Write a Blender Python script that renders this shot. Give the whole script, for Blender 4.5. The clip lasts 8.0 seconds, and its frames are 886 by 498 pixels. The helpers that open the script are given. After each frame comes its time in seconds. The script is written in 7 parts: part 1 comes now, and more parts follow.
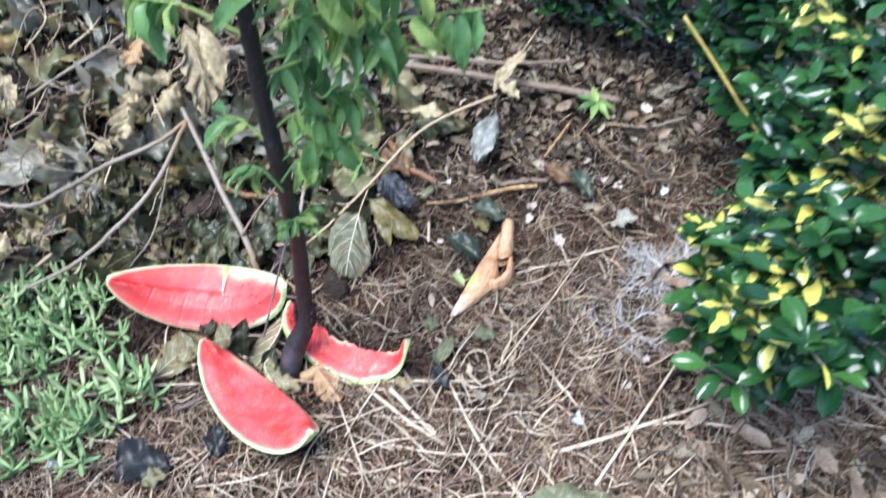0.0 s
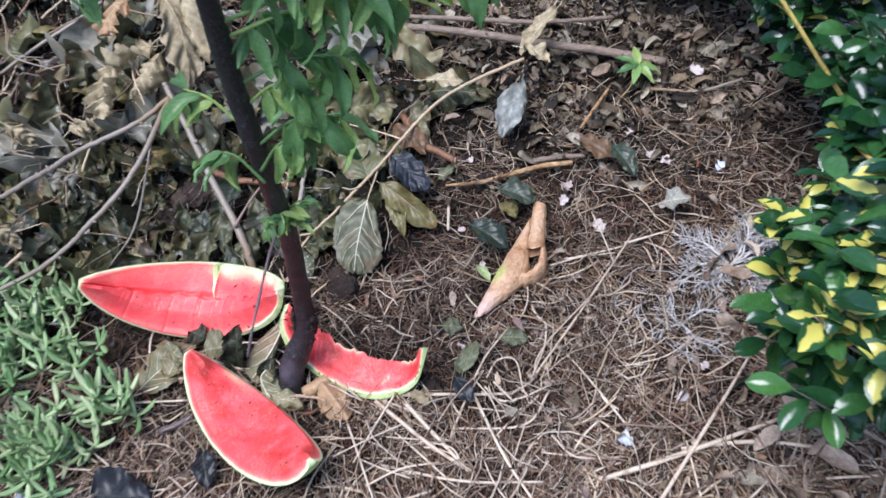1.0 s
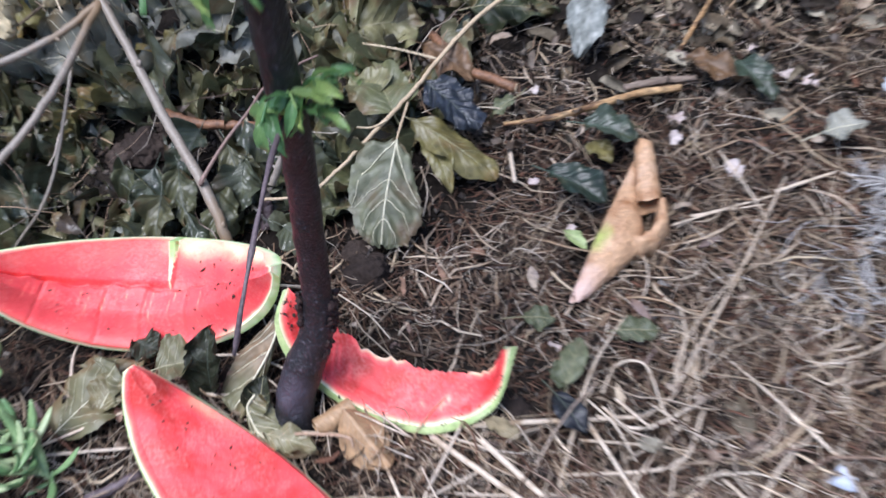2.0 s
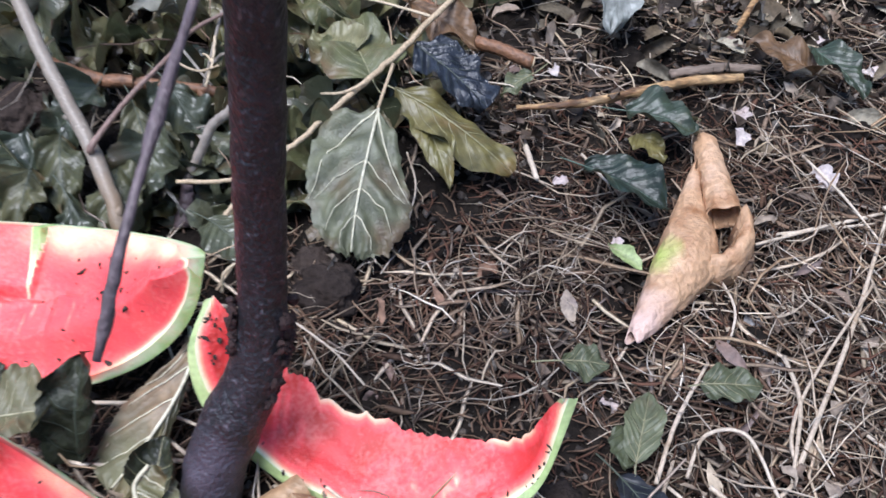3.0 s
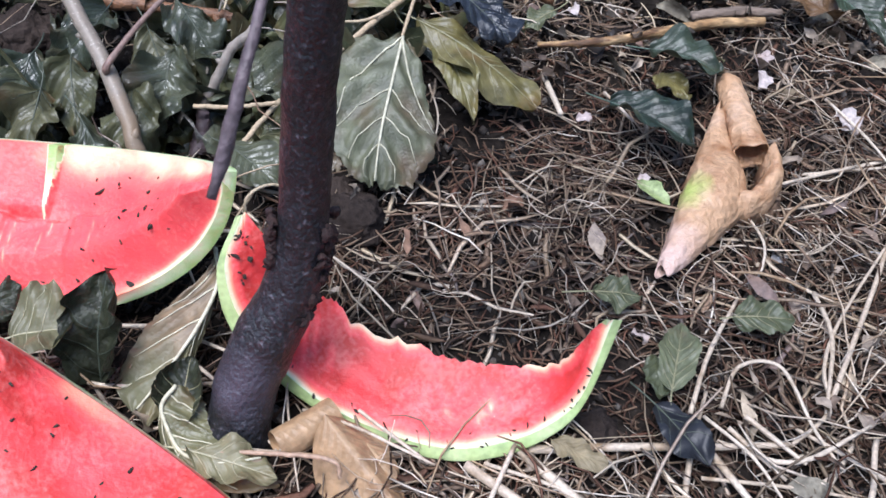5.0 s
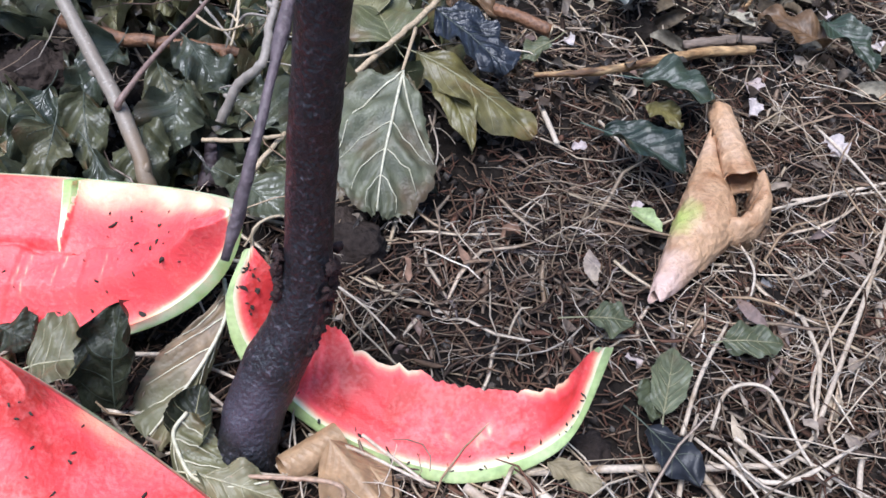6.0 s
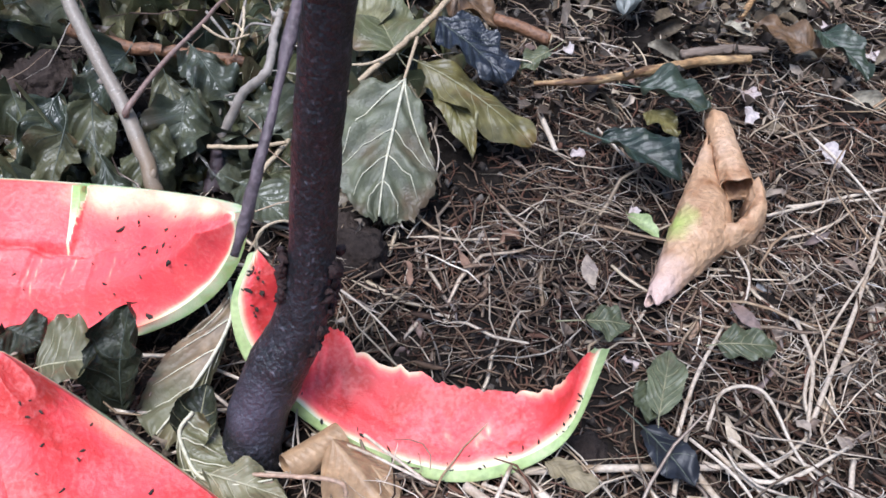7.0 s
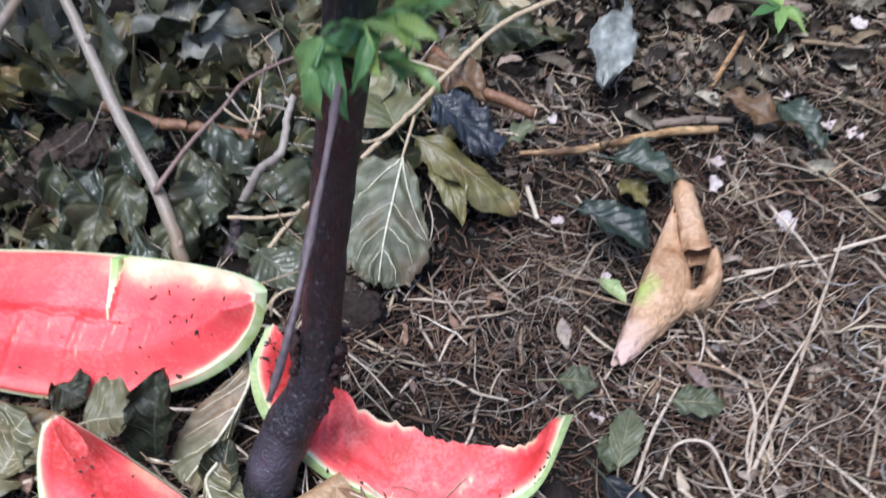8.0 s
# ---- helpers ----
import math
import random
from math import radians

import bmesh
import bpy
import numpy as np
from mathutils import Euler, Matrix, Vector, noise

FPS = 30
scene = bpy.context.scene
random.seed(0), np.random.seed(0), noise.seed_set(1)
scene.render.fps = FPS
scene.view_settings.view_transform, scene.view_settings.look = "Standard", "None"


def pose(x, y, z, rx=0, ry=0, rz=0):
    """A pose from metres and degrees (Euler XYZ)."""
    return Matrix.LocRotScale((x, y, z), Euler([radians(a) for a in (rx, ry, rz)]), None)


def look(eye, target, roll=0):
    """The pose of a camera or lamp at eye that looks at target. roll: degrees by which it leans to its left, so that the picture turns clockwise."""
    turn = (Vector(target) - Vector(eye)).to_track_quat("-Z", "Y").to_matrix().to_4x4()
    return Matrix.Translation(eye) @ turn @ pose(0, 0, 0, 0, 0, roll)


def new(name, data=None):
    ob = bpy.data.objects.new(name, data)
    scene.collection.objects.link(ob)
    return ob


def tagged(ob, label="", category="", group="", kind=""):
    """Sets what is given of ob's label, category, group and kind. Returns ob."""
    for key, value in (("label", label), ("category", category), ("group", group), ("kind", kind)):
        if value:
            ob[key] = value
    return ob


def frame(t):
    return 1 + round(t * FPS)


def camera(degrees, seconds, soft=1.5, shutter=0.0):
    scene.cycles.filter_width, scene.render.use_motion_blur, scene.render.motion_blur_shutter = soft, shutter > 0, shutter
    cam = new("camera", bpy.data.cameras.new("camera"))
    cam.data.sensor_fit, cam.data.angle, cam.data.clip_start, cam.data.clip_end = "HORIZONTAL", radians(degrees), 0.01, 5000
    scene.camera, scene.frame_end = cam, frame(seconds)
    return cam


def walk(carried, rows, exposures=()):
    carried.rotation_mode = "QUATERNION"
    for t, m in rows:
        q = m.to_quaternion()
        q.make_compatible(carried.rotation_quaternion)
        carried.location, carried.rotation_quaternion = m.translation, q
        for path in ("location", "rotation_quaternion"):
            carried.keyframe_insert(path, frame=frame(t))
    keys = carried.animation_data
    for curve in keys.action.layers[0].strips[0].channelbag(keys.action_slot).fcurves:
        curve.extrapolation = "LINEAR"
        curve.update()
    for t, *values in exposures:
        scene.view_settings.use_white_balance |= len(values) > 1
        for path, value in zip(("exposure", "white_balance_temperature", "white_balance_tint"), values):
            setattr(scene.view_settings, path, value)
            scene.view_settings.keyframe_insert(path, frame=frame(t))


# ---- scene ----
cam = camera(52.7, 8.0, soft=1.6, shutter=0.6)
PATH = [
    (0, (0.134, 0.103, 1.284), (0.157, 1.358, -0.272), -5.1),
    (0.5, (0.109, 0.141, 1.208), (0.091, 1.347, -0.387), -6.5),
    (1, (0.153, 0.259, 1.138), (0.101, 1.467, -0.455), -9.0),
    (1.5, (0.124, 0.324, 0.983), (0.094, 1.537, -0.606), -8.5),
    (2, (0.018, 0.478, 0.733), (0.061, 1.75, -0.81), -7.4),
    (2.2, (-0.006, 0.527, 0.648), (0.067, 1.837, -0.862), -6.3),
    (3.3, (-0.049, 0.64, 0.461), (0.259, 2.014, -0.959), 4.0),
    (3.5, (-0.058, 0.642, 0.449), (0.27, 2.007, -0.975), 4.9),
    (3.8, (-0.068, 0.640, 0.454), (0.254, 1.997, -0.979), 4.8),
    (4, (-0.08, 0.637, 0.449), (0.25, 1.99, -0.986), 5.2),
    (4.2, (-0.083, 0.630, 0.447), (0.229, 1.987, -0.990), 4.8),
    (5.3, (-0.073, 0.621, 0.458), (0.234, 1.939, -1.015), 4.4),
    (5.5, (-0.07, 0.62, 0.461), (0.238, 1.947, -1.003), 4.3),
    (6, (-0.077, 0.614, 0.478), (0.22, 1.962, -0.97), 3.6),
    (6.5, (-0.075, 0.608, 0.476), (0.212, 1.969, -0.96), 3.1),
    (7, (-0.078, 0.603, 0.485), (0.216, 1.966, -0.949), 3.5),
    (7.5, (-0.081, 0.601, 0.503), (0.217, 1.963, -0.93), 3.9),
    (8, (-0.077, 0.58, 0.587), (0.209, 1.94, -0.851), 3.7),
]
walk(cam, [(t, look(eye, target, roll)) for t, eye, target, roll in PATH],
     exposures=[(0.0, 1.54, 5850, 9), (0.6, 1.13, 5900, 16), (1.5, 1.04, 5780, 16), (3.3, 1.05, 5760, 14.5), (8.0, 1.03, 5760, 14.5)])

# ---- light: a bright, hazy day, the spot itself in open shade ----
world = bpy.data.worlds.new("sky")
scene.world = world
world.use_nodes = True
sky = world.node_tree.nodes.new("ShaderNodeTexSky")
sky.sky_type = "NISHITA"
sky.sun_disc = False
sky.sun_elevation, sky.sun_rotation = radians(73), radians(238)
sky.dust_density = 1.0
world.node_tree.links.new(sky.outputs[0], world.node_tree.nodes["Background"].inputs[0])
world.node_tree.nodes["Background"].inputs[1].default_value = 0.1
sun = new("sun", bpy.data.lights.new("sun", "SUN"))
sun.data.energy, sun.data.angle, sun.data.color = 2.7, radians(36), (1.0, 0.985, 0.96)
sun.matrix_world = look((-0.55, -0.35, 2.2), (0, 0, 0))


# ---- materials ----
def mat(name, ramp, rough=0.6, scale=60.0, fine=400.0, bump=0.15, rnd="object", mix=0.5, mottle=(0.65, 1.2), leaf=0.0,
        spec=0.5, stretch=(1, 1, 1), second=None, veins=0.0, damp=None):
    """ramp: colours picked by chance for each piece and by a broad noise; mottle: how fine noise darkens and lightens them.
    leaf: share of light let through. second: (colour, scale, from, to), stains of a shape of their own. veins: how clearly a leaf's ribs show.
    damp: (scale, lowest, highest), broad damp and bleached patches."""
    m = bpy.data.materials.new(name)
    m.use_nodes = True
    nt = m.node_tree
    N, L = nt.nodes.new, nt.links.new
    b = nt.nodes["Principled BSDF"]
    tc = N("ShaderNodeTexCoord")
    mp = N("ShaderNodeMapping")
    mp.inputs["Scale"].default_value = stretch
    L(tc.outputs["Object"], mp.inputs[0])
    broad = N("ShaderNodeTexNoise")
    broad.inputs["Scale"].default_value = scale
    broad.inputs["Detail"].default_value = 3
    L(mp.outputs[0], broad.inputs["Vector"])
    small = N("ShaderNodeTexNoise")
    small.inputs["Scale"].default_value = fine
    small.inputs["Detail"].default_value = 4
    L(mp.outputs[0], small.inputs["Vector"])
    if rnd == "object":
        src = N("ShaderNodeObjectInfo").outputs["Random"]
    elif rnd == "island":
        src = N("ShaderNodeNewGeometry").outputs["Random Per Island"]
    else:
        src = broad.outputs[0]
    pick = N("ShaderNodeMix")
    pick.inputs[0].default_value = mix
    L(src, pick.inputs[2])
    L(broad.outputs[0], pick.inputs[3])
    cr = N("ShaderNodeValToRGB")
    el = cr.color_ramp.elements
    while len(el) < len(ramp):
        el.new(0.5)
    for i, c in enumerate(ramp):
        el[i].position = 0.15 + 0.7 * i / max(1, len(ramp) - 1)
        el[i].color = (*c, 1)
    L(pick.outputs[0], cr.inputs[0])
    colour = cr.outputs[0]
    if second:
        col, sc, lo, hi = second
        st = N("ShaderNodeTexNoise")
        st.inputs["Scale"].default_value = sc
        st.inputs["Detail"].default_value = 5
        L(mp.outputs[0], st.inputs["Vector"])
        rg = N("ShaderNodeMapRange")
        rg.inputs[1].default_value, rg.inputs[2].default_value = lo, hi
        L(st.outputs[0], rg.inputs[0])
        mx = N("ShaderNodeMix")
        mx.data_type = "RGBA"
        L(rg.outputs[0], mx.inputs[0])
        L(colour, mx.inputs[6])
        mx.inputs[7].default_value = (*col, 1)
        colour = mx.outputs[2]
    rg = N("ShaderNodeMapRange")
    rg.inputs[1].default_value, rg.inputs[2].default_value = 0.3, 0.7
    rg.inputs[3].default_value, rg.inputs[4].default_value = mottle
    L(small.outputs[0], rg.inputs[0])
    mul = N("ShaderNodeVectorMath")
    mul.operation = "SCALE"
    L(colour, mul.inputs[0])
    L(rg.outputs[0], mul.inputs[3])
    if damp:
        dn, dr, dm = N("ShaderNodeTexNoise"), N("ShaderNodeMapRange"), N("ShaderNodeMath")
        dn.inputs["Scale"].default_value, dn.inputs["Detail"].default_value = damp[0], 3
        L(tc.outputs["Object"], dn.inputs["Vector"])
        dr.inputs[1].default_value, dr.inputs[2].default_value, dr.inputs[3].default_value, dr.inputs[4].default_value = 0.36, 0.64, damp[1], damp[2]
        L(dn.outputs[0], dr.inputs[0])
        dm.operation = "MULTIPLY"
        L(rg.outputs[0], dm.inputs[0])
        L(dr.outputs[0], dm.inputs[1])
        L(dm.outputs[0], mul.inputs[3])
    L(mul.outputs[0], b.inputs["Base Color"])
    height = small.outputs[0]
    if veins:
        along, across = N("ShaderNodeAttribute"), N("ShaderNodeAttribute")
        along.attribute_name, across.attribute_name = "along", "across"
        k = N("ShaderNodeMath")
        k.operation = "MULTIPLY_ADD"
        k.inputs[1].default_value = -2.6
        L(across.outputs["Fac"], k.inputs[0])
        a8 = N("ShaderNodeMath")
        a8.operation = "MULTIPLY"
        a8.inputs[1].default_value = 8.0
        L(along.outputs["Fac"], a8.inputs[0])
        L(a8.outputs[0], k.inputs[2])
        pp = N("ShaderNodeMath")
        pp.operation = "PINGPONG"
        pp.inputs[1].default_value = 0.5
        L(k.outputs[0], pp.inputs[0])
        mid = N("ShaderNodeMath")
        mid.operation = "MULTIPLY"
        mid.inputs[1].default_value = 2.5
        L(across.outputs["Fac"], mid.inputs[0])
        rib = N("ShaderNodeMath")
        rib.operation = "MINIMUM"
        L(pp.outputs[0], rib.inputs[0])
        L(mid.outputs[0], rib.inputs[1])
        net = N("ShaderNodeTexVoronoi")
        net.feature = "DISTANCE_TO_EDGE"
        net.inputs["Scale"].default_value = 330
        L(tc.outputs["Object"], net.inputs["Vector"])
        quilt = N("ShaderNodeMath")
        quilt.operation = "MULTIPLY_ADD"
        L(rib.outputs[0], quilt.inputs[0])
        quilt.inputs[1].default_value = 0.8
        L(small.outputs[0], quilt.inputs[2])
        q2 = N("ShaderNodeMath")
        q2.operation = "MULTIPLY_ADD"
        L(net.outputs["Distance"], q2.inputs[0])
        q2.inputs[1].default_value = 0.3
        L(quilt.outputs[0], q2.inputs[2])
        height = q2.outputs[0]
        line = N("ShaderNodeMapRange")
        line.inputs[1].default_value, line.inputs[2].default_value, line.inputs[3].default_value, line.inputs[4].default_value = 0.02, 0.09, 1 + veins, 1.0
        L(rib.outputs[0], line.inputs[0])
        m2 = N("ShaderNodeVectorMath")
        m2.operation = "SCALE"
        L(mul.outputs[0], m2.inputs[0])
        L(line.outputs[0], m2.inputs[3])
        L(m2.outputs[0], b.inputs["Base Color"])
    b.inputs["Roughness"].default_value = rough
    b.inputs["Specular IOR Level"].default_value = spec
    if bump:
        bp = N("ShaderNodeBump")
        bp.inputs["Strength"].default_value = bump
        bp.inputs["Distance"].default_value = 0.004
        L(height, bp.inputs["Height"])
        L(bp.outputs[0], b.inputs["Normal"])
    if leaf:
        tr = N("ShaderNodeBsdfTranslucent")
        L(mul.outputs[0], tr.inputs[0])
        ms = N("ShaderNodeMixShader")
        ms.inputs[0].default_value = leaf
        L(b.outputs[0], ms.inputs[1])
        L(tr.outputs[0], ms.inputs[2])
        L(ms.outputs[0], nt.nodes["Material Output"].inputs[0])
    return m


SOIL = mat("soil", [(0.0055, 0.0044, 0.0038), (0.014, 0.0108, 0.0085), (0.036, 0.028, 0.022)], 0.9, 22, 130, 1.0, None, 1.0, (0.5, 1.35), spec=0.12)
CLOD = mat("clod", [(0.022, 0.016, 0.0135), (0.085, 0.063, 0.051)], 0.95, 60, 200, 1.0, "object", 0.5, spec=0.15)
STRAW = mat("dry_straw", [(0.0372, 0.0242, 0.0187), (0.1581, 0.1023, 0.0715), (0.4836, 0.3627, 0.2421), (0.2232, 0.1395, 0.088), (0.4092, 0.3069, 0.198), (0.8556, 0.744, 0.6052), (0.0837, 0.0558, 0.0407)], 0.7, 40, 500, 0.1, "island", 0.2, damp=(9, 0.5, 1.3), spec=0.3)
STALK = mat("straw_stalk", [(0.42, 0.32, 0.2185), (0.66, 0.55, 0.4255), (0.52, 0.41, 0.299)], 0.5, 30, 400, 0.2, "object", 0.5, (0.7, 1.12), second=((0.3, 0.2, 0.11), 40, 0.55, 0.72))
STRAWLONG = mat("long_straw", [(0.186, 0.1256, 0.0825), (0.4557, 0.3441, 0.22), (0.744, 0.6045, 0.4511), (0.3162, 0.2046, 0.1155), (0.5766, 0.4557, 0.3026)], 0.6, 40, 500, 0.1, "island", 0.25, damp=(9, 0.65, 1.2))
CHAFF = mat("chaff", [(0.0372, 0.0223, 0.0152), (0.1395, 0.0791, 0.0488), (0.279, 0.186, 0.1218), (0.0837, 0.0465, 0.0305), (0.186, 0.0884, 0.0559)], 0.8, 40, 400, 0.2, "island", 0.25, damp=(9, 0.55, 1.2), spec=0.2)
COARSE = mat("coarse_straw", [(0.07, 0.042, 0.03), (0.3, 0.195, 0.135), (0.56, 0.43, 0.32), (0.16, 0.095, 0.065), (0.72, 0.61, 0.47), (0.24, 0.14, 0.095), (0.1, 0.06, 0.04)], 0.65, 40, 400, 0.15, "island", 0.2)
MATTED = mat("pressed_brown_grass", [(0.0326, 0.0223, 0.0173), (0.1488, 0.1004, 0.0711), (0.2976, 0.2139, 0.1472), (0.0744, 0.0502, 0.0376), (0.3906, 0.3069, 0.2234), (0.186, 0.1442, 0.1269)], 0.75, 40, 300, 0.3, "island", 0.25, damp=(9, 0.55, 1.25), spec=0.2)
BLACKLEAF = mat("blackened_leaf", [(0.007, 0.008, 0.01), (0.02, 0.021, 0.025)], 0.42, 30, 120, 0.3, "object", 0.5, spec=0.35)
MATBITS = mat("dry_leaf_bits", [(0.03, 0.02, 0.015), (0.2, 0.14, 0.1), (0.42, 0.34, 0.26), (0.1, 0.065, 0.045), (0.5, 0.4, 0.28), (0.16, 0.12, 0.11), (0.28, 0.16, 0.1)], 0.7, 40, 250, 0.4, "island", 0.2)
YGREEN = mat("yellow_green_scrap", [(0.26, 0.34, 0.12), (0.46, 0.52, 0.24)], 0.45, 90, 300, 0.3, None, 1.0, (0.6, 1.15), 0.1)
FIBRE = mat("shredded_fibre", [(0.186, 0.1302, 0.0864), (0.5022, 0.3999, 0.2945), (0.7254, 0.6324, 0.518), (0.3441, 0.2511, 0.1625), (0.558, 0.465, 0.3554)], 0.8, 40, 500, 0.0, "island", 0.2, damp=(11, 0.6, 1.25))
GREYSTRAW = mat("bleached_straw", [(0.3, 0.28, 0.265), (0.52, 0.495, 0.47), (0.4, 0.375, 0.355)], 0.8, 40, 400, 0.1, "island", 0.3)
TWIG = mat("grey_twig", [(0.16, 0.12, 0.085), (0.25, 0.213, 0.17), (0.2, 0.16, 0.12)], 0.5, 14, 240, 0.12, "object", 0.6, (0.85, 1.1), second=((0.42, 0.37, 0.3), 560, 0.62, 0.68))
GREYTWIG = mat("pale_grey_twig", [(0.24, 0.2, 0.16), (0.33, 0.285, 0.24)], 0.55, 14, 240, 0.2, "object", 0.6, (0.8, 1.1))
DEADWOOD = mat("dead_wood", [(0.11, 0.078, 0.055), (0.22, 0.165, 0.125), (0.16, 0.115, 0.08)], 0.7, 50, 300, 0.5, None, 1.0, (0.6, 1.2), stretch=(0.3, 1, 1))
BROWNTWIG = mat("brown_twig", [(0.1, 0.065, 0.042), (0.2, 0.14, 0.095)], 0.6, 40, 300, 0.25, "object", 0.5)
REDTWIG = mat("red_brown_twig", [(0.13, 0.075, 0.058), (0.23, 0.15, 0.12)], 0.5, 40, 300, 0.2, "object", 0.5)
LEAFSTALK = mat("tan_leaf_stalk", [(0.3, 0.19, 0.12), (0.45, 0.3, 0.2)], 0.55, 40, 300, 0.2)
PALETWIG = mat("pale_twig", [(0.42, 0.31, 0.19), (0.56, 0.45, 0.3)], 0.7, 40, 400, 0.3, "object", 0.5)
STICK = mat("tan_stick", [(0.2, 0.1, 0.04), (0.5, 0.33, 0.16), (0.32, 0.18, 0.075), (0.58, 0.42, 0.23)], 0.6, 60, 300, 0.5, None, 1.0, (0.35, 1.25), stretch=(0.35, 1, 1), second=((0.14, 0.07, 0.03), 90, 0.54, 0.62))
REDSTICK = mat("red_stick", [(0.085, 0.04, 0.02), (0.22, 0.105, 0.05), (0.15, 0.07, 0.034)], 0.55, 60, 300, 0.4, None, 1.0, (0.5, 1.2))
BARK = mat("plum_bark", [(0.0036, 0.004, 0.0052), (0.0085, 0.009, 0.011), (0.022, 0.0215, 0.026)], 0.5, 70, 420, 0.55, None, 1.0, (0.4, 1.7), stretch=(1, 1, 0.8),
           second=((0.085, 0.077, 0.088), 300, 0.57, 0.76))
WOUND = mat("torn_bark", [(0.014, 0.007, 0.007), (0.045, 0.017, 0.012)], 0.8, 80, 400, 0.8, None, 1.0)
DEADTWIG = mat("dark_twig", [(0.06, 0.04, 0.042), (0.15, 0.11, 0.115)], 0.55, 60, 400, 0.3, None, 1.0)
TREELEAF = mat("fresh_leaf", [(0.1, 0.215, 0.075), (0.19, 0.36, 0.125), (0.38, 0.5, 0.14)], 0.32, 40, 300, 0.15, "object", 0.25, (0.8, 1.15), 0.4, veins=0.2)
WILT = mat("wilted_leaf", [(0.04, 0.05, 0.024), (0.11, 0.115, 0.05), (0.2, 0.185, 0.09), (0.075, 0.085, 0.042), (0.26, 0.23, 0.14)], 0.44, 22, 70, 0.42, "object", 0.35, (0.7, 1.15), 0.1,
           second=((0.13, 0.08, 0.035), 24, 0.5, 0.68), veins=0.12)
WILTDARK = mat("wet_dark_leaf", [(0.016, 0.023, 0.018), (0.04, 0.05, 0.033), (0.085, 0.09, 0.05), (0.03, 0.04, 0.034)], 0.28, 30, 60, 0.45, "object", 0.4, (0.6, 1.25), second=((0.07, 0.05, 0.025), 26, 0.5, 0.68), veins=0.14)
GREENMID = mat("dull_green_leaf", [(0.022, 0.03, 0.018), (0.055, 0.062, 0.03), (0.1, 0.095, 0.048), (0.038, 0.05, 0.034)], 0.4, 30, 70, 0.4, "object", 0.4, (0.6, 1.25), 0.08, second=((0.1, 0.065, 0.03), 26, 0.52, 0.68), veins=0.15)
BLUEBLACK = mat("blue_black_leaf", [(0.012, 0.015, 0.021), (0.034, 0.04, 0.052), (0.02, 0.024, 0.026)], 0.34, 40, 90, 0.6, "object", 0.5, (0.5, 1.3), veins=0.2)
UNDERSIDE = mat("limp_leaf_underside", [(0.07, 0.078, 0.045), (0.13, 0.135, 0.08), (0.095, 0.1, 0.058)], 0.5, 26, 70, 0.4, None, 1.0, (0.6, 1.2), 0.08, second=((0.1, 0.066, 0.032), 22, 0.46, 0.62), veins=0.12)
GREENDARK = mat("dark_green_leaf", [(0.014, 0.022, 0.014), (0.034, 0.046, 0.028), (0.06, 0.075, 0.055)], 0.36, 40, 120, 0.25, "object", 0.4, (0.6, 1.3), spec=0.4, second=((0.07, 0.07, 0.035), 40, 0.54, 0.7), veins=0.2)
BLACKOLIVE = mat("black_olive_leaf", [(0.01, 0.011, 0.008), (0.034, 0.038, 0.02), (0.018, 0.018, 0.012)], 0.45, 40, 200, 0.4, "object", 0.6, (0.5, 1.3), spec=0.3, veins=0.15)
RUST = mat("rust_leaf", [(0.06, 0.036, 0.02), (0.15, 0.085, 0.04), (0.1, 0.06, 0.03)], 0.5, 30, 120, 0.3, "object", 0.6, (0.5, 1.25), 0.08, veins=0.12)
SILVER = mat("silver_leaf", [(0.17, 0.185, 0.165), (0.28, 0.29, 0.26)], 0.45, 40, 120, 0.3, "object", 0.5, (0.6, 1.15), 0.1, veins=0.12)
WILTPALE = mat("pale_leaf_underside", [(0.12, 0.115, 0.056), (0.21, 0.19, 0.1), (0.16, 0.13, 0.06)], 0.5, 24, 70, 0.3, "object", 0.4, (0.7, 1.15), 0.1,
               second=((0.17, 0.105, 0.045), 20, 0.48, 0.64), veins=0.1)
WILTGREY = mat("grey_dried_leaf", [(0.16, 0.165, 0.135), (0.26, 0.255, 0.21), (0.22, 0.2, 0.14)], 0.45, 24, 70, 0.3, "object", 0.4, (0.7, 1.15), 0.1, second=((0.2, 0.15, 0.08), 20, 0.5, 0.66), veins=0.1)
OLIVE = mat("olive_leaf", [(0.1, 0.085, 0.03), (0.17, 0.145, 0.05), (0.12, 0.12, 0.045)], 0.4, 40, 80, 0.3, "object", 0.6, (0.6, 1.2), 0.1, second=((0.2, 0.12, 0.04), 30, 0.5, 0.7), veins=0.12)
TANNED = mat("browned_leaf", [(0.12, 0.085, 0.045), (0.24, 0.17, 0.1), (0.17, 0.13, 0.07)], 0.5, 30, 120, 0.3, "object", 0.5, (0.65, 1.2), 0.08, veins=0.12)
VEIN = mat("leaf_vein", [(0.48, 0.45, 0.31), (0.62, 0.58, 0.43)], 0.6, 60, 300, 0.0, "object", 0.5)
VEINGREEN = mat("green_leaf_vein", [(0.2, 0.19, 0.1), (0.3, 0.27, 0.16)], 0.6, 60, 300, 0.0, "object", 0.5)
VEINOLIVE = mat("olive_leaf_vein", [(0.3, 0.28, 0.17), (0.42, 0.38, 0.25)], 0.6, 60, 300, 0.0, "object", 0.5)
VEINTEAL = mat("teal_leaf_vein", [(0.05, 0.085, 0.06), (0.09, 0.13, 0.09)], 0.5, 60, 300, 0.0, "object", 0.5)
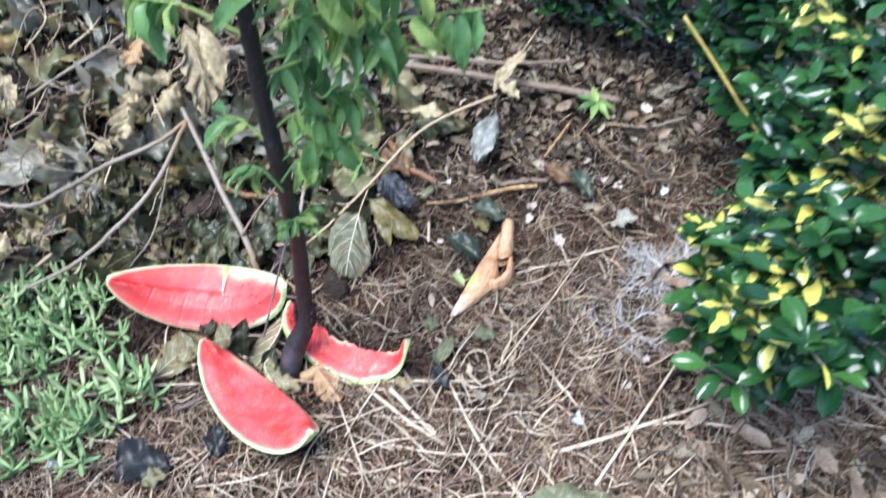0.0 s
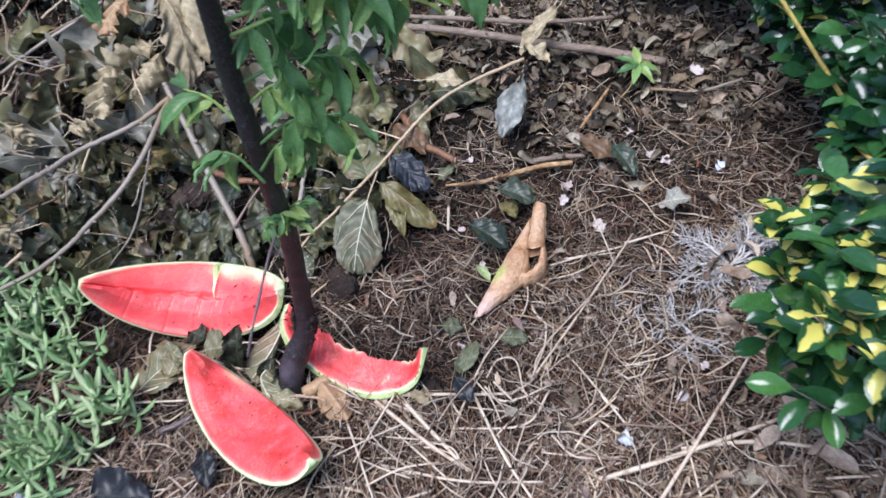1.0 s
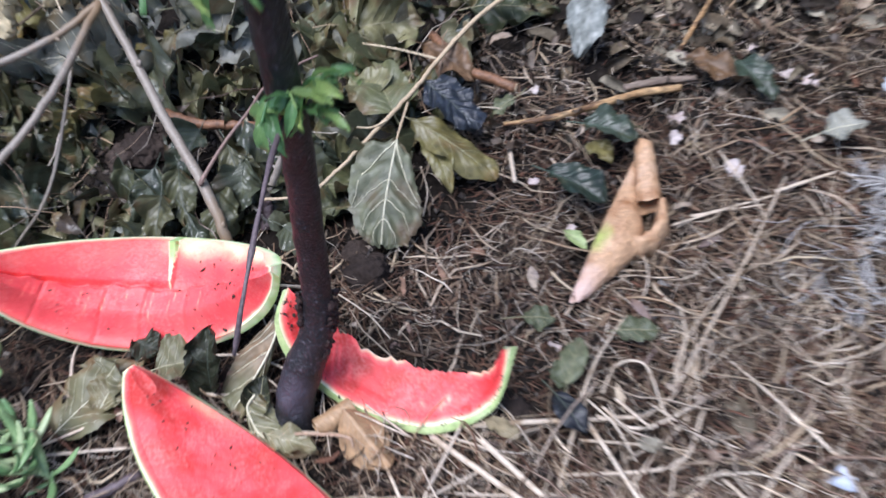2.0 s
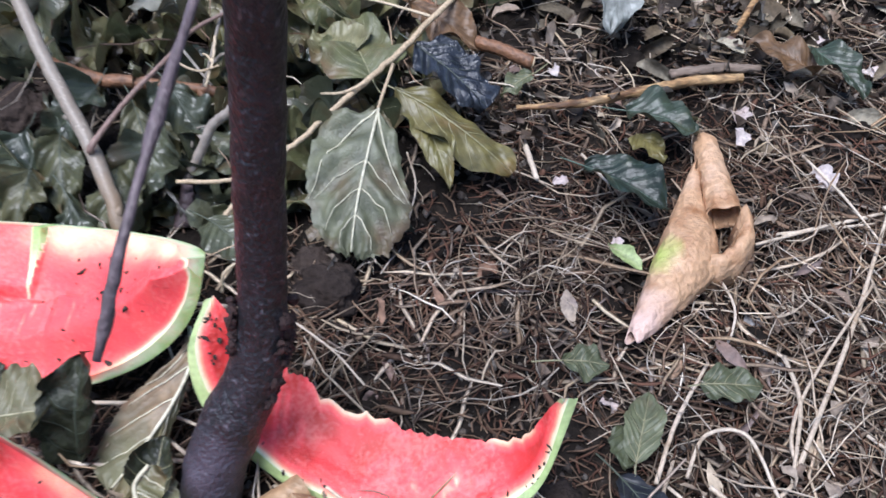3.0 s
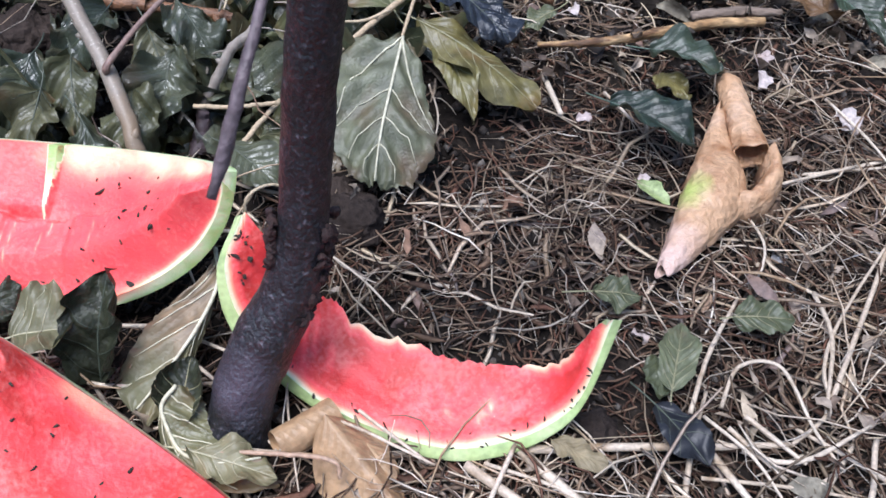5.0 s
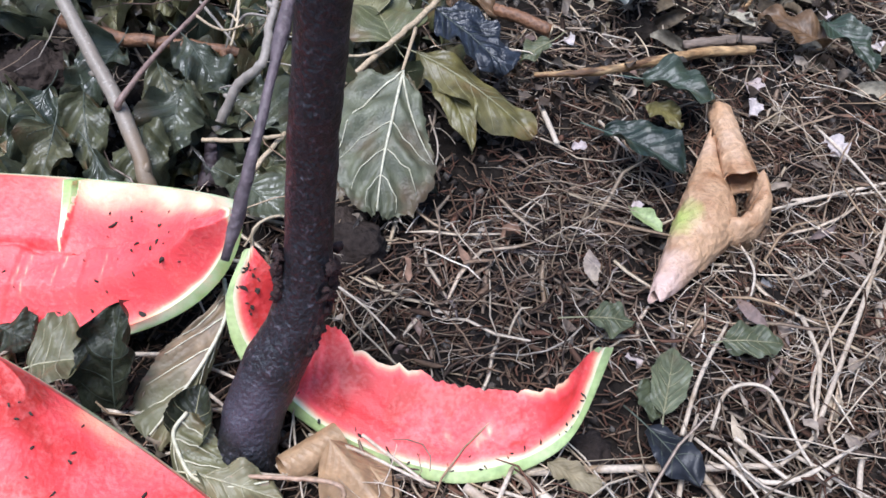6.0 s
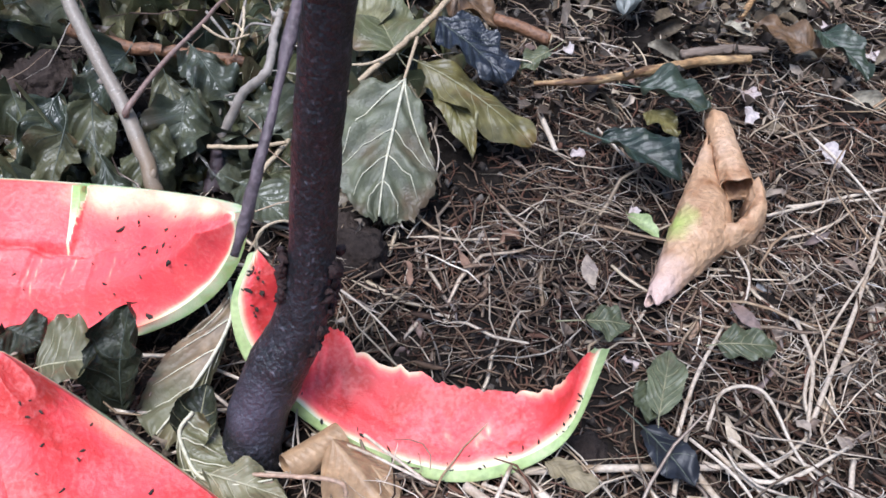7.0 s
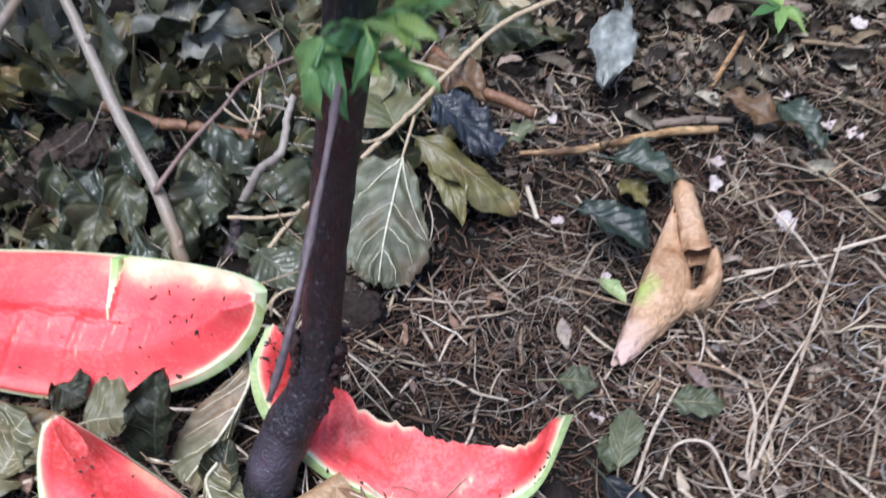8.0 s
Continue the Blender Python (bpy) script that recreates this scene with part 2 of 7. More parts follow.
VEINDARK = mat("dark_leaf_vein", [(0.035, 0.048, 0.038), (0.09, 0.1, 0.065)], 0.5, 60, 300, 0.0, "object", 0.5)
CRISP = mat("crisp_dry_leaf", [(0.25, 0.195, 0.105), (0.48, 0.4, 0.25), (0.36, 0.29, 0.165)], 0.65, 30, 90, 0.25, "object", 0.5, (0.55, 1.2), 0.15, second=((0.19, 0.13, 0.065), 26, 0.54, 0.74), veins=0.2)
BROWN = mat("brown_dry_leaf", [(0.28, 0.165, 0.078), (0.46, 0.3, 0.165), (0.36, 0.22, 0.112)], 0.5, 24, 160, 0.3, "object", 0.5, (0.7, 1.15), 0.1, second=((0.24, 0.13, 0.065), 34, 0.52, 0.7), veins=0.05)
LITTER = mat("leaf_litter", [(0.017, 0.012, 0.0085), (0.062, 0.046, 0.0298), (0.2, 0.165, 0.1148), (0.03, 0.022, 0.0136), (0.38, 0.34, 0.255), (0.1, 0.078, 0.051), (0.22, 0.165, 0.102), (0.045, 0.034, 0.0221)], 0.65, 40, 250, 0.4, "island", 0.2, spec=0.25)
LITTERONE = mat("fallen_leaf", [(0.11, 0.072, 0.047), (0.3, 0.22, 0.155), (0.5, 0.41, 0.32), (0.19, 0.125, 0.08), (0.4, 0.31, 0.235)], 0.6, 40, 250, 0.3, "object", 0.3, veins=0.12)
GREENLEAF = mat("green_fallen_leaf", [(0.075, 0.085, 0.042), (0.14, 0.15, 0.08)], 0.45, 40, 120, 0.3, "object", 0.5, (0.65, 1.2), 0.1, second=((0.15, 0.12, 0.06), 40, 0.55, 0.72), veins=0.1)
PALEPETAL = mat("pale_flake", [(0.4, 0.3, 0.26), (0.54, 0.48, 0.45), (0.46, 0.33, 0.29)], 0.6, 60, 300, 0.3)
PAPER = mat("bluish_scrap", [(0.42, 0.47, 0.56), (0.6, 0.64, 0.72)], 0.5, 60, 300, 0.2)
ROLLED = mat("tan_rolled_leaf", [(0.46, 0.25, 0.125), (0.62, 0.38, 0.215), (0.7, 0.5, 0.36)], 0.45, 22, 190, 0.8, None, 1.0, (0.8, 1.1), 0.08,
             second=((0.32, 0.135, 0.05), 38, 0.5, 0.72))
SKIN = mat("melon_skin", [(0.3, 0.41, 0.13), (0.46, 0.57, 0.24), (0.56, 0.64, 0.33)], 0.32, 40, 300, 0.08, None, 1.0, (0.85, 1.08), second=((0.1, 0.2, 0.06), 30, 0.62, 0.74))
EUO = mat("evergreen_leaf", [(0.008, 0.034, 0.014), (0.018, 0.066, 0.02), (0.04, 0.115, 0.03)], 0.16, 30, 200, 0.08, "island", 0.2, (0.8, 1.15), 0.06)
EUOONE = mat("evergreen_leaf_single", [(0.008, 0.034, 0.014), (0.02, 0.07, 0.021), (0.05, 0.135, 0.032)], 0.16, 30, 200, 0.08, "object", 0.2, (0.8, 1.15), 0.06)
YELLOW = mat("yellow_leaf", [(0.44, 0.39, 0.06), (0.6, 0.54, 0.13), (0.5, 0.48, 0.17)], 0.35, 30, 200, 0.08, "object", 0.3, (0.8, 1.1), 0.12)
YELLOWST = mat("yellow_stem", [(0.42, 0.3, 0.06), (0.58, 0.46, 0.14)], 0.5, 40, 200, 0.2)
SUCC = mat("fleshy_leaf", [(0.1395, 0.2526, 0.1042), (0.2418, 0.3608, 0.1562), (0.4092, 0.4781, 0.2678)], 0.45, 60, 300, 0.1, "object", 0.3, (0.85, 1.12), 0.1)
SUCCI = mat("fleshy_leaf_mass", [(0.1116, 0.2165, 0.0818), (0.2232, 0.3428, 0.1414), (0.3813, 0.4511, 0.2455)], 0.45, 60, 300, 0.1, "island", 0.3, (0.85, 1.12), 0.1)
SPECK = mat("dark_speck", [(0.012, 0.01, 0.008), (0.05, 0.035, 0.02)], 0.8, 80, 300, 0.3)
STONE = mat("stone", [(0.24, 0.23, 0.22), (0.42, 0.41, 0.4)], 0.8, 60, 300, 0.5)


def flesh_material():
    """Watermelon flesh: its colour follows how deep under the skin the cut lies."""
    m = bpy.data.materials.new("melon_flesh")
    m.use_nodes = True
    nt = m.node_tree
    N, L = nt.nodes.new, nt.links.new
    b = nt.nodes["Principled BSDF"]
    at = N("ShaderNodeAttribute")
    at.attribute_name = "deep"
    tc = N("ShaderNodeTexCoord")
    n1 = N("ShaderNodeTexNoise")
    n1.inputs["Scale"].default_value, n1.inputs["Detail"].default_value = 45, 4
    L(tc.outputs["Object"], n1.inputs["Vector"])
    wob = N("ShaderNodeMath")
    wob.operation = "MULTIPLY_ADD"
    L(n1.outputs[0], wob.inputs[0])
    wob.inputs[1].default_value, wob.inputs[2].default_value = 0.4, -0.2
    add = N("ShaderNodeMath")
    L(at.outputs["Fac"], add.inputs[0])
    L(wob.outputs[0], add.inputs[1])
    cr = N("ShaderNodeValToRGB")
    el = cr.color_ramp.elements
    stops = [(0.0, (0.36, 0.5, 0.17)), (0.08, (0.55, 0.67, 0.34)), (0.18, (0.78, 0.77, 0.5)), (0.3, (0.9, 0.66, 0.42)),
             (0.42, (0.9, 0.34, 0.22)), (0.56, (0.87, 0.135, 0.115)), (0.78, (0.81, 0.075, 0.08)), (0.92, (0.64, 0.045, 0.044)), (1.0, (0.5, 0.035, 0.028))]
    while len(el) < len(stops):
        el.new(0.5)
    for e, (p, c) in zip(el, stops):
        e.position, e.color = p, (*c, 1)
    L(add.outputs[0], cr.inputs[0])
    n2 = N("ShaderNodeTexNoise")
    n2.inputs["Scale"].default_value, n2.inputs["Detail"].default_value = 330, 4
    mp = N("ShaderNodeMapping")
    mp.inputs["Scale"].default_value = (1.0, 1.0, 1.0)
    L(tc.outputs["Object"], mp.inputs[0])
    L(mp.outputs[0], n2.inputs["Vector"])
    rg = N("ShaderNodeMapRange")
    rg.inputs[1].default_value, rg.inputs[2].default_value, rg.inputs[3].default_value, rg.inputs[4].default_value = 0.98, 1.3, 0.0, 0.2
    n3 = N("ShaderNodeTexNoise")
    n3.inputs["Scale"].default_value, n3.inputs["Detail"].default_value = 28, 3
    L(tc.outputs["Object"], n3.inputs["Vector"])
    both = N("ShaderNodeMath")
    L(n2.outputs[0], both.inputs[0])
    L(n3.outputs[0], both.inputs[1])
    L(both.outputs[0], rg.inputs[0])
    mx = N("ShaderNodeMix")
    mx.data_type = "RGBA"
    L(rg.outputs[0], mx.inputs[0])
    L(cr.outputs[0], mx.inputs[6])
    mx.inputs[7].default_value = (0.95, 0.45, 0.4, 1)
    L(mx.outputs[2], b.inputs["Base Color"])
    b.inputs["Roughness"].default_value = 0.5
    b.inputs["Specular IOR Level"].default_value = 0.4
    b.inputs["Subsurface Weight"].default_value = 0.2
    b.inputs["Subsurface Radius"].default_value = (0.008, 0.003, 0.002)
    b.inputs["Subsurface Scale"].default_value = 0.5
    bp = N("ShaderNodeBump")
    bp.inputs["Strength"].default_value, bp.inputs["Distance"].default_value = 0.45, 0.0016
    L(n2.outputs[0], bp.inputs["Height"])
    L(bp.outputs[0], b.inputs["Normal"])
    return m


def variegated_material():
    """Green leaf with an uneven yellow heart, or the other way round, laid out along the leaf."""
    m = bpy.data.materials.new("variegated_leaf")
    m.use_nodes = True
    nt = m.node_tree
    N, L = nt.nodes.new, nt.links.new
    b = nt.nodes["Principled BSDF"]
    tc = N("ShaderNodeTexCoord")
    at = N("ShaderNodeAttribute")
    at.attribute_name = "across"
    n1 = N("ShaderNodeTexNoise")
    n1.inputs["Scale"].default_value, n1.inputs["Detail"].default_value = 55, 2
    oi = N("ShaderNodeObjectInfo")
    vm = N("ShaderNodeVectorMath")
    L(tc.outputs["Object"], vm.inputs[0])
    L(oi.outputs["Random"], vm.inputs[1])
    L(vm.outputs[0], n1.inputs["Vector"])
    sm = N("ShaderNodeMath")
    sm.operation = "MULTIPLY_ADD"
    L(n1.outputs[0], sm.inputs[0])
    sm.inputs[1].default_value = 1.4
    L(at.outputs["Fac"], sm.inputs[2])
    st = N("ShaderNodeMapRange")
    st.inputs[1].default_value, st.inputs[2].default_value = 1.22, 1.29
    L(sm.outputs[0], st.inputs[0])
    mx = N("ShaderNodeMix")
    mx.data_type = "RGBA"
    L(st.outputs[0], mx.inputs[0])
    mx.inputs[6].default_value = (0.5, 0.46, 0.1, 1)
    mx.inputs[7].default_value = (0.022, 0.075, 0.022, 1)
    L(mx.outputs[2], b.inputs["Base Color"])
    b.inputs["Roughness"].default_value = 0.25
    return m


def green_patch(m, at, radius, colour):
    """A patch of another colour round one spot of a thing."""
    nt = m.node_tree
    N, L = nt.nodes.new, nt.links.new
    b = nt.nodes["Principled BSDF"]
    src = b.inputs["Base Color"].links[0].from_socket
    tc, dist, ns, ad, rg, mx = N("ShaderNodeTexCoord"), N("ShaderNodeVectorMath"), N("ShaderNodeTexNoise"), N("ShaderNodeMath"), N("ShaderNodeMapRange"), N("ShaderNodeMix")
    dist.operation = "DISTANCE"
    dist.inputs[1].default_value = at
    L(tc.outputs["Object"], dist.inputs[0])
    ns.inputs["Scale"].default_value = 70
    L(tc.outputs["Object"], ns.inputs["Vector"])
    ad.operation = "MULTIPLY_ADD"
    L(ns.outputs[0], ad.inputs[0])
    ad.inputs[1].default_value = radius
    L(dist.outputs["Value"], ad.inputs[2])
    rg.inputs[1].default_value, rg.inputs[2].default_value, rg.inputs[3].default_value, rg.inputs[4].default_value = radius * 0.8, radius * 1.7, 1.0, 0.0
    L(ad.outputs[0], rg.inputs[0])
    mx.data_type = "RGBA"
    L(rg.outputs[0], mx.inputs[0])
    L(src, mx.inputs[6])
    mx.inputs[7].default_value = (*colour, 1)
    L(mx.outputs[2], b.inputs["Base Color"])


# sky sheen painted lilac-grey on the trunk's knee, a grey-green end to the browned leaf, a brown foot to the grey twigs
green_patch(BARK, (0.004, -0.008, 0.045), 0.022, (0.055, 0.05, 0.064))
green_patch(TANNED, (-0.03, -0.026, 0.014), 0.034, (0.15, 0.145, 0.08))
green_patch(TWIG, (0.0, 0.0, 0.0), 0.085, (0.2, 0.135, 0.075))

FLESH = flesh_material()
VARIEG = variegated_material()


# ---- builders ----
rng = np.random.default_rng(7)


def mesh_of(name, verts, faces, material=None, smooth=True, attr=None):
    me = bpy.data.meshes.new(name)
    me.from_pydata([tuple(map(float, v)) for v in verts], [], [tuple(map(int, f)) for f in faces])
    if smooth:
        me.shade_smooth()
    for key, values in (attr or {}).items():
        a = me.attributes.new(key, "FLOAT", "POINT")
        a.data.foreach_set("value", np.asarray(values, dtype=np.float32))
    if material:
        me.materials.append(material)
    return me


def part(name, data, parent, label="", m=None):
    """A mesh as ONE object under a thing or under a part of it."""
    ob = new(name, data)
    ob.parent = parent
    if m is not None:
        ob.matrix_basis = m
    return tagged(ob, label)


def base(name, at, label, category, group=""):
    ob = new(name)
    ob.empty_display_size = 0.02
    ob.matrix_basis = Matrix.Translation(at)
    return tagged(ob, label, category, group)


def smoothstep(a, b, x):
    t = np.clip((x - a) / (b - a), 0, 1)
    return t * t * (3 - 2 * t)


def ground_z(x, y):
    """The lie of the land: nearly flat, a bank of leaves rising at the back and left."""
    x, y = np.asarray(x, float), np.asarray(y, float)
    bank = 0.11 * smoothstep(1.15, 1.75, y) * smoothstep(0.15, -0.2, x) * smoothstep(-3.2, -1.4, x) + 0.03 * smoothstep(1.5, 2.1, y)
    bank = bank * (1 - smoothstep(2.5, 4.5, y))
    waves = 0.0035 * np.sin(23 * x + 3 * np.sin(9 * y)) * np.sin(19 * y + 2 * np.sin(13 * x)) + 0.002 * np.sin(57 * x + 41 * y)
    return bank + waves - 0.004


def rail(points, n):
    """A smooth line through the points, in n steps."""
    p = np.asarray(points, float)
    if len(p) == 2:
        return p[0] + np.linspace(0, 1, n)[:, None] * (p[1] - p[0])
    e = np.vstack([2 * p[0] - p[1], p, 2 * p[-1] - p[-2]])
    s = np.linspace(0, len(p) - 1, n)
    i = np.minimum(s.astype(int), len(p) - 2)
    t = (s - i)[:, None]
    a, b, c, d = e[i], e[i + 1], e[i + 2], e[i + 3]
    return 0.5 * (2 * b + (c - a) * t + (2 * a - 5 * b + 4 * c - d) * t**2 + (3 * b - a - 3 * c + d) * t**3)


def tube(points, radii, sides=6, rough=0.0, seed=0, flat=1.0):
    """A tube along the points, closed at both ends. rough: uneven radius."""
    p = np.asarray(points, float)
    r = np.interp(np.linspace(0, 1, len(p)), np.linspace(0, 1, len(radii)), radii)
    g = np.random.default_rng(seed)
    d = np.gradient(p, axis=0)
    d /= np.linalg.norm(d, axis=1)[:, None] + 1e-12
    up = np.array([0, 0, 1.0]) if abs(d[:, 2]).mean() < 0.8 else np.array([1.0, 0, 0])
    s = np.cross(d, up)
    s /= np.linalg.norm(s, axis=1)[:, None] + 1e-12
    u = np.cross(s, d)
    a = np.arange(sides) / sides * 2 * np.pi
    rr = r[:, None] * (1 + rough * g.normal(0, 1, (len(p), sides)))
    v = p[:, None] + rr[..., None] * (np.cos(a)[None, :, None] * s[:, None] + flat * np.sin(a)[None, :, None] * u[:, None])
    v = v.reshape(-1, 3)
    f = [(i * sides + j, i * sides + (j + 1) % sides, (i + 1) * sides + (j + 1) % sides, (i + 1) * sides + j)
         for i in range(len(p) - 1) for j in range(sides)]
    f += [tuple(range(sides))[::-1], tuple(range((len(p) - 1) * sides, len(p) * sides))]
    return v, f


def joined(pieces):
    vs, fs, n = [], [], 0
    for v, f in pieces:
        vs.append(v)
        fs += [tuple(i + n for i in q) for q in f]
        n += len(v)
    return np.vstack(vs), fs


WIDTHS = {
    "lance": lambda u: np.sin(np.pi * u**0.85) ** 0.8 * (1 - 0.35 * u),
    "oval": lambda u: np.sin(np.pi * u**0.95) ** 0.62,
    "spoon": lambda u: np.sin(np.pi * u**1.3) ** 0.7,
    "band": lambda u: 0.85 + 0.15 * np.sin(np.pi * u),
    "heart": lambda u: np.sin(np.pi * u**0.62) ** 0.72 * (1.05 - 0.2 * u),
}


def leaf_shape(L, W, kind, fold=0.3, curl=0.6, roll=0.0, wave=0.0, twist=0.0, teeth=0.0, seed=0, pleat=0.0, crumple=0.0, ragged=0.0):
    """The surface of a leaf as a function of u (0 stalk to 1 tip) and v (-1 to 1 across). It lies along +y, its face up."""
    g = np.random.default_rng(seed)
    ph = g.uniform(0, 6.28, 6)
    fold_way, fold_at = g.normal(0, 1, (7, 2)) * (7, 3.2), g.uniform(0, 6.28, 7)

    def at(u, v):
        u, v = np.asarray(u, float), np.asarray(v, float)
        w = W * np.maximum(WIDTHS[kind](np.clip(u, 1e-4, 1 - 1e-4)), 0.02)
        w = w * (1 + teeth * np.abs((u * 14) % 1 - 0.5) * np.abs(v))
        w = w * (1 + ragged * np.abs(v) * (np.sin(19 * u + ph[4] + 2.5 * np.sign(v)) + 0.7 * np.sin(37 * u + ph[5] - 1.5 * np.sign(v))))
        a = v * roll
        x = w * (np.sin(a) / roll if abs(roll) > 1e-3 else v)
        z = w * ((1 - np.cos(a)) / roll if abs(roll) > 1e-3 else 0 * v) + fold * w * np.abs(v)
        z = z + wave * np.abs(v) * (np.sin(9 * u + ph[0] + 2 * v) + 0.7 * np.sin(17 * u + ph[1] - 3 * v)) + 0.5 * wave * np.sin(6 * u + ph[2]) * v
        z = z + pleat * np.abs(v) ** 0.6 * np.sin(2 * np.pi * 5 * (u - 0.3 * np.abs(v)) + ph[4])
        if crumple:
            z = z + crumple * sum(0.55 - np.abs(np.sin(0.5 * (q[0] * u + q[1] * v) + p)) for q, p in zip(fold_way, fold_at)) * (0.35 + 0.65 * np.abs(v))
        b = curl * u + 0.15 * curl * np.sin(5 * u + ph[3])
        y0 = L * (np.sin(curl * u) / curl if abs(curl) > 1e-3 else u)
        z0 = -L * ((1 - np.cos(curl * u)) / curl if abs(curl) > 1e-3 else 0 * u)
        tw = twist * u
        x, z = x * np.cos(tw) - z * np.sin(tw), x * np.sin(tw) + z * np.cos(tw)
        return np.stack([x, y0 + z * np.sin(b), z0 + z * np.cos(b)], -1)

    return at


def leaf_mesh(name, at, material, nu=10, nv=6, holes=()):
    u, v = np.meshgrid(np.linspace(0, 1, nu + 1), np.linspace(-1, 1, nv + 1), indexing="ij")
    p = at(u, v).reshape(-1, 3)
    f = [(i * (nv + 1) + j, i * (nv + 1) + j + 1, (i + 1) * (nv + 1) + j + 1, (i + 1) * (nv + 1) + j) for i in range(nu) for j in range(nv)]
    return mesh_of(name, p, f, material, attr={"across": np.abs(v).ravel(), "along": u.ravel()})


def vein_mesh(name, at, length, n=5, r=0.0007, stalk=0.0, material=None):
    """Midrib, side veins and stalk standing proud of a leaf on both of its faces."""
    s = np.linspace(0, 0.97, 14)
    mid = at(s, 0 * s)
    if stalk:
        d = mid[0] - mid[1]
        d = d / np.linalg.norm(d)
        side = np.array([0.25, 0, 0.2])
        mid = np.vstack([[mid[0] + d * stalk * k + side * stalk * k * k * 0.5 for k in (1.0, 0.66, 0.33)], mid])
    out = [tube(mid, [r * 1.5, r * 1.6, r * 0.5], 5)]
    for k in range(n):
        u0 = 0.03 + 0.7 * k / n
        for sg in (-1, 1):
            t = np.linspace(0, 1, 7)
            uu = u0 + (0.34 - 0.18 * k / n) * t**1.1
            out.append(tube(at(np.minimum(uu, 0.98), sg * 0.93 * t**0.9), [r * 0.9, r * 0.35], 4))
    return mesh_of(name, *joined(out), material)


def lay(x, y, z=None, yaw=0.0, pitch=0.0, roll=0.0, scale=1.0):
    """A pose on the ground."""
    z = float(ground_z(x, y)) if z is None else z
    return pose(x, y, z, pitch, roll, yaw) @ Matrix.Scale(scale, 4)


def heading(a, b):
    """The turn about z that brings +y to the way from a to b."""
    return math.degrees(math.atan2(-(b[0] - a[0]), b[1] - a[1]))


# ---- ground ----
def axis(lo, hi, step, far):
    near = np.arange(lo, hi + step / 2, step)
    out = [step]
    while sum(out) < far:
        out.append(out[-1] * 1.35)
    c = np.cumsum(out)
    return np.concatenate([lo - c[::-1], near, hi + c])


gx, gy = axis(-1.3, 1.5, 0.011, 60), axis(0.2, 2.3, 0.011, 60)
X, Y = np.meshgrid(gx, gy, indexing="ij")
Z = ground_z(X, Y)
inner = (X > -1.4) & (X < 1.6) & (Y > 0.1) & (Y < 2.4)
Z = Z + np.where(inner, rng.normal(0, 0.0022, X.shape), 0)
Z = np.where(inner, Z, np.clip(Z, -0.01, 0.12))
ny = len(gy)
faces = [(i * ny + j, (i + 1) * ny + j, (i + 1) * ny + j + 1, i * ny + j + 1) for i in range(len(gx) - 1) for j in range(ny - 1)]
tagged(new("ground", mesh_of("ground", np.stack([X, Y, Z], -1).reshape(-1, 3), faces, SOIL)),
       "dark crumbly garden soil under straw and leaf litter", "soil", kind="structure")


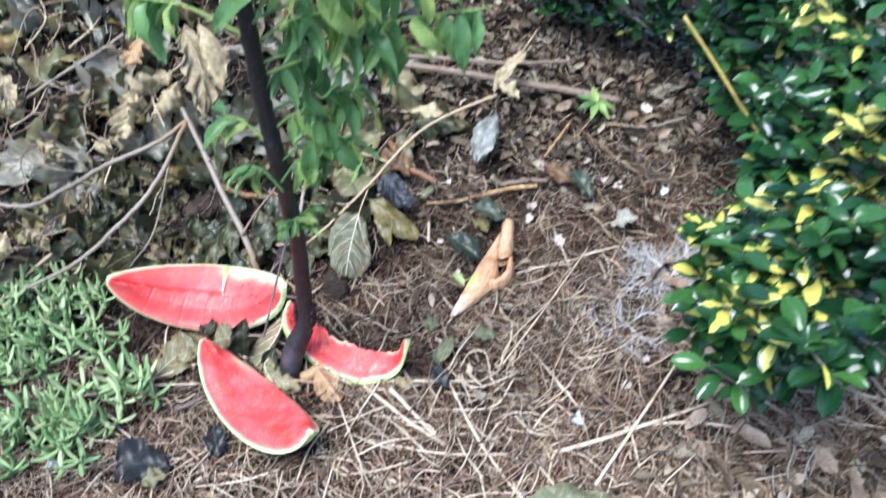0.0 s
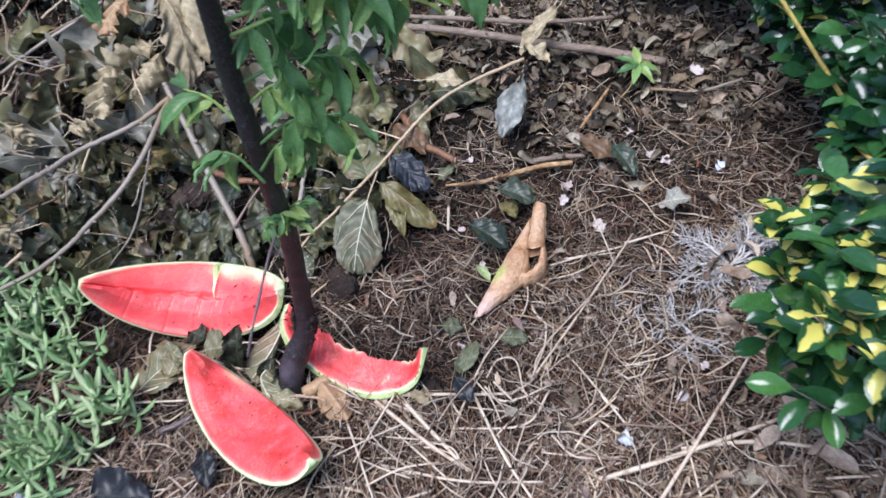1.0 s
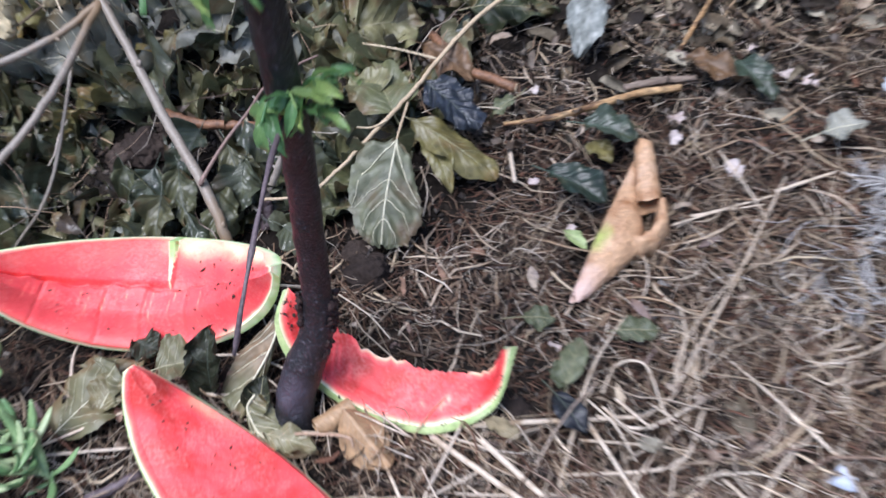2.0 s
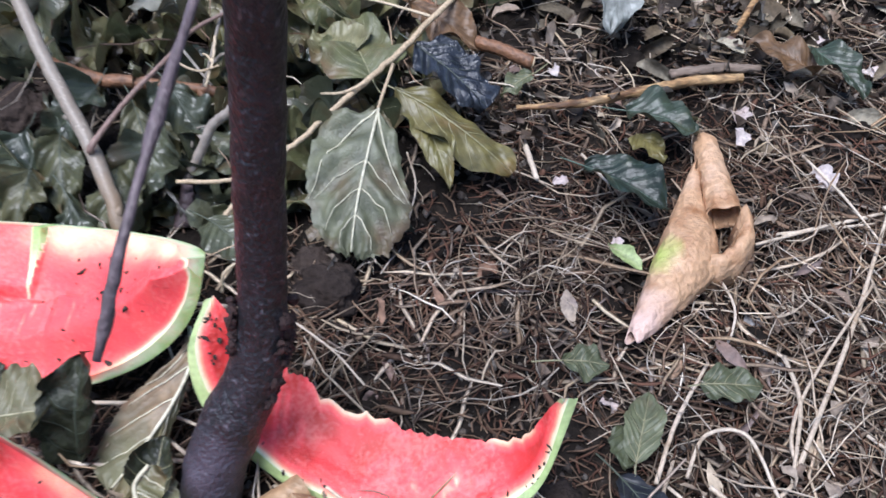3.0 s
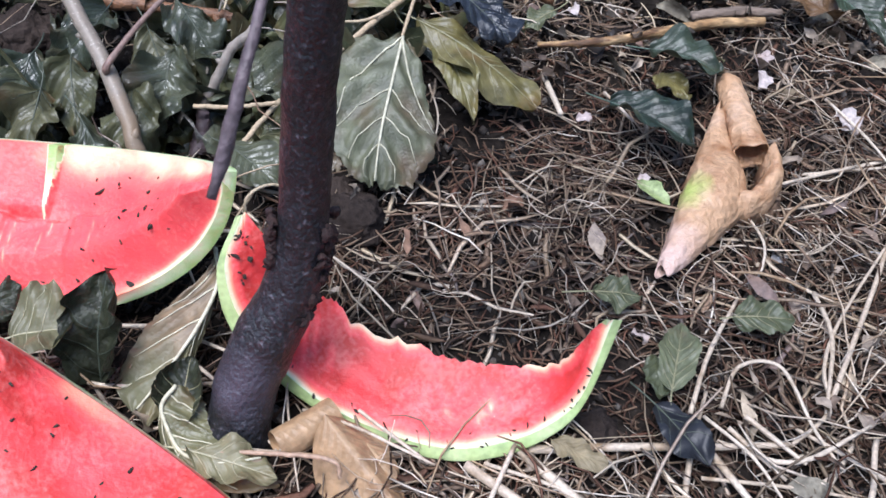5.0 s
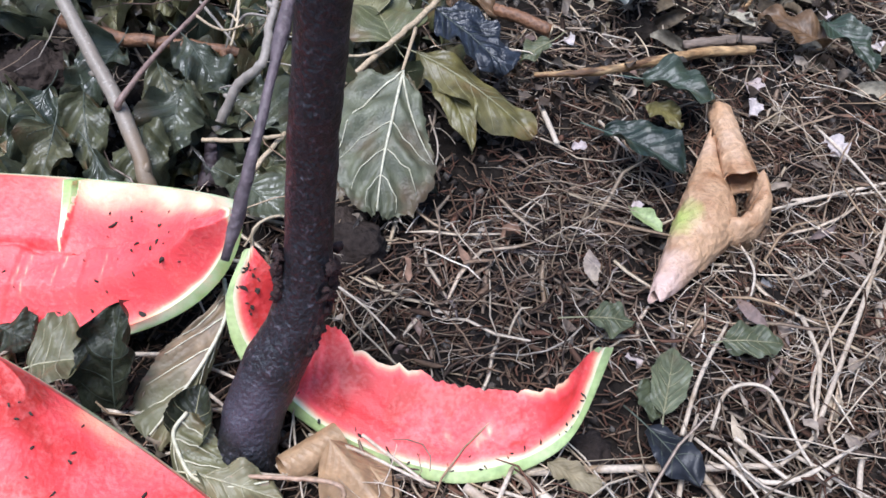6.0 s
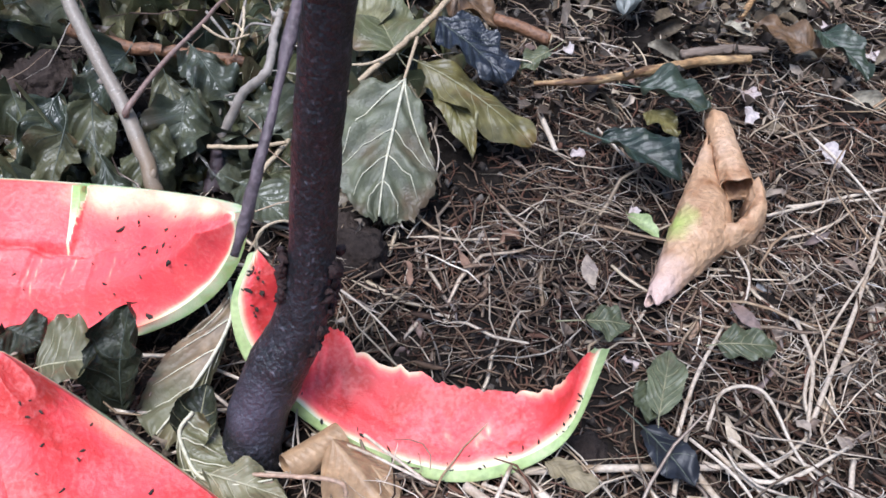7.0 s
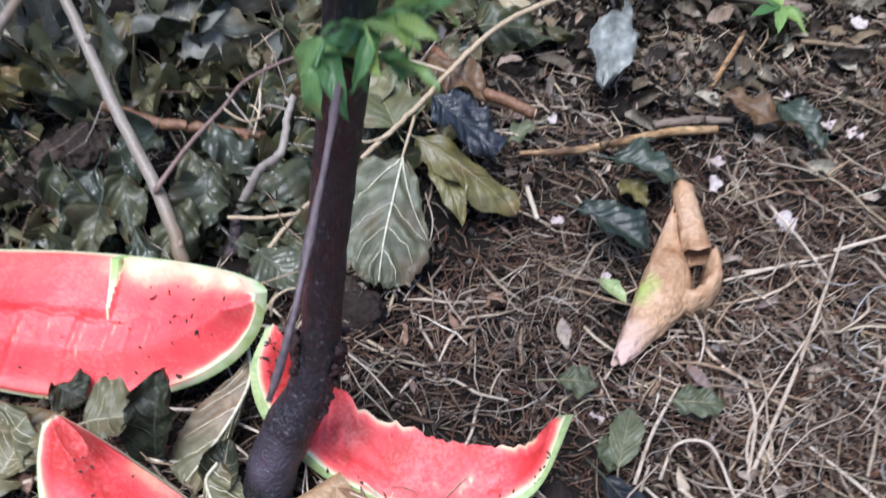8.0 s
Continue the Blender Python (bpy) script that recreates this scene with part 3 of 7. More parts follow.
# ---- the three eaten watermelon pieces ----
def melon(C, yaw, pitch, a, b, mid, half, label, deep, back=None, lo=-1.46, hi=1.46, crack=None, grooves=(), nu=260, nv=60, seed=0, gain=None, grain=None, scrapes=()):
    """A wedge of an ellipsoid: a half length, b radius; mid, half: the wedge about its long axis; deep(phi, s): metres
    of flesh and rind left, s from -1 (near edge) to 1; back(phi): how far the eaten edge reaches, as a share of half;
    gain: factor on the depth that picks the colour; grain: how torn."""
    d = np.array([math.cos(pitch) * math.cos(yaw), math.cos(pitch) * math.sin(yaw), math.sin(pitch)])
    s = np.array([-math.sin(yaw), math.cos(yaw), 0.0])
    n = np.cross(d, s)
    g = np.random.default_rng(seed)
    root = base("watermelon_piece", (C[0], C[1], 0.0), label, "watermelon", "eaten watermelon pieces")
    C = np.array([0, 0, C[2]])
    phis = np.linspace(lo, hi, nu + 1)
    if crack:
        phis = np.sort(np.concatenate([phis, crack + np.linspace(-0.05, 0.08, 21)]))
    nu = len(phis) - 1
    ss = np.linspace(-1, 1, nv + 1)
    P, S = np.meshgrid(phis, ss, indexing="ij")
    top = np.array([back(p) if back else 1.0 for p in phis])
    PSI = mid + half * (-1 + (S + 1) / 2 * (1 + top[:, None]))

    def shell(T, phi, psi):
        rr = np.maximum(b * np.cos(phi) - T, 0.0006)
        ax = np.sin(phi) * (a - 0.75 * T)
        return C + ax[..., None] * d + rr[..., None] * (np.sin(psi)[..., None] * s - np.cos(psi)[..., None] * n)

    Tv = np.minimum(deep(P, S), 0.5 * b * np.cos(P) + 0.0025)
    for gp, gs in grooves:
        Tv = Tv - 0.0014 * np.exp(-((P - gp - 0.05 * S) / 0.013) ** 2) * (S < gs)
    torn = np.array([noise.noise(Vector((x * 85, y * 85, seed))) + 0.45 * noise.noise(Vector((x * 140, y * 140, seed + 5.0))) for x, y in zip((a * np.sin(P)).ravel(), (b * half * S * np.cos(P)).ravel())]).reshape(P.shape)
    Tv = Tv + 0.0007 * torn * (grain(P, S) if grain else 1.0) * np.cos(P) * (1 - np.abs(S) ** 6)
    if crack:
        Tv = Tv + 0.0055 * (P < crack + 0.03 * S) * smoothstep(0.05, 0.25, S)
    skin = shell(0 * P, P, PSI)
    face = shell(Tv, P, PSI)
    k = nv + 1
    quads = [(i * k + j, (i + 1) * k + j, (i + 1) * k + j + 1, i * k + j + 1) for i in range(nu) for j in range(nv)]
    part("skin", mesh_of("skin", skin.reshape(-1, 3), quads, SKIN), root, "pale green rind")
    # colour by the depth under the skin, near the pointed ends by the way to the tip
    tips = np.clip((hi - np.abs(P)) * a / 0.011, 0, 1)
    dd = deep(P, S) * (0.2 + 0.8 * tips) * (gain(P, S) if gain else 1.0)
    # pale scratches
    for p0, s0, s1 in scrapes:
        dd = dd * (1 - 0.42 * np.exp(-((P - p0 - 0.05 * (S - s0)) / 0.006) ** 2) * smoothstep(s0, s0 + 0.08, S) * (1 - smoothstep(s1 - 0.08, s1, S)))
    verts, dp, fs = [face.reshape(-1, 3)], [dd.ravel()], [q[::-1] for q in quads]
    if crack:
        gap = np.abs(P - crack - 0.03 * S + 0.02) < 0.003 + 0.03 * np.clip(S, 0, 1) ** 1.3
        dd = np.where(gap & (S > 0.1), 0.0046 - 0.0032 * smoothstep(0.35, 0.8, S), dd)
        dp[0] = dd.ravel()
    nn = len(face.reshape(-1, 3))
    steps = 6
    for col in (0, nv):
        grid = np.stack([shell(Tv[:, col] * t, P[:, col], PSI[:, col]) for t in np.linspace(0, 1, steps + 1)], 1)
        verts.append(grid.reshape(-1, 3))
        dp.append((dd[:, col, None] * np.linspace(0, 1, steps + 1) ** 0.7).ravel())
        w = steps + 1
        q = [(nn + i * w + j, nn + (i + 1) * w + j, nn + (i + 1) * w + j + 1, nn + i * w + j + 1) for i in range(nu) for j in range(steps)]
        fs += q if col == 0 else [x[::-1] for x in q]
        nn += (nu + 1) * w
    for row in (0, nu):
        grid = np.stack([shell(Tv[row] * t, P[row], PSI[row]) for t in np.linspace(0, 1, 5)], 1)
        verts.append(grid.reshape(-1, 3))
        dp.append((Tv[row][:, None] * np.linspace(0, 1, 5)).ravel())
        q = [(nn + i * 5 + j, nn + (i + 1) * 5 + j, nn + (i + 1) * 5 + j + 1, nn + i * 5 + j + 1) for i in range(nv) for j in range(4)]
        fs += q[:] if row else [x[::-1] for x in q]
        nn += (nv + 1) * 5
    part("flesh", mesh_of("flesh", np.vstack(verts), fs, FLESH, attr={"deep": np.concatenate(dp) / 0.03}), root, "red wet flesh paling towards the rind")

    def spot(phi, sv):
        T = np.array(min(float(deep(np.array(phi), np.array(sv))), 0.55 * b * math.cos(phi)))
        return shell(T, np.array(phi), np.array(mid + half * sv))

    return root, spot, np.array(d), np.array(n)


def left_flesh(p, s):
    """Thin at the near rim, thick below the ridge left by scraping, thinner above it."""
    ridge = smoothstep(0.03, 0.09, s + 0.05 * np.sin(9 * p) + 0.03 * np.sin(31 * p))
    return 0.007 + 0.0215 * smoothstep(-1.0, -0.4, s) - 0.0125 * ridge - 0.002 * smoothstep(0.45, 1, s) - 0.0055 * smoothstep(0.25, 0.55, p) * (1 - smoothstep(1.0, 1.2, p)) * smoothstep(0.45, 0.95, s)


left_piece, left_spot, _, _ = melon(
    (-0.2614, 1.0132, 0.1319), -0.1664, -0.0523, 0.1524, 0.1254, 0.4136, 0.4983,
    "long boat-shaped watermelon piece, red flesh scraped in strips, cracked across",
    left_flesh,
    gain=lambda p, s: (1 - 0.85 * (1 - smoothstep(-1.0, -0.82, s)) * (0.25 + 0.75 * smoothstep(0.4, 0.9, p))) * (0.0228 - (0.0125 * smoothstep(0.3, 0.95, s) * (0.35 + 0.65 * smoothstep(0.0, 0.3, p)))) / left_flesh(p, s),
    grain=lambda p, s: 0.35 + 0.75 * smoothstep(0.1, 0.0, s), crack=0.15, grooves=((-0.75, 0.15), (-0.3, 0.15), (0.0, 0.15), (0.32, 0.15)), seed=1,
    scrapes=[(-1.0 + 0.095 * k + 0.03 * math.sin(9 * k), -0.45 + 0.2 * math.sin(5 * k), -0.08 + 0.08 * math.sin(3 * k)) for k in range(16)])
front_piece, front_spot, _, _ = melon(
    (-0.1608, 0.8348, 0.1038), -0.8284, 0.0596, 0.1359, 0.0983, -0.1538, 0.5665,
    "leaf-shaped watermelon piece with smooth hollow red flesh",
    lambda p, s: 0.0135 + 0.012 * (1 - np.abs(s) ** 3), grooves=((-0.1, 0.9), (0.35, 0.9)), seed=2, gain=lambda p, s: (0.0262 + 0.0018 * np.sin(5 * p + 3 * s) + 0.0012 * np.sin(13 * p - 5 * s)) / (0.0135 + 0.012 * (1 - np.abs(s) ** 3)) * (1 - 0.42 * smoothstep(0.5, 0.95, s) * smoothstep(-0.15, -0.55, p) * (1 - smoothstep(-0.8, -1.1, p))) * (1 + 0.3 * smoothstep(-0.85, -1.25, p)))


def crescent(near_low, near_cut, far, label, n=150, nv=40, seed=0):
    """A thin crescent of watermelon between three smooth rails: the rind's lower edge, the near cut edge and the eaten far edge."""
    g = np.random.default_rng(seed)
    low, cut, far = (rail(p, n + 1) for p in (near_low, near_cut, far))
    cut = cut + 0.4 * (low - cut)
    o = np.array([low[n // 2][0], low[n // 2][1], 0.0])
    root = base("watermelon_piece", o, label, "watermelon", "eaten watermelon pieces")
    s = np.linspace(0, 1, n + 1)
    # small bites along the far edge
    reach = smoothstep(0.33, 0.45, s) * (1 - smoothstep(0.88, 0.97, s))
    bumps = np.array([noise.noise(Vector((k * 26.0, 3.0, seed))) for k in s]) + 0.6 * np.array([noise.noise(Vector((k * 70.0, 9.0, seed))) for k in s])
    bite = reach * (0.1 + 0.12 * np.clip(bumps + 0.2, 0, 1) + 0.08 * np.exp(-((s - 0.56) / 0.03) ** 2) + g.normal(0, 0.008, n + 1))
    far = far + bite[:, None] * (cut - far)
    t = np.linspace(0, 1, nv + 1)
    sag = 0.003 * np.sin(np.pi * np.clip(s * 1.05, 0, 1)) + 0.001
    face = cut[:, None] + t[None, :, None] * (far - cut)[:, None]
    uneven = np.array([[0.0018 * noise.noise(Vector((x * 13, y * 2.2, seed))) + 0.001 * noise.noise(Vector((x * 40, y * 6, seed + 4.0))) + 0.0006 * noise.noise(Vector((x * 110, y * 18, 2.0))) for y in t] for x in s])
    face[..., 2] += -sag[:, None] * np.sin(np.pi * t[None]) ** 0.8 + uneven * np.sin(np.pi * t[None])
    wide = np.linalg.norm(far - cut, axis=1)[:, None]
    inner = np.minimum(t[None] * wide, 0.03)
    back = (1 - t[None]) * wide
    deep = 0.14 + inner / 0.0095 * 0.72
    pale = reach[:, None] * np.clip(1.15 - back / 0.007, 0, 1) * np.clip(0.55 + 0.9 * np.sin(23 * s + 1.0)[:, None], 0, 1)
    scraped = np.array([[0.5 + noise.noise(Vector((x * 17, y * 3, 8.0))) + 0.5 * noise.noise(Vector((x * 50, y * 9, 1.0))) for y in t] for x in s])
    deep = np.minimum(deep, 0.94) - 0.42 * np.clip(scraped, 0, 1.2) * np.exp(-((s[:, None] - 0.69) / 0.11) ** 2) * np.exp(-((t[None] - 0.3) / 0.22) ** 2)
    for k in range(16):
        at_s, lo, hi = 0.36 + 0.55 * g.random(), g.uniform(0.05, 0.45), g.uniform(0.5, 0.9)
        line = np.exp(-((s[:, None] - at_s - g.normal(0, 0.05) * (t[None] - 0.5)) / 0.006) ** 2)
        deep = deep - 0.22 * line * smoothstep(lo, lo + 0.1, t[None]) * (1 - smoothstep(hi - 0.1, hi, t[None]))
    deep = np.clip(deep - 0.6 * np.clip(pale, 0, 1), 0.1, 1.0)
    k = nv + 1
    q = [(i * k + j, (i + 1) * k + j, (i + 1) * k + j + 1, i * k + j + 1) for i in range(n) for j in range(nv)]
    part("flesh", mesh_of("flesh", face.reshape(-1, 3) - o, [x[::-1] for x in q], FLESH, attr={"deep": deep.ravel()}), root, "red wet flesh with a ragged bitten edge")
    # the rind: from the near cut edge over its bulging outside, below, to the far edge
    under = (low + far) / 2
    under[:, 2] = np.minimum(under[:, 2] - 0.016, np.minimum(low[:, 2], far[:, 2]) - 0.004)
    m = 16
    w = np.linspace(0, 1, m + 1)
    mid1 = (cut + low) / 2 + (low - far) / (np.linalg.norm(low - far, axis=1)[:, None] + 1e-6) * 0.004
    belly = np.stack([rail([cut[i], mid1[i], low[i], under[i], far[i]], m + 1) for i in range(n + 1)])
    k = m + 1
    q = [(i * k + j, (i + 1) * k + j, (i + 1) * k + j + 1, i * k + j + 1) for i in range(n) for j in range(m)]
    part("skin", mesh_of("skin", belly.reshape(-1, 3) - o, q, SKIN), root, "pale green rind")
    for row in (0, n):
        loop = np.vstack([belly[row], face[row][::-1][1:-1]]) - o
        d = np.full(len(loop), 0.12)
        part("cut_end", mesh_of("cut_end", loop, [tuple(range(len(loop)))], FLESH, False, {"deep": d}), root, "pale cut end")

    def spot(a, b):
        i, j = int((a + 1.4) / 2.8 * n), int((b + 1) / 2 * nv)
        return face[min(max(i, 0), n), min(max(j, 0), nv)] - o

    return root, spot


middle_piece, middle_spot = crescent(
    [(-0.1125, 0.986, 0.094), (-0.1265, 0.970, 0.064), (-0.118, 0.948, 0.030), (-0.074, 0.910, 0.006), (-0.006, 0.871, 0.003), (0.055, 0.871, 0.024), (0.083, 0.892, 0.086)],
    [(-0.1105, 0.986, 0.0955), (-0.1215, 0.967, 0.072), (-0.1085, 0.943, 0.042), (-0.071, 0.905, 0.018), (-0.006, 0.873, 0.014), (0.057, 0.872, 0.038), (0.076, 0.890, 0.092)],
    [(-0.109, 0.987, 0.096), (-0.0975, 0.977, 0.083), (-0.083, 0.980, 0.062), (-0.057, 0.970, 0.036), (0.000, 0.933, 0.026), (0.054, 0.907, 0.038), (0.074, 0.890, 0.092)],
    "crescent watermelon piece with a ragged bitten back edge, by the trunk", seed=3)

# dark narrow specks standing in for ants on the wet flesh, the largest for leaf bits
speck_meshes = []
for k in range(5):
    g = np.random.default_rng(60 + k)
    m = 5 + k % 3
    ring = [(0.0019 * r * math.cos(6.283 * i / m), 0.0007 * r * math.sin(6.283 * i / m)) for i, r in enumerate(g.uniform(0.5, 1.6, m))]
    v = [(x, y, 0.0006) for x, y in ring] + [(x * 1.1, y * 1.1, -0.0006) for x, y in ring]
    f = [tuple(range(m))] + [(i, i + m, (i + 1) % m + m, (i + 1) % m) for i in range(m)]
    speck_meshes.append(mesh_of("crumb", v, f, SPECK, False))
for spot, places in ((left_spot, ((0.4, 0.45), (0.85, -0.5), (0.62, -0.92), (0.2, -0.75), (0.75, 0.3), (-0.2, 0.5), (0.3, 0.1))),
                     (front_spot, ((-1.0, 0.1), (-0.85, -0.3), (0.9, -0.6), (1.05, 0.1))),
                     (middle_spot, ((-1.0, -0.5), (-0.9, 0.1), (-0.8, -0.3), (-0.45, 0.3), (0.1, -0.7), (0.6, -0.92), (0.95, -0.8), (1.05, -0.7), (1.1, -0.85), (-0.25, -0.6), (-0.2, -0.75)))):
    g = np.random.default_rng(66)
    more = {left_spot: [(g.uniform(-0.9, 1.0), g.uniform(-0.95, 0.7)) for _ in range(46)],
            front_spot: [(g.uniform(-1.1, 1.1), g.uniform(-0.8, 0.8)) for _ in range(30)],
            middle_spot: [(g.uniform(-1.25, -0.75), g.uniform(-0.9, 0.6)) for _ in range(14)] + [(g.uniform(-0.6, 1.2), g.uniform(-1.0, -0.6)) for _ in range(22)]}[spot]
    for number, (phi, sv) in enumerate(list(places) + more):
        p = spot(phi, sv) + np.array(({left_spot: left_piece, front_spot: front_piece, middle_spot: middle_piece}[spot]).matrix_basis.translation)
        o = new("soil_crumb", speck_meshes[int(rng.integers(5))])
        o.matrix_basis = pose(p[0], p[1], p[2] + 0.0004, *rng.uniform(-15, 15, 2), rng.uniform(0, 360)) @ Matrix.Scale(1.5 if number < 3 and spot is not front_spot else float(rng.uniform(0.4, 0.95)), 4)
        tagged(o, "dark speck on wet melon flesh, standing in for ants and leaf bits", "soil crumb", "crumbs on the melon")


# ---- the young tree ----
tree = base("young_tree", (-0.122, 0.913, 0.0), "young fruit tree, dark plum-coloured bark, bright green drooping leaves", "tree")
O = np.array([-0.122, 0.913, 0.0])
TRUNK = np.array([(-0.127, 0.893, -0.03), (-0.124, 0.9, 0.0), (-0.119, 0.911, 0.026), (-0.107, 0.922, 0.053), (-0.092, 0.931, 0.078), (-0.082, 0.938, 0.105), (-0.076, 0.944, 0.14), (-0.07, 0.949, 0.2),
                  (-0.06, 0.943, 0.29), (-0.051, 0.92, 0.4), (-0.046, 0.904, 0.5), (-0.043, 0.9, 0.6), (-0.033, 0.885, 0.72), (-0.02, 0.87, 0.9), (-0.01, 0.86, 1.1)])
v, f = tube(rail(TRUNK - O, 220), [0.0195, 0.0182, 0.0175, 0.0178, 0.0162, 0.0142, 0.0128, 0.0125, 0.0122, 0.0118, 0.0112, 0.0105, 0.0095, 0.0075, 0.005], 40, 0.0, 5)
axis_line = rail(TRUNK - O, 220)
for i in range(len(v)):
    c = axis_line[i // 40]
    q = Vector(v[i] * 60)
    v[i] = c + (v[i] - c) * (1 + 0.09 * noise.noise(q) + 0.03 * noise.noise(q * 2.7) + 0.014 * noise.noise(Vector((q.x * 7, q.y * 7, q.z * 2.5))))
part("trunk", mesh_of("trunk", v, f, BARK), tree, "dark plum-brown trunk, kinked at its foot")
g = np.random.default_rng(8)
for k in range(64):
    z = 0.075 + 0.06 * g.random()
    a = g.uniform(-0.6, 0.9) - 0.35
    if k > 44:
        a, z = g.uniform(2.6, 3.6), 0.105 + 0.03 * g.random()
    c = np.array([np.interp(z, TRUNK[:, 2], TRUNK[:, 0]), np.interp(z, TRUNK[:, 2], TRUNK[:, 1]), z]) - O
    w = np.array([math.cos(a), math.sin(a), 0])
    t = np.array([0, 0, 1.0]) + g.normal(0, 0.5, 3)
    p = c + w * 0.0145
    v, f = tube([p - t * 0.0035, p - t * 0.001 + w * 0.0014, p + t * 0.0012 + w * 0.0016, p + t * 0.003], [0.0008, 0.0022, 0.002, 0.0005], 7, 0.45, k)
    part("bark_flake", mesh_of("bark_flake", v, f, WOUND), tree, "torn reddish bark")
v, f = tube([(-0.004, 0, 0), (0.0, 0, 0), (0.0016, 0, 0), (0.0008, 0, 0)], [0.005, 0.0046, 0.0036, 0.0012], 14, 0.1, 6)
part("bark_scar", mesh_of("bark_scar", v, f, WOUND), tree, "round scar of a lost twig", Matrix.Translation(Vector((-0.1225, 0.9085, 0.048)) - Vector(O)) @ Matrix.Rotation(math.radians(215), 4, "Z") @ Matrix.Rotation(math.radians(-25), 4, "Y"))
HANG = [(-0.056, 0.93, 0.35), (-0.0655, 0.865, 0.362), (-0.0775, 0.815, 0.352), (-0.087, 0.785, 0.338), (-0.0975, 0.771, 0.313)]
v, f = tube(rail(np.array(HANG) - O, 30), [0.0017, 0.0016, 0.0021, 0.0014, 0.0015, 0.0019, 0.0013, 0.0012, 0.0015, 0.0018, 0.0011], 8, 0.12, 4)
part("dead_twig", mesh_of("dead_twig", v, f, DEADTWIG), tree, "thin bare dark twig")

tree_leaves = []
for k in range(7):
    at = leaf_shape(0.074, 0.0128, "lance", 0.25 + 0.1 * (k % 3), 0.5 + 0.18 * k, 0.3, 0.0022, 0.1 * (k - 3), 0.02, 20 + k)
    tree_leaves.append((leaf_mesh("leaf", at, TREELEAF, 12, 6), at))


def spray(start, end, leaves, size=1.0, seed=0, first=0.15, fan=180, droop=(-85, -25)):
    """A thin shoot with leaves drooping from it, the first one at a share of its length; fan: degrees to either side of the shoot's way."""
    g = np.random.default_rng(seed)
    a, b = np.array(start) - O, np.array(end) - O
    line = rail([a, (a + b) / 2 + np.array([0, 0, 0.015]), b], 16)
    v, f = tube(line, [0.002, 0.001], 6, 0.05, seed)
    shoot = part("shoot", mesh_of("shoot", v, f, TREELEAF), tree, "slender green shoot")
    for k in range(leaves):
        p = line[int((first + (1 - first) * (k + 0.5) / leaves) * 15)]
        m = pose(*p, g.uniform(*droop), g.uniform(-35, 35), heading(a, b) + g.uniform(-fan, fan)) @ Matrix.Scale(size * g.uniform(0.65, 1.15), 4)
        part("leaf", tree_leaves[int(g.integers(len(tree_leaves)))][0], shoot, "", m)


# the low tuft, then the shoots from the lowest up
for k, (a, b) in enumerate((((-0.055, 0.932, 0.335), (-0.03, 0.91, 0.35)), ((-0.055, 0.93, 0.345), (-0.07, 0.905, 0.362)), ((-0.054, 0.928, 0.35), (-0.045, 0.9, 0.375)), ((-0.054, 0.93, 0.345), (-0.02, 0.92, 0.375)))):
    spray(a, b, 7, 0.46, 101 + k, 0.3, 130, (-60, 55))
spray((-0.048, 0.896, 0.45), (-0.085, 0.905, 0.495), 7, 0.72, 15, 0.4, 70, (-60, 10))
spray((-0.046, 0.9, 0.52), (-0.1, 0.925, 0.565), 7, 0.75, 4, 0.45, 60, (-50, 15))
spray((-0.047, 0.895, 0.47), (0.012, 0.885, 0.52), 10, 0.8, 2, 0.45, 70)
spray((-0.046, 0.898, 0.5), (0.05, 0.885, 0.545), 14, 0.85, 3, 0.4, 90)
spray((-0.046, 0.9, 0.55), (0.03, 0.9, 0.575), 14, 0.85, 5, 0.4, 90)
spray((-0.045, 0.9, 0.58), (0.075, 0.9, 0.6), 15, 0.85, 6, 0.35, 90)
spray((-0.04, 0.89, 0.62), (0.02, 0.91, 0.645), 11, 0.85, 16, 0.45, 90)
spray((-0.04, 0.895, 0.64), (0.13, 0.9, 0.655), 16, 0.9, 7, 0.3, 100)
spray((-0.04, 0.89, 0.66), (0.225, 0.91, 0.69), 18, 0.95, 8, 0.35, 110, (-75, 0))
spray((-0.035, 0.885, 0.69), (0.07, 0.9, 0.71), 14, 0.95, 17, 0.3, 110)
spray((-0.035, 0.885, 0.7), (-0.16, 0.93, 0.735), 11, 0.95, 9, 0.6, 80)
spray((-0.035, 0.885, 0.72), (0.16, 0.9, 0.745), 16, 0.95, 10, 0.3, 110)
spray((-0.03, 0.88, 0.76), (0.1, 0.87, 0.82), 14, 1.0, 11)
spray((-0.025, 0.875, 0.82), (-0.1, 0.9, 0.88), 10, 1.0, 12)
spray((-0.02, 0.87, 0.88), (0.06, 0.86, 0.97), 12, 1.0, 13)
spray((-0.015, 0.865, 0.97), (-0.03, 0.87, 1.12), 14, 1.0, 14)


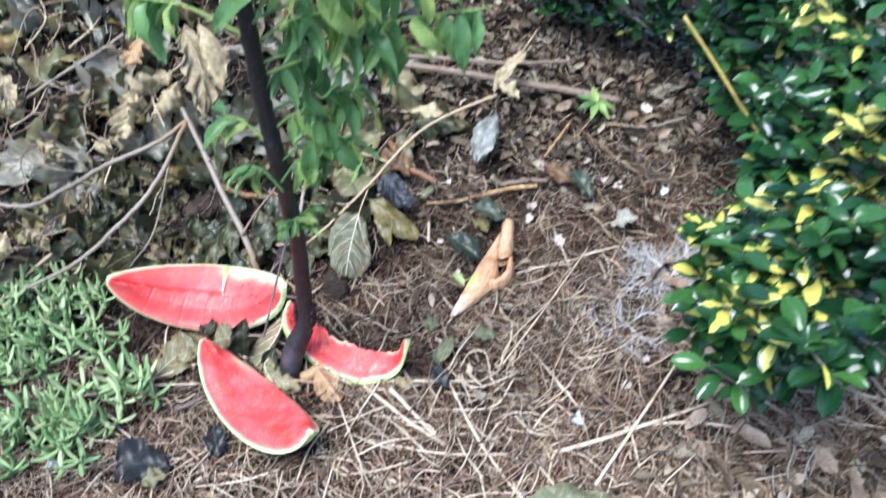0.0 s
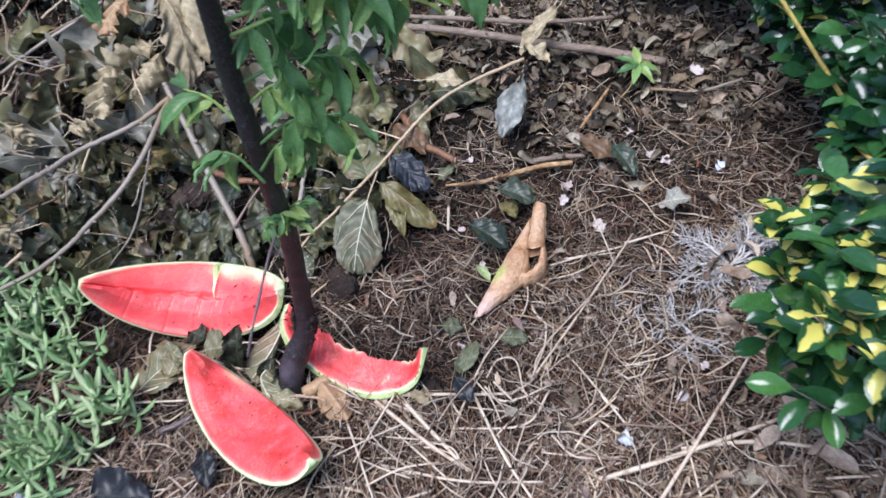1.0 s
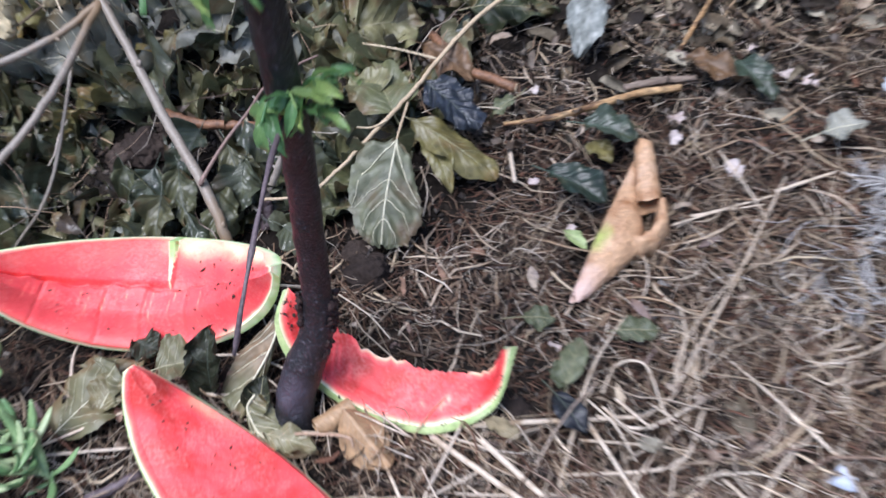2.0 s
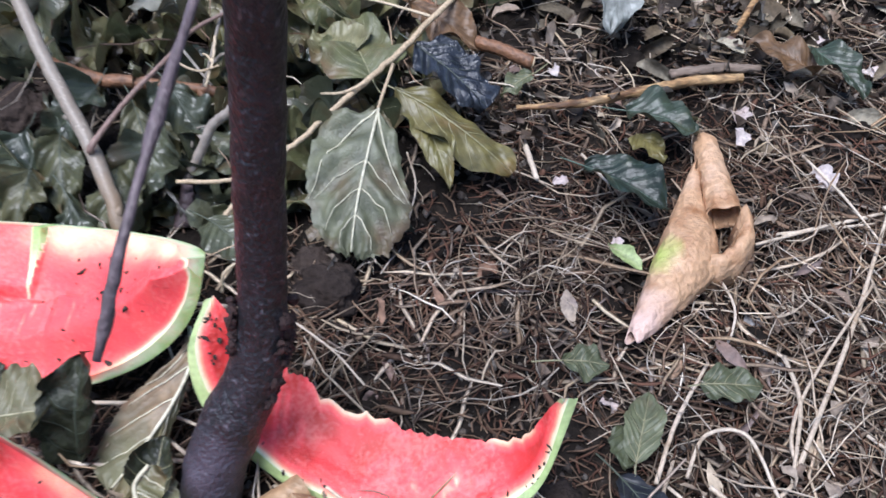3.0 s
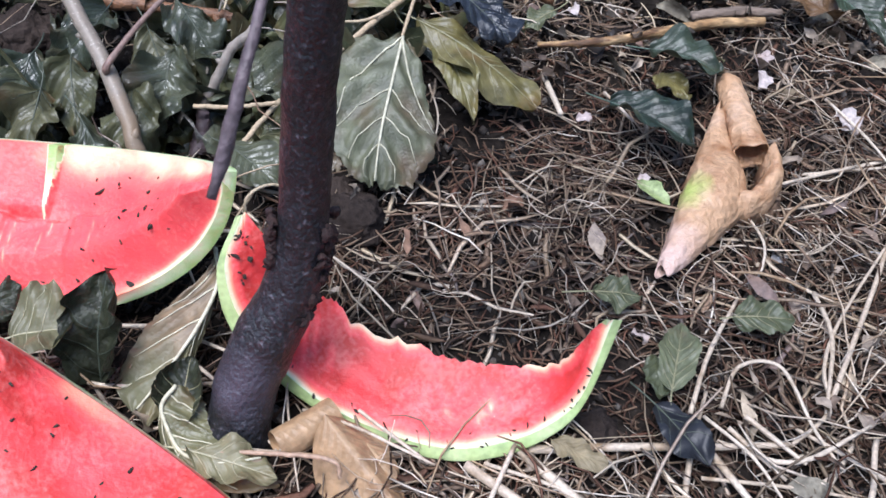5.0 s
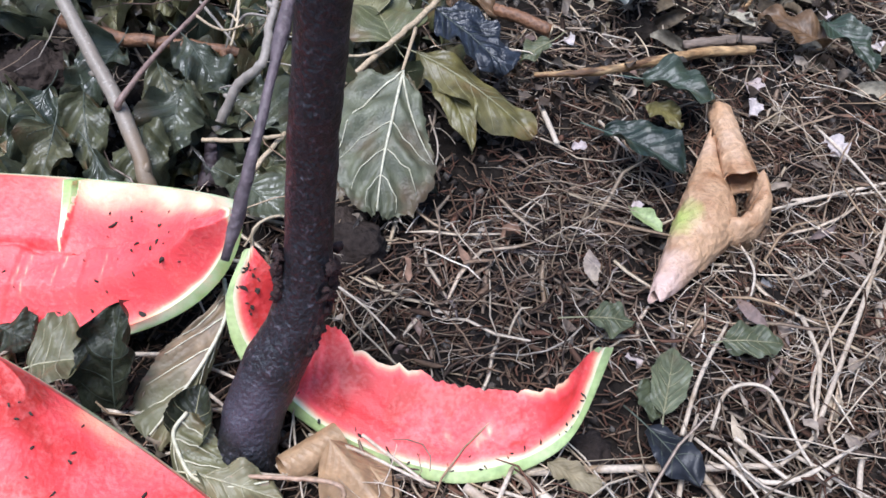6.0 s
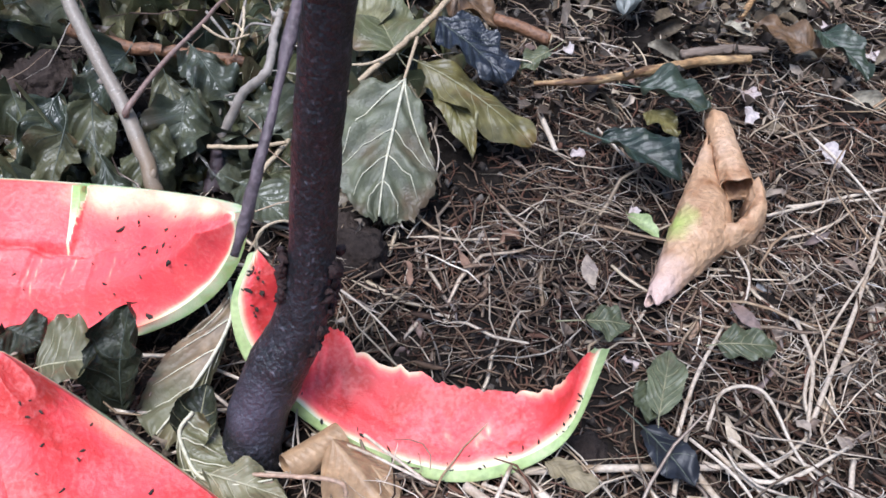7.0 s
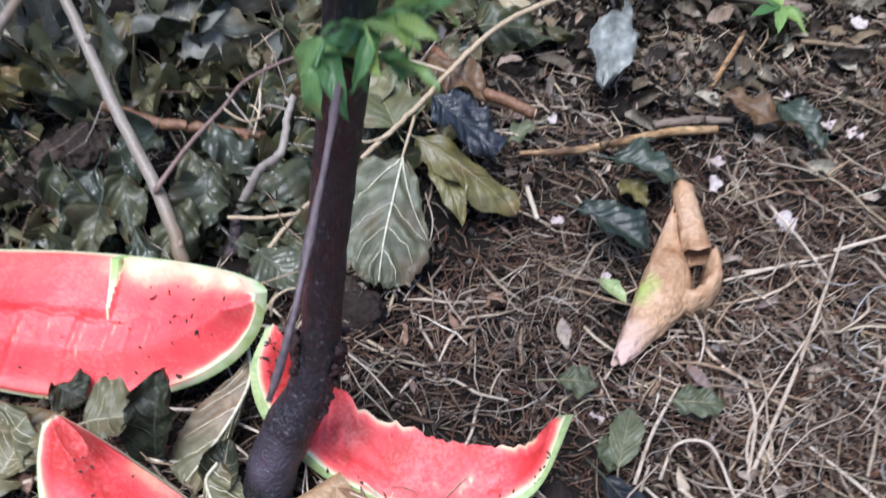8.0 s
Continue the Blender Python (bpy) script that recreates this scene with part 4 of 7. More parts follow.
# ---- the rolled tan leaf ----
def rolled_leaf(tip, apex, top, mouth, rim):
    """A big dry leaf rolled up from both sides: a cone, a shorter tube beside it, and between them a lip round a dark hollow."""
    tip, apex, top, mouth = (np.array(p, float) for p in (tip, apex, top, mouth))
    o = np.array([tip[0], tip[1], 0.0])
    root = base("rolled_leaf", o, "large tan dry leaf rolled up, green patch, dark mouth", "leaf")

    def scroll(a, b, r, turns, start, n, m, seed, shift, flat):
        d = (b - a) / np.linalg.norm(b - a)
        s = np.cross(d, (0, 0, 1.0))
        s /= np.linalg.norm(s)
        u = np.cross(s, d)
        t, w = np.meshgrid(np.linspace(0, 1, n), np.linspace(0, 1, m), indexing="ij")
        ang = start + w * turns * 2 * np.pi
        base_r = rail(np.stack([r, r, r], -1), n)[:, 0][:, None]
        bumps = np.array([noise.noise(Vector((9 * x + seed, 2.2 * math.cos(y), 2.2 * math.sin(y)))) + 0.5 * noise.noise(Vector((24 * x, 5 * math.cos(y) + seed, 5 * math.sin(y)))) + 0.28 * noise.noise(Vector((60 * x, 11 * math.cos(y), 11 * math.sin(y) + seed)))
                          for x, y in zip(t.ravel(), ang.ravel())]).reshape(t.shape)
        rr = base_r * (1 - 0.16 * w) * (1 + 0.085 * bumps)
        along = t + 0.012 * np.sin(2 * ang + seed) * np.sin(np.pi * t) + 0.03 * np.sin(3 * ang + seed) * (t > 0.97) - 0.02 * np.sin(2 * ang) * (t < 0.02)
        p = a + along[..., None] * (b - a) + (rr * np.cos(ang) + shift * base_r)[..., None] * s + (flat * rr * np.sin(ang))[..., None] * u - o
        f = [(i * m + j, (i + 1) * m + j, (i + 1) * m + j + 1, i * m + j + 1) for i in range(n - 1) for j in range(m - 1)]
        return p.reshape(-1, 3), f

    # the lip: from the ground outside over its rim and down into the hollow
    c = rail(rim, 24)
    mid = (mouth + np.array(rim[-1])) / 2
    inward = mid - c
    inward[:, 2] = 0
    inward /= np.linalg.norm(inward, axis=1)[:, None]
    prof = ((-0.006, -1.0), (-0.007, -0.55), (-0.004, -0.12), (0.0, 0.0), (0.003, -0.05), (0.005, -0.4), (0.012, -0.95))
    wob = np.array([0.002 * noise.noise(Vector((k * 0.4, 1.0, 2.0))) for k in range(24)])
    lip = np.stack([c + inward * (x + wob[:, None]) + np.array([0, 0, 1.0]) * (z * c[:, 2:3]) for x, z in prof], 1) - o
    m = len(prof)
    lip_faces = [(i * m + j, (i + 1) * m + j, (i + 1) * m + j + 1, i * m + j + 1) for i in range(23) for j in range(m - 1)]
    for nm, (v, f) in (("main_roll", scroll(tip, apex, [0.0055, 0.0105, 0.0145, 0.0185, 0.0222, 0.0238, 0.0222, 0.0175, 0.0125, 0.0085, 0.0055, 0.003], 1.25, -0.9, 60, 60, 1.0, 0.82, 0.85)),
                       ("second_roll", scroll(top, mouth, [0.0108, 0.0116, 0.012, 0.0125, 0.0132, 0.014, 0.0148], 1.3, 3.4, 44, 60, 4.0, 0.0, 0.9)), ("lip", (lip.reshape(-1, 3), lip_faces))):
        ob = part(nm, mesh_of(nm, v, f, ROLLED), root)
        sol = ob.modifiers.new("thickness", "SOLIDIFY")
        sol.thickness = 0.0009
    return root


TIP = (0.154, 0.986, 0.010)
PATCH = (0.194, 1.047, 0.030)
green_patch(ROLLED, (0.0, 0.0, TIP[2]), 0.04, (0.68, 0.47, 0.38))
green_patch(ROLLED, (PATCH[0] - TIP[0] - 0.003, PATCH[1] - TIP[1], PATCH[2]), 0.019, (0.46, 0.54, 0.13))
rolled_leaf(TIP, (0.257, 1.142, 0.020), (0.279, 1.172, 0.018), (0.258, 1.076, 0.024), [(0.269, 1.074, 0.038), (0.266, 1.058, 0.037), (0.256, 1.042, 0.033), (0.241, 1.034, 0.030), (0.229, 1.034, 0.028)])
at = leaf_shape(0.036, 0.0075, "oval", 0.3, 0.4, 0.5, 0.001, 0, 0, 3, 0.0, 0.001, 0.1)
o = tagged(new("green_scrap", leaf_mesh("green_scrap", at, YGREEN, 10, 6)), "yellow-green scrap of leaf beside the rolled leaf", "leaf")
o.matrix_basis = lay(0.183, 1.041, 0.012, heading((0.182, 1.042), (0.166, 1.073)), 12)


# ---- single leaves on the ground, by kind ----
def single_leaf(name, stalk, tip, width, material, label, shape="heart", fold=0.2, crumple=0.0012, ragged=0.05, curl=0.5, roll=0.0, wave=0.004, twist=0.0, teeth=0.06, veins=5,
                lift=0.012, pitch=0.0, lean=0.0, seed=0, stem=0.02, pleat=0.0, category="leaf", group="", vein=None):
    a, b = np.array(stalk, float), np.array(tip, float)
    L = float(np.linalg.norm(b - a))
    at = leaf_shape(L * (curl / math.sin(curl) if abs(curl) > 0.05 and abs(curl) < 1.5 else 1.05), width / 2, shape, fold, curl, roll, wave, twist, teeth, seed, pleat, crumple, ragged)
    ob = new(name, leaf_mesh(name, at, material, 28, 16))
    rise = math.degrees(math.atan2(b[2] - a[2], math.hypot(b[0] - a[0], b[1] - a[1])))
    ob.matrix_basis = pose(a[0], a[1], a[2] + lift, rise + math.degrees(curl) * 0.5 + pitch, lean, heading(a, b))
    if veins:
        part("vein", vein_mesh("vein", at, L, veins, max(0.0004, L * 0.0042), stem, vein or {GREENLEAF: VEINGREEN, GREENDARK: VEINTEAL, BLACKOLIVE: VEINDARK, WILTDARK: VEINDARK, BLACKLEAF: VEINDARK, OLIVE: VEINGREEN, WILT: VEINGREEN}.get(material, VEIN)), ob, "pale raised veins")
    return tagged(ob, label, category, group)


# the heap's nearest leaves
single_leaf("wilted_leaf", (0.026, 1.229, 0.050), (0.106, 1.150, 0.020), 0.048, OLIVE, "limp olive-brown leaf, shiny", shape="oval", teeth=0.02, fold=-0.25, curl=0.5, wave=0.005, seed=2, lift=0.006)
single_leaf("wilted_leaf", (0.05, 1.275, 0.06), (0.097, 1.211, 0.04), 0.052, BLUEBLACK, "wet blue-black leaf, crinkled", shape="oval", fold=0.2, curl=0.6, wave=0.005, pleat=0.003, crumple=0.003, seed=3, lift=0.006, vein=VEINDARK)
single_leaf("wilted_leaf", (-0.005, 1.270, 0.050), (-0.031, 1.308, 0.050), 0.06, WILT, "limp green leaf curled at its edge", fold=0.2, curl=0.7, wave=0.006, seed=4)
single_leaf("wilted_leaf", (0.009, 1.235, 0.050), (-0.009, 1.325, 0.050), 0.07, WILT, "limp olive green leaf, veined", fold=0.2, curl=0.4, wave=0.006, seed=5)
single_leaf("wilted_leaf", (0.044, 1.211, 0.030), (0.056, 1.144, 0.012), 0.03, OLIVE, "small curled olive leaf", fold=0.4, curl=0.9, wave=0.003, seed=6, veins=4)
single_leaf("wilted_leaf", (0.164, 1.14, 0.020), (0.214, 1.089, 0.014), 0.042, GREENDARK, "dark green leaf bent up along its midrib", pleat=0.0008, fold=0.7, crumple=0.0015, curl=0.5, wave=0.004, seed=7, shape="oval", veins=3, teeth=0.03, ragged=0.03)
single_leaf("wilted_leaf", (0.219, 1.206, 0.020), (0.268, 1.172, 0.016), 0.042, GREENDARK, "dark bluish green leaf, rumpled", pleat=0.0008, fold=0.55, crumple=0.0025, curl=0.6, wave=0.004, seed=8, shape="oval", veins=3, teeth=0.03, ragged=0.03)
single_leaf("wilted_leaf", (0.253, 1.202, 0.016), (0.281, 1.191, 0.014), 0.012, WILTPALE, "small pale green leaf tip", fold=0.2, curl=0.3, wave=0.002, seed=9, shape="lance", veins=0)
single_leaf("wilted_leaf", (0.224, 1.188, 0.008), (0.238, 1.154, 0.006), 0.03, OLIVE, "pale olive leaf half hidden", fold=0.1, curl=0.4, wave=0.003, seed=10, veins=0)
single_leaf("wilted_leaf", (0.147, 1.253, 0.030), (0.120, 1.241, 0.020), 0.022, GREENLEAF, "small pale green leaf, curled", fold=0.3, curl=0.7, wave=0.003, seed=11, veins=3)
single_leaf("fallen_leaf", (0.187, 0.937, 0.004), (0.225, 0.929, 0.005), 0.028, GREENLEAF, "green leaf lying on the straw", shape="oval", fold=0.15, curl=0.4, wave=0.003, seed=12, veins=4, stem=0.008)
single_leaf("fallen_leaf", (0.127, 0.886, 0.006), (0.151, 0.933, 0.006), 0.024, GREENLEAF, "greyish green leaf on the straw", shape="oval", fold=0.35, curl=0.4, wave=0.002, seed=13, veins=4, stem=0.008)
single_leaf("fallen_leaf", (0.128, 0.915, 0.004), (0.122, 0.886, 0.004), 0.02, GREENLEAF, "greyish green half leaf on the straw", shape="oval", fold=0.15, curl=0.3, wave=0.002, seed=14, veins=0)
single_leaf("fallen_leaf", (0.103, 0.968, 0.006), (0.133, 0.961, 0.004), 0.026, GREENLEAF, "dull green leaf pressed on the straw", shape="oval", fold=0.1, curl=0.4, wave=0.003, seed=15, veins=4)
single_leaf("fallen_leaf", (0.116, 0.881, 0.004), (0.133, 0.838, 0.004), 0.026, BLACKLEAF, "blackish wet leaf under a straw", shape="oval", fold=0.2, curl=0.3, wave=0.002, seed=16, veins=3)
# round the foot of the cut branch
for k, (x, y, z, yaw, L, w, mt, lab) in enumerate(((-0.300, 1.235, 0.036, 200, 0.06, 0.045, GREENMID, "limp green leaf hanging in folds below the clod"), (-0.262, 1.222, 0.040, 160, 0.055, 0.044, WILTDARK, "wet dark green leaf, crinkled, below the clod"),
                                                   (-0.236, 1.213, 0.040, 185, 0.06, 0.042, GREENMID, "limp olive leaf lying against the cut branch"), (-0.254, 1.183, 0.034, 170, 0.055, 0.042, GREENMID, "olive leaf by the cut branch"),
                                                   (-0.286, 1.192, 0.030, 215, 0.05, 0.044, WILTDARK, "bluish green leaf turned underside up"), (-0.212, 1.262, 0.046, 150, 0.06, 0.05, WILTDARK, "wet bluish green leaf, crinkled, by the brown stick"),
                                                   (-0.180, 1.232, 0.046, 195, 0.065, 0.046, GREENMID, "limp green leaf with folded sides"), (-0.188, 1.185, 0.040, 175, 0.06, 0.044, GREENMID, "dull green leaf behind the melon"),
                                                   (-0.160, 1.262, 0.050, 210, 0.06, 0.048, WILTDARK, "blackish green leaf under bare twigs"), (-0.160, 1.205, 0.044, 165, 0.05, 0.045, WILTDARK, "bluish dark leaf, its edge turned up"),
                                                   (-0.225, 1.150, 0.030, 205, 0.05, 0.04, WILTDARK, "wet dark leaf beside the melon's rim"), (-0.315, 1.330, 0.060, 100, 0.06, 0.04, OLIVE, "yellowish green leaf above the clod"))):
    b = (x - L * math.sin(math.radians(yaw)), y + L * math.cos(math.radians(yaw)), z - 0.026)
    single_leaf("wilted_leaf", (x, y, z + 0.008), b, w, mt, lab, shape=("oval", "oval", "heart")[k % 3], fold=(-0.35, 0.3, -0.5, 0.2)[k % 4], curl=0.9, roll=(0.4, -0.8, 0.9)[k % 3], wave=0.009, twist=0.3 * (k % 3 - 1), pleat=0.003, crumple=0.0035, ragged=0.025, seed=120 + k, lift=0.004, veins=4, vein=VEINDARK)
# limp leaves draped over others
def draped_leaf(mid, left, right, materials, label, seed, thick=0.0014, palmate=False):
    """A limp leaf hanging between its midrib and its two edges, each half with its own colour."""
    n, m = 44, 12
    mid, left, right = (rail(p, n + 1) for p in (mid, left, right))
    o = np.array([mid[n // 2][0], mid[n // 2][1], 0.0])
    root = base("wilted_leaf", o, label, "leaf")
    s, t = np.meshgrid(np.linspace(0, 1, n + 1), np.linspace(0, 1, m + 1), indexing="ij")
    veins = [tube(mid - o + (0, 0, 0.0006), [thick, thick * 0.9, thick * 0.45], 6)]
    for side, (edge, mt) in enumerate(zip((left, right), materials)):
        crease = np.array([noise.noise(Vector((9 * a, 3 * b, seed + side))) + 0.6 * noise.noise(Vector((24 * a, 7 * b, seed))) for a, b in zip(s.ravel(), t.ravel())]).reshape(s.shape)
        ragged = 1 + (0.14 if palmate else 0.05) * np.array([noise.noise(Vector((30 * a, seed, side))) for a in s[:, 0]])[:, None] * t
        ragged = ragged - 0.05 * t * np.abs((s * 13) % 1 - 0.5)
        face = mid[:, None] + (t * ragged)[..., None] * (edge - mid)[:, None] - o
        face[..., 2] += (0.004 if palmate else 0.0022) * np.sin(np.pi * t) * np.cos(26 * (s - 0.22 * t)) + (0.007 if palmate else 0.0035) * crease * t
        k = m + 1
        f = [(i * k + j, (i + 1) * k + j, (i + 1) * k + j + 1, i * k + j + 1) for i in range(n) for j in range(m)]
        part("blade_half", mesh_of("blade_half", face.reshape(-1, 3), f if side else [q[::-1] for q in f], mt, attr={"across": t.ravel(), "along": s.ravel()}), root, "browned half" if mt is TANNED else "")
        if palmate:
            veins.append(tube([face[int(0.62 * n * (j / m) ** 1.3), j] + (0, 0, 0.0005) for j in range(0, m)], [thick * 0.8, thick * 0.6, thick * 0.25], 5))
        for q in (16, 24, 32) if palmate else (4, 12, 20, 28):
            run = [face[min(q + int(0.8 * j), n), j] + (0, 0, 0.0004) for j in range(0, m, 2)]
            veins.append(tube(run, [thick * 0.45, thick * 0.2], 5))
    part("vein", mesh_of("vein", *joined(veins), VEIN), root, "pale midrib and side veins")
    return root


draped_leaf([(0.008, 1.181, 0.073), (-0.005, 1.145, 0.058), (-0.017, 1.113, 0.038), (-0.025, 1.084, 0.02)],
            [(0.005, 1.186, 0.072), (-0.031, 1.186, 0.066), (-0.05, 1.151, 0.052), (-0.052, 1.116, 0.034), (-0.042, 1.092, 0.022), (-0.027, 1.083, 0.018)],
            [(0.011, 1.179, 0.072), (0.019, 1.164, 0.062), (0.021, 1.133, 0.044), (0.023, 1.105, 0.03), (0.003, 1.084, 0.016), (-0.019, 1.083, 0.014)],
            (UNDERSIDE, UNDERSIDE), "limp grey-green mulberry leaf with pale veins, underside up", 11.0, 0.0013, True)
# between the melon pieces
draped_leaf([(-0.131, 1.004, 0.05), (-0.13, 0.98, 0.046), (-0.143, 0.956, 0.036), (-0.165, 0.932, 0.022), (-0.179, 0.919, 0.014)],
            [(-0.132, 0.989, 0.048), (-0.158, 0.976, 0.036), (-0.172, 0.969, 0.03), (-0.184, 0.953, 0.022), (-0.193, 0.938, 0.012), (-0.182, 0.919, 0.012)],
            [(-0.129, 0.989, 0.048), (-0.138, 0.961, 0.032), (-0.146, 0.948, 0.022), (-0.156, 0.929, 0.012), (-0.175, 0.909, 0.008)],
            (TANNED, WILTPALE), "limp leaf, one half browned, the other grey-green, pale midrib", 3.0)
draped_leaf([(-0.155, 0.921, 0.03), (-0.163, 0.912, 0.026), (-0.161, 0.901, 0.02), (-0.152, 0.885, 0.016), (-0.132, 0.876, 0.018), (-0.111, 0.875, 0.02)],
            [(-0.16, 0.924, 0.02), (-0.167, 0.913, 0.014), (-0.164, 0.893, 0.01), (-0.149, 0.874, 0.008), (-0.126, 0.862, 0.008), (-0.102, 0.862, 0.01)],
            [(-0.144, 0.924, 0.024), (-0.14, 0.911, 0.022), (-0.138, 0.9, 0.018), (-0.129, 0.891, 0.016), (-0.117, 0.883, 0.018), (-0.107, 0.877, 0.02)],
            (WILTPALE, WILT), "limp olive leaf hanging in a fold round the trunk's foot", 7.0)
single_leaf("wilted_leaf", (-0.202, 0.946, 0.008), (-0.189, 0.978, 0.062), 0.052, BLACKOLIVE, "dark rolled leaf standing on end", shape="oval", roll=1.5, fold=0.1, curl=0.8, wave=0.006, pleat=0.003, crumple=0.003, teeth=0.05, seed=18, lift=0.0, veins=3, vein=VEINDARK)
single_leaf("wilted_leaf", (-0.247, 0.964, 0.030), (-0.211, 0.961, 0.035), 0.05, WILTPALE, "pale green leaf edge, folded", shape="oval", fold=0.6, curl=0.5, wave=0.004, seed=19, vein=VEINOLIVE, veins=3, lift=0.004)
single_leaf("wilted_leaf", (-0.156, 0.906, 0.010), (-0.147, 0.938, 0.03), 0.04, BLACKOLIVE, "dark cupped leaf end with a pale edge", shape="oval", roll=1.5, fold=0.1, curl=0.4, wave=0.002, crumple=0.001, ragged=0.02, seed=21, lift=0.002, veins=3, vein=VEINGREEN)
single_leaf("wilted_leaf", (-0.311, 0.963, 0.010), (-0.287, 0.978, 0.030), 0.07, WILTPALE, "broad grey-green leaf under the melon", shape="heart", fold=0.1, curl=0.4, wave=0.005, seed=22, lift=0.002)
single_leaf("wilted_leaf", (-0.348, 0.927, 0.006), (-0.267, 0.990, 0.012), 0.07, WILTPALE, "broad pale leaf lying flat by the melon", shape="heart", fold=0.1, curl=0.4, wave=0.005, seed=23, lift=0.004)
for k, (a, b, w, rl, fd, sh, ln) in enumerate((((-0.104, 0.887, 0.023), (-0.070, 0.904, 0.023), 0.058, 2.95, 0.0, "band", 165), ((-0.075, 0.892, 0.029), (-0.040, 0.838, 0.012), 0.046, 0.0, -0.9, "oval", 0), ((-0.061, 0.890, 0.016), (-0.040, 0.858, 0.010), 0.022, 0.0, -0.5, "oval", 0))):
    single_leaf("curled_dry_leaf", a, b, w, BROWN, "curled light brown dry leaf at the trunk's foot", shape=sh, roll=rl, fold=fd, curl=0.12, wave=0.0008, crumple=0.0006, ragged=0.015, lift=0.0, lean=ln, seed=30 + k, veins=0, teeth=0.0, group="brown leaves by the trunk")
# farther ones
single_leaf("dry_leaf", (0.282, 1.405, 0.06), (0.240, 1.322, 0.028), 0.055, SILVER, "pale silvery grey dry leaf, bent", shape="oval", fold=0.35, curl=0.9, roll=-0.9, twist=0.5, wave=0.008, crumple=0.005, ragged=0.07, seed=40, vein=SILVER)
single_leaf("dry_leaf", (0.364, 1.539, 0.110), (0.288, 1.468, 0.080), 0.03, CRISP, "pale dry leaf hanging folded on a twig", shape="oval", fold=0.6, curl=0.3, wave=0.004, seed=41, lift=0.0)
single_leaf("dry_leaf", (0.295, 1.471, 0.090), (0.331, 1.452, 0.070), 0.03, CRISP, "crumpled pale dry leaf on a twig", shape="oval", fold=0.5, curl=1.0, wave=0.006, seed=42, lift=0.0)
single_leaf("dry_leaf", (0.119, 1.429, 0.070), (0.182, 1.422, 0.060), 0.035, CRISP, "dull olive dry leaf on a twig", shape="oval", fold=0.2, curl=0.5, wave=0.004, seed=43)
single_leaf("dry_leaf", (0.414, 1.268, 0.024), (0.438, 1.206, 0.012), 0.034, GREENDARK, "dark folded leaf on the litter", shape="oval", fold=0.6, curl=0.5, wave=0.004, seed=44)
single_leaf("dry_leaf", (0.412, 1.245, 0.012), (0.366, 1.292, 0.018), 0.036, RUST, "brown wilted leaf on the litter", shape="oval", fold=0.35, curl=0.6, wave=0.005, crumple=0.002, seed=45, vein=RUST)
single_leaf("dry_leaf", (0.465, 1.139, 0.015), (0.508, 1.129, 0.030), 0.036, WILTGREY, "pale grey leaf tipped up on the straw", ragged=0.02, shape="oval", fold=0.3, curl=0.5, wave=0.004, seed=46)
single_leaf("dry_leaf", (0.056, 1.35, 0.050), (0.104, 1.288, 0.036), 0.042, RUST, "red-brown wilted leaf on the heap", shape="oval", fold=0.3, curl=0.6, wave=0.006, crumple=0.002, seed=47, vein=RUST)
single_leaf("fallen_leaf", (-0.388, 0.765, 0.008), (-0.306, 0.747, 0.008), 0.075, BLACKLEAF, "blackish rotting leaf on the straw", shape="heart", fold=0.15, curl=0.5, wave=0.008, seed=48)
single_leaf("fallen_leaf", (-0.242, 0.810, 0.008), (-0.231, 0.758, 0.006), 0.032, BLACKLEAF, "blackish narrow leaf by the melon", shape="oval", fold=0.3, curl=0.5, wave=0.004, seed=49)
single_leaf("fallen_leaf", (-0.348, 0.727, 0.012), (-0.307, 0.732, 0.012), 0.03, WILTPALE, "dull green leaf piece", shape="oval", fold=0.2, curl=0.5, wave=0.004, seed=50, veins=0)
single_leaf("fallen_leaf", (0.231, 0.600, 0.002), (0.354, 0.629, 0.002), 0.08, GREENLEAF, "broad dull green leaf on the straw", shape="heart", fold=0.1, curl=0.4, wave=0.006, seed=51)
single_leaf("fallen_leaf", (-0.306, 0.936, 0.006), (-0.284, 0.973, 0.012), 0.04, WILTPALE, "grey-green leaf tucked under the melon", shape="oval", fold=0.2, curl=0.4, wave=0.004, seed=52)
single_leaf("fallen_leaf", (-0.149, 0.886, 0.006), (-0.104, 0.863, 0.006), 0.026, WILTPALE, "dull grey-green leaf at the trunk's foot", shape="oval", fold=0.2, curl=0.4, wave=0.004, seed=53, vein=VEINOLIVE, veins=3)

single_leaf("fallen_leaf", (0.049, 0.867, 0.004), (0.075, 0.844, 0.004), 0.016, CRISP, "pale dry leaf half under a straw", shape="oval", fold=0.2, curl=0.3, wave=0.002, seed=54, veins=0)
single_leaf("wilted_leaf", (-0.276, 1.007, 0.012), (-0.252, 0.993, 0.008), 0.034, BLACKOLIVE, "dark green leaf end under the melon", shape="oval", fold=0.2, curl=0.4, wave=0.003, seed=55, veins=0)
single_leaf("wilted_leaf", (-0.125, 1.121, 0.020), (-0.092, 1.083, 0.012), 0.044, WILTDARK, "blue-black leaf behind the bare twig", shape="oval", fold=0.2, curl=0.4, wave=0.003, seed=56, veins=3)

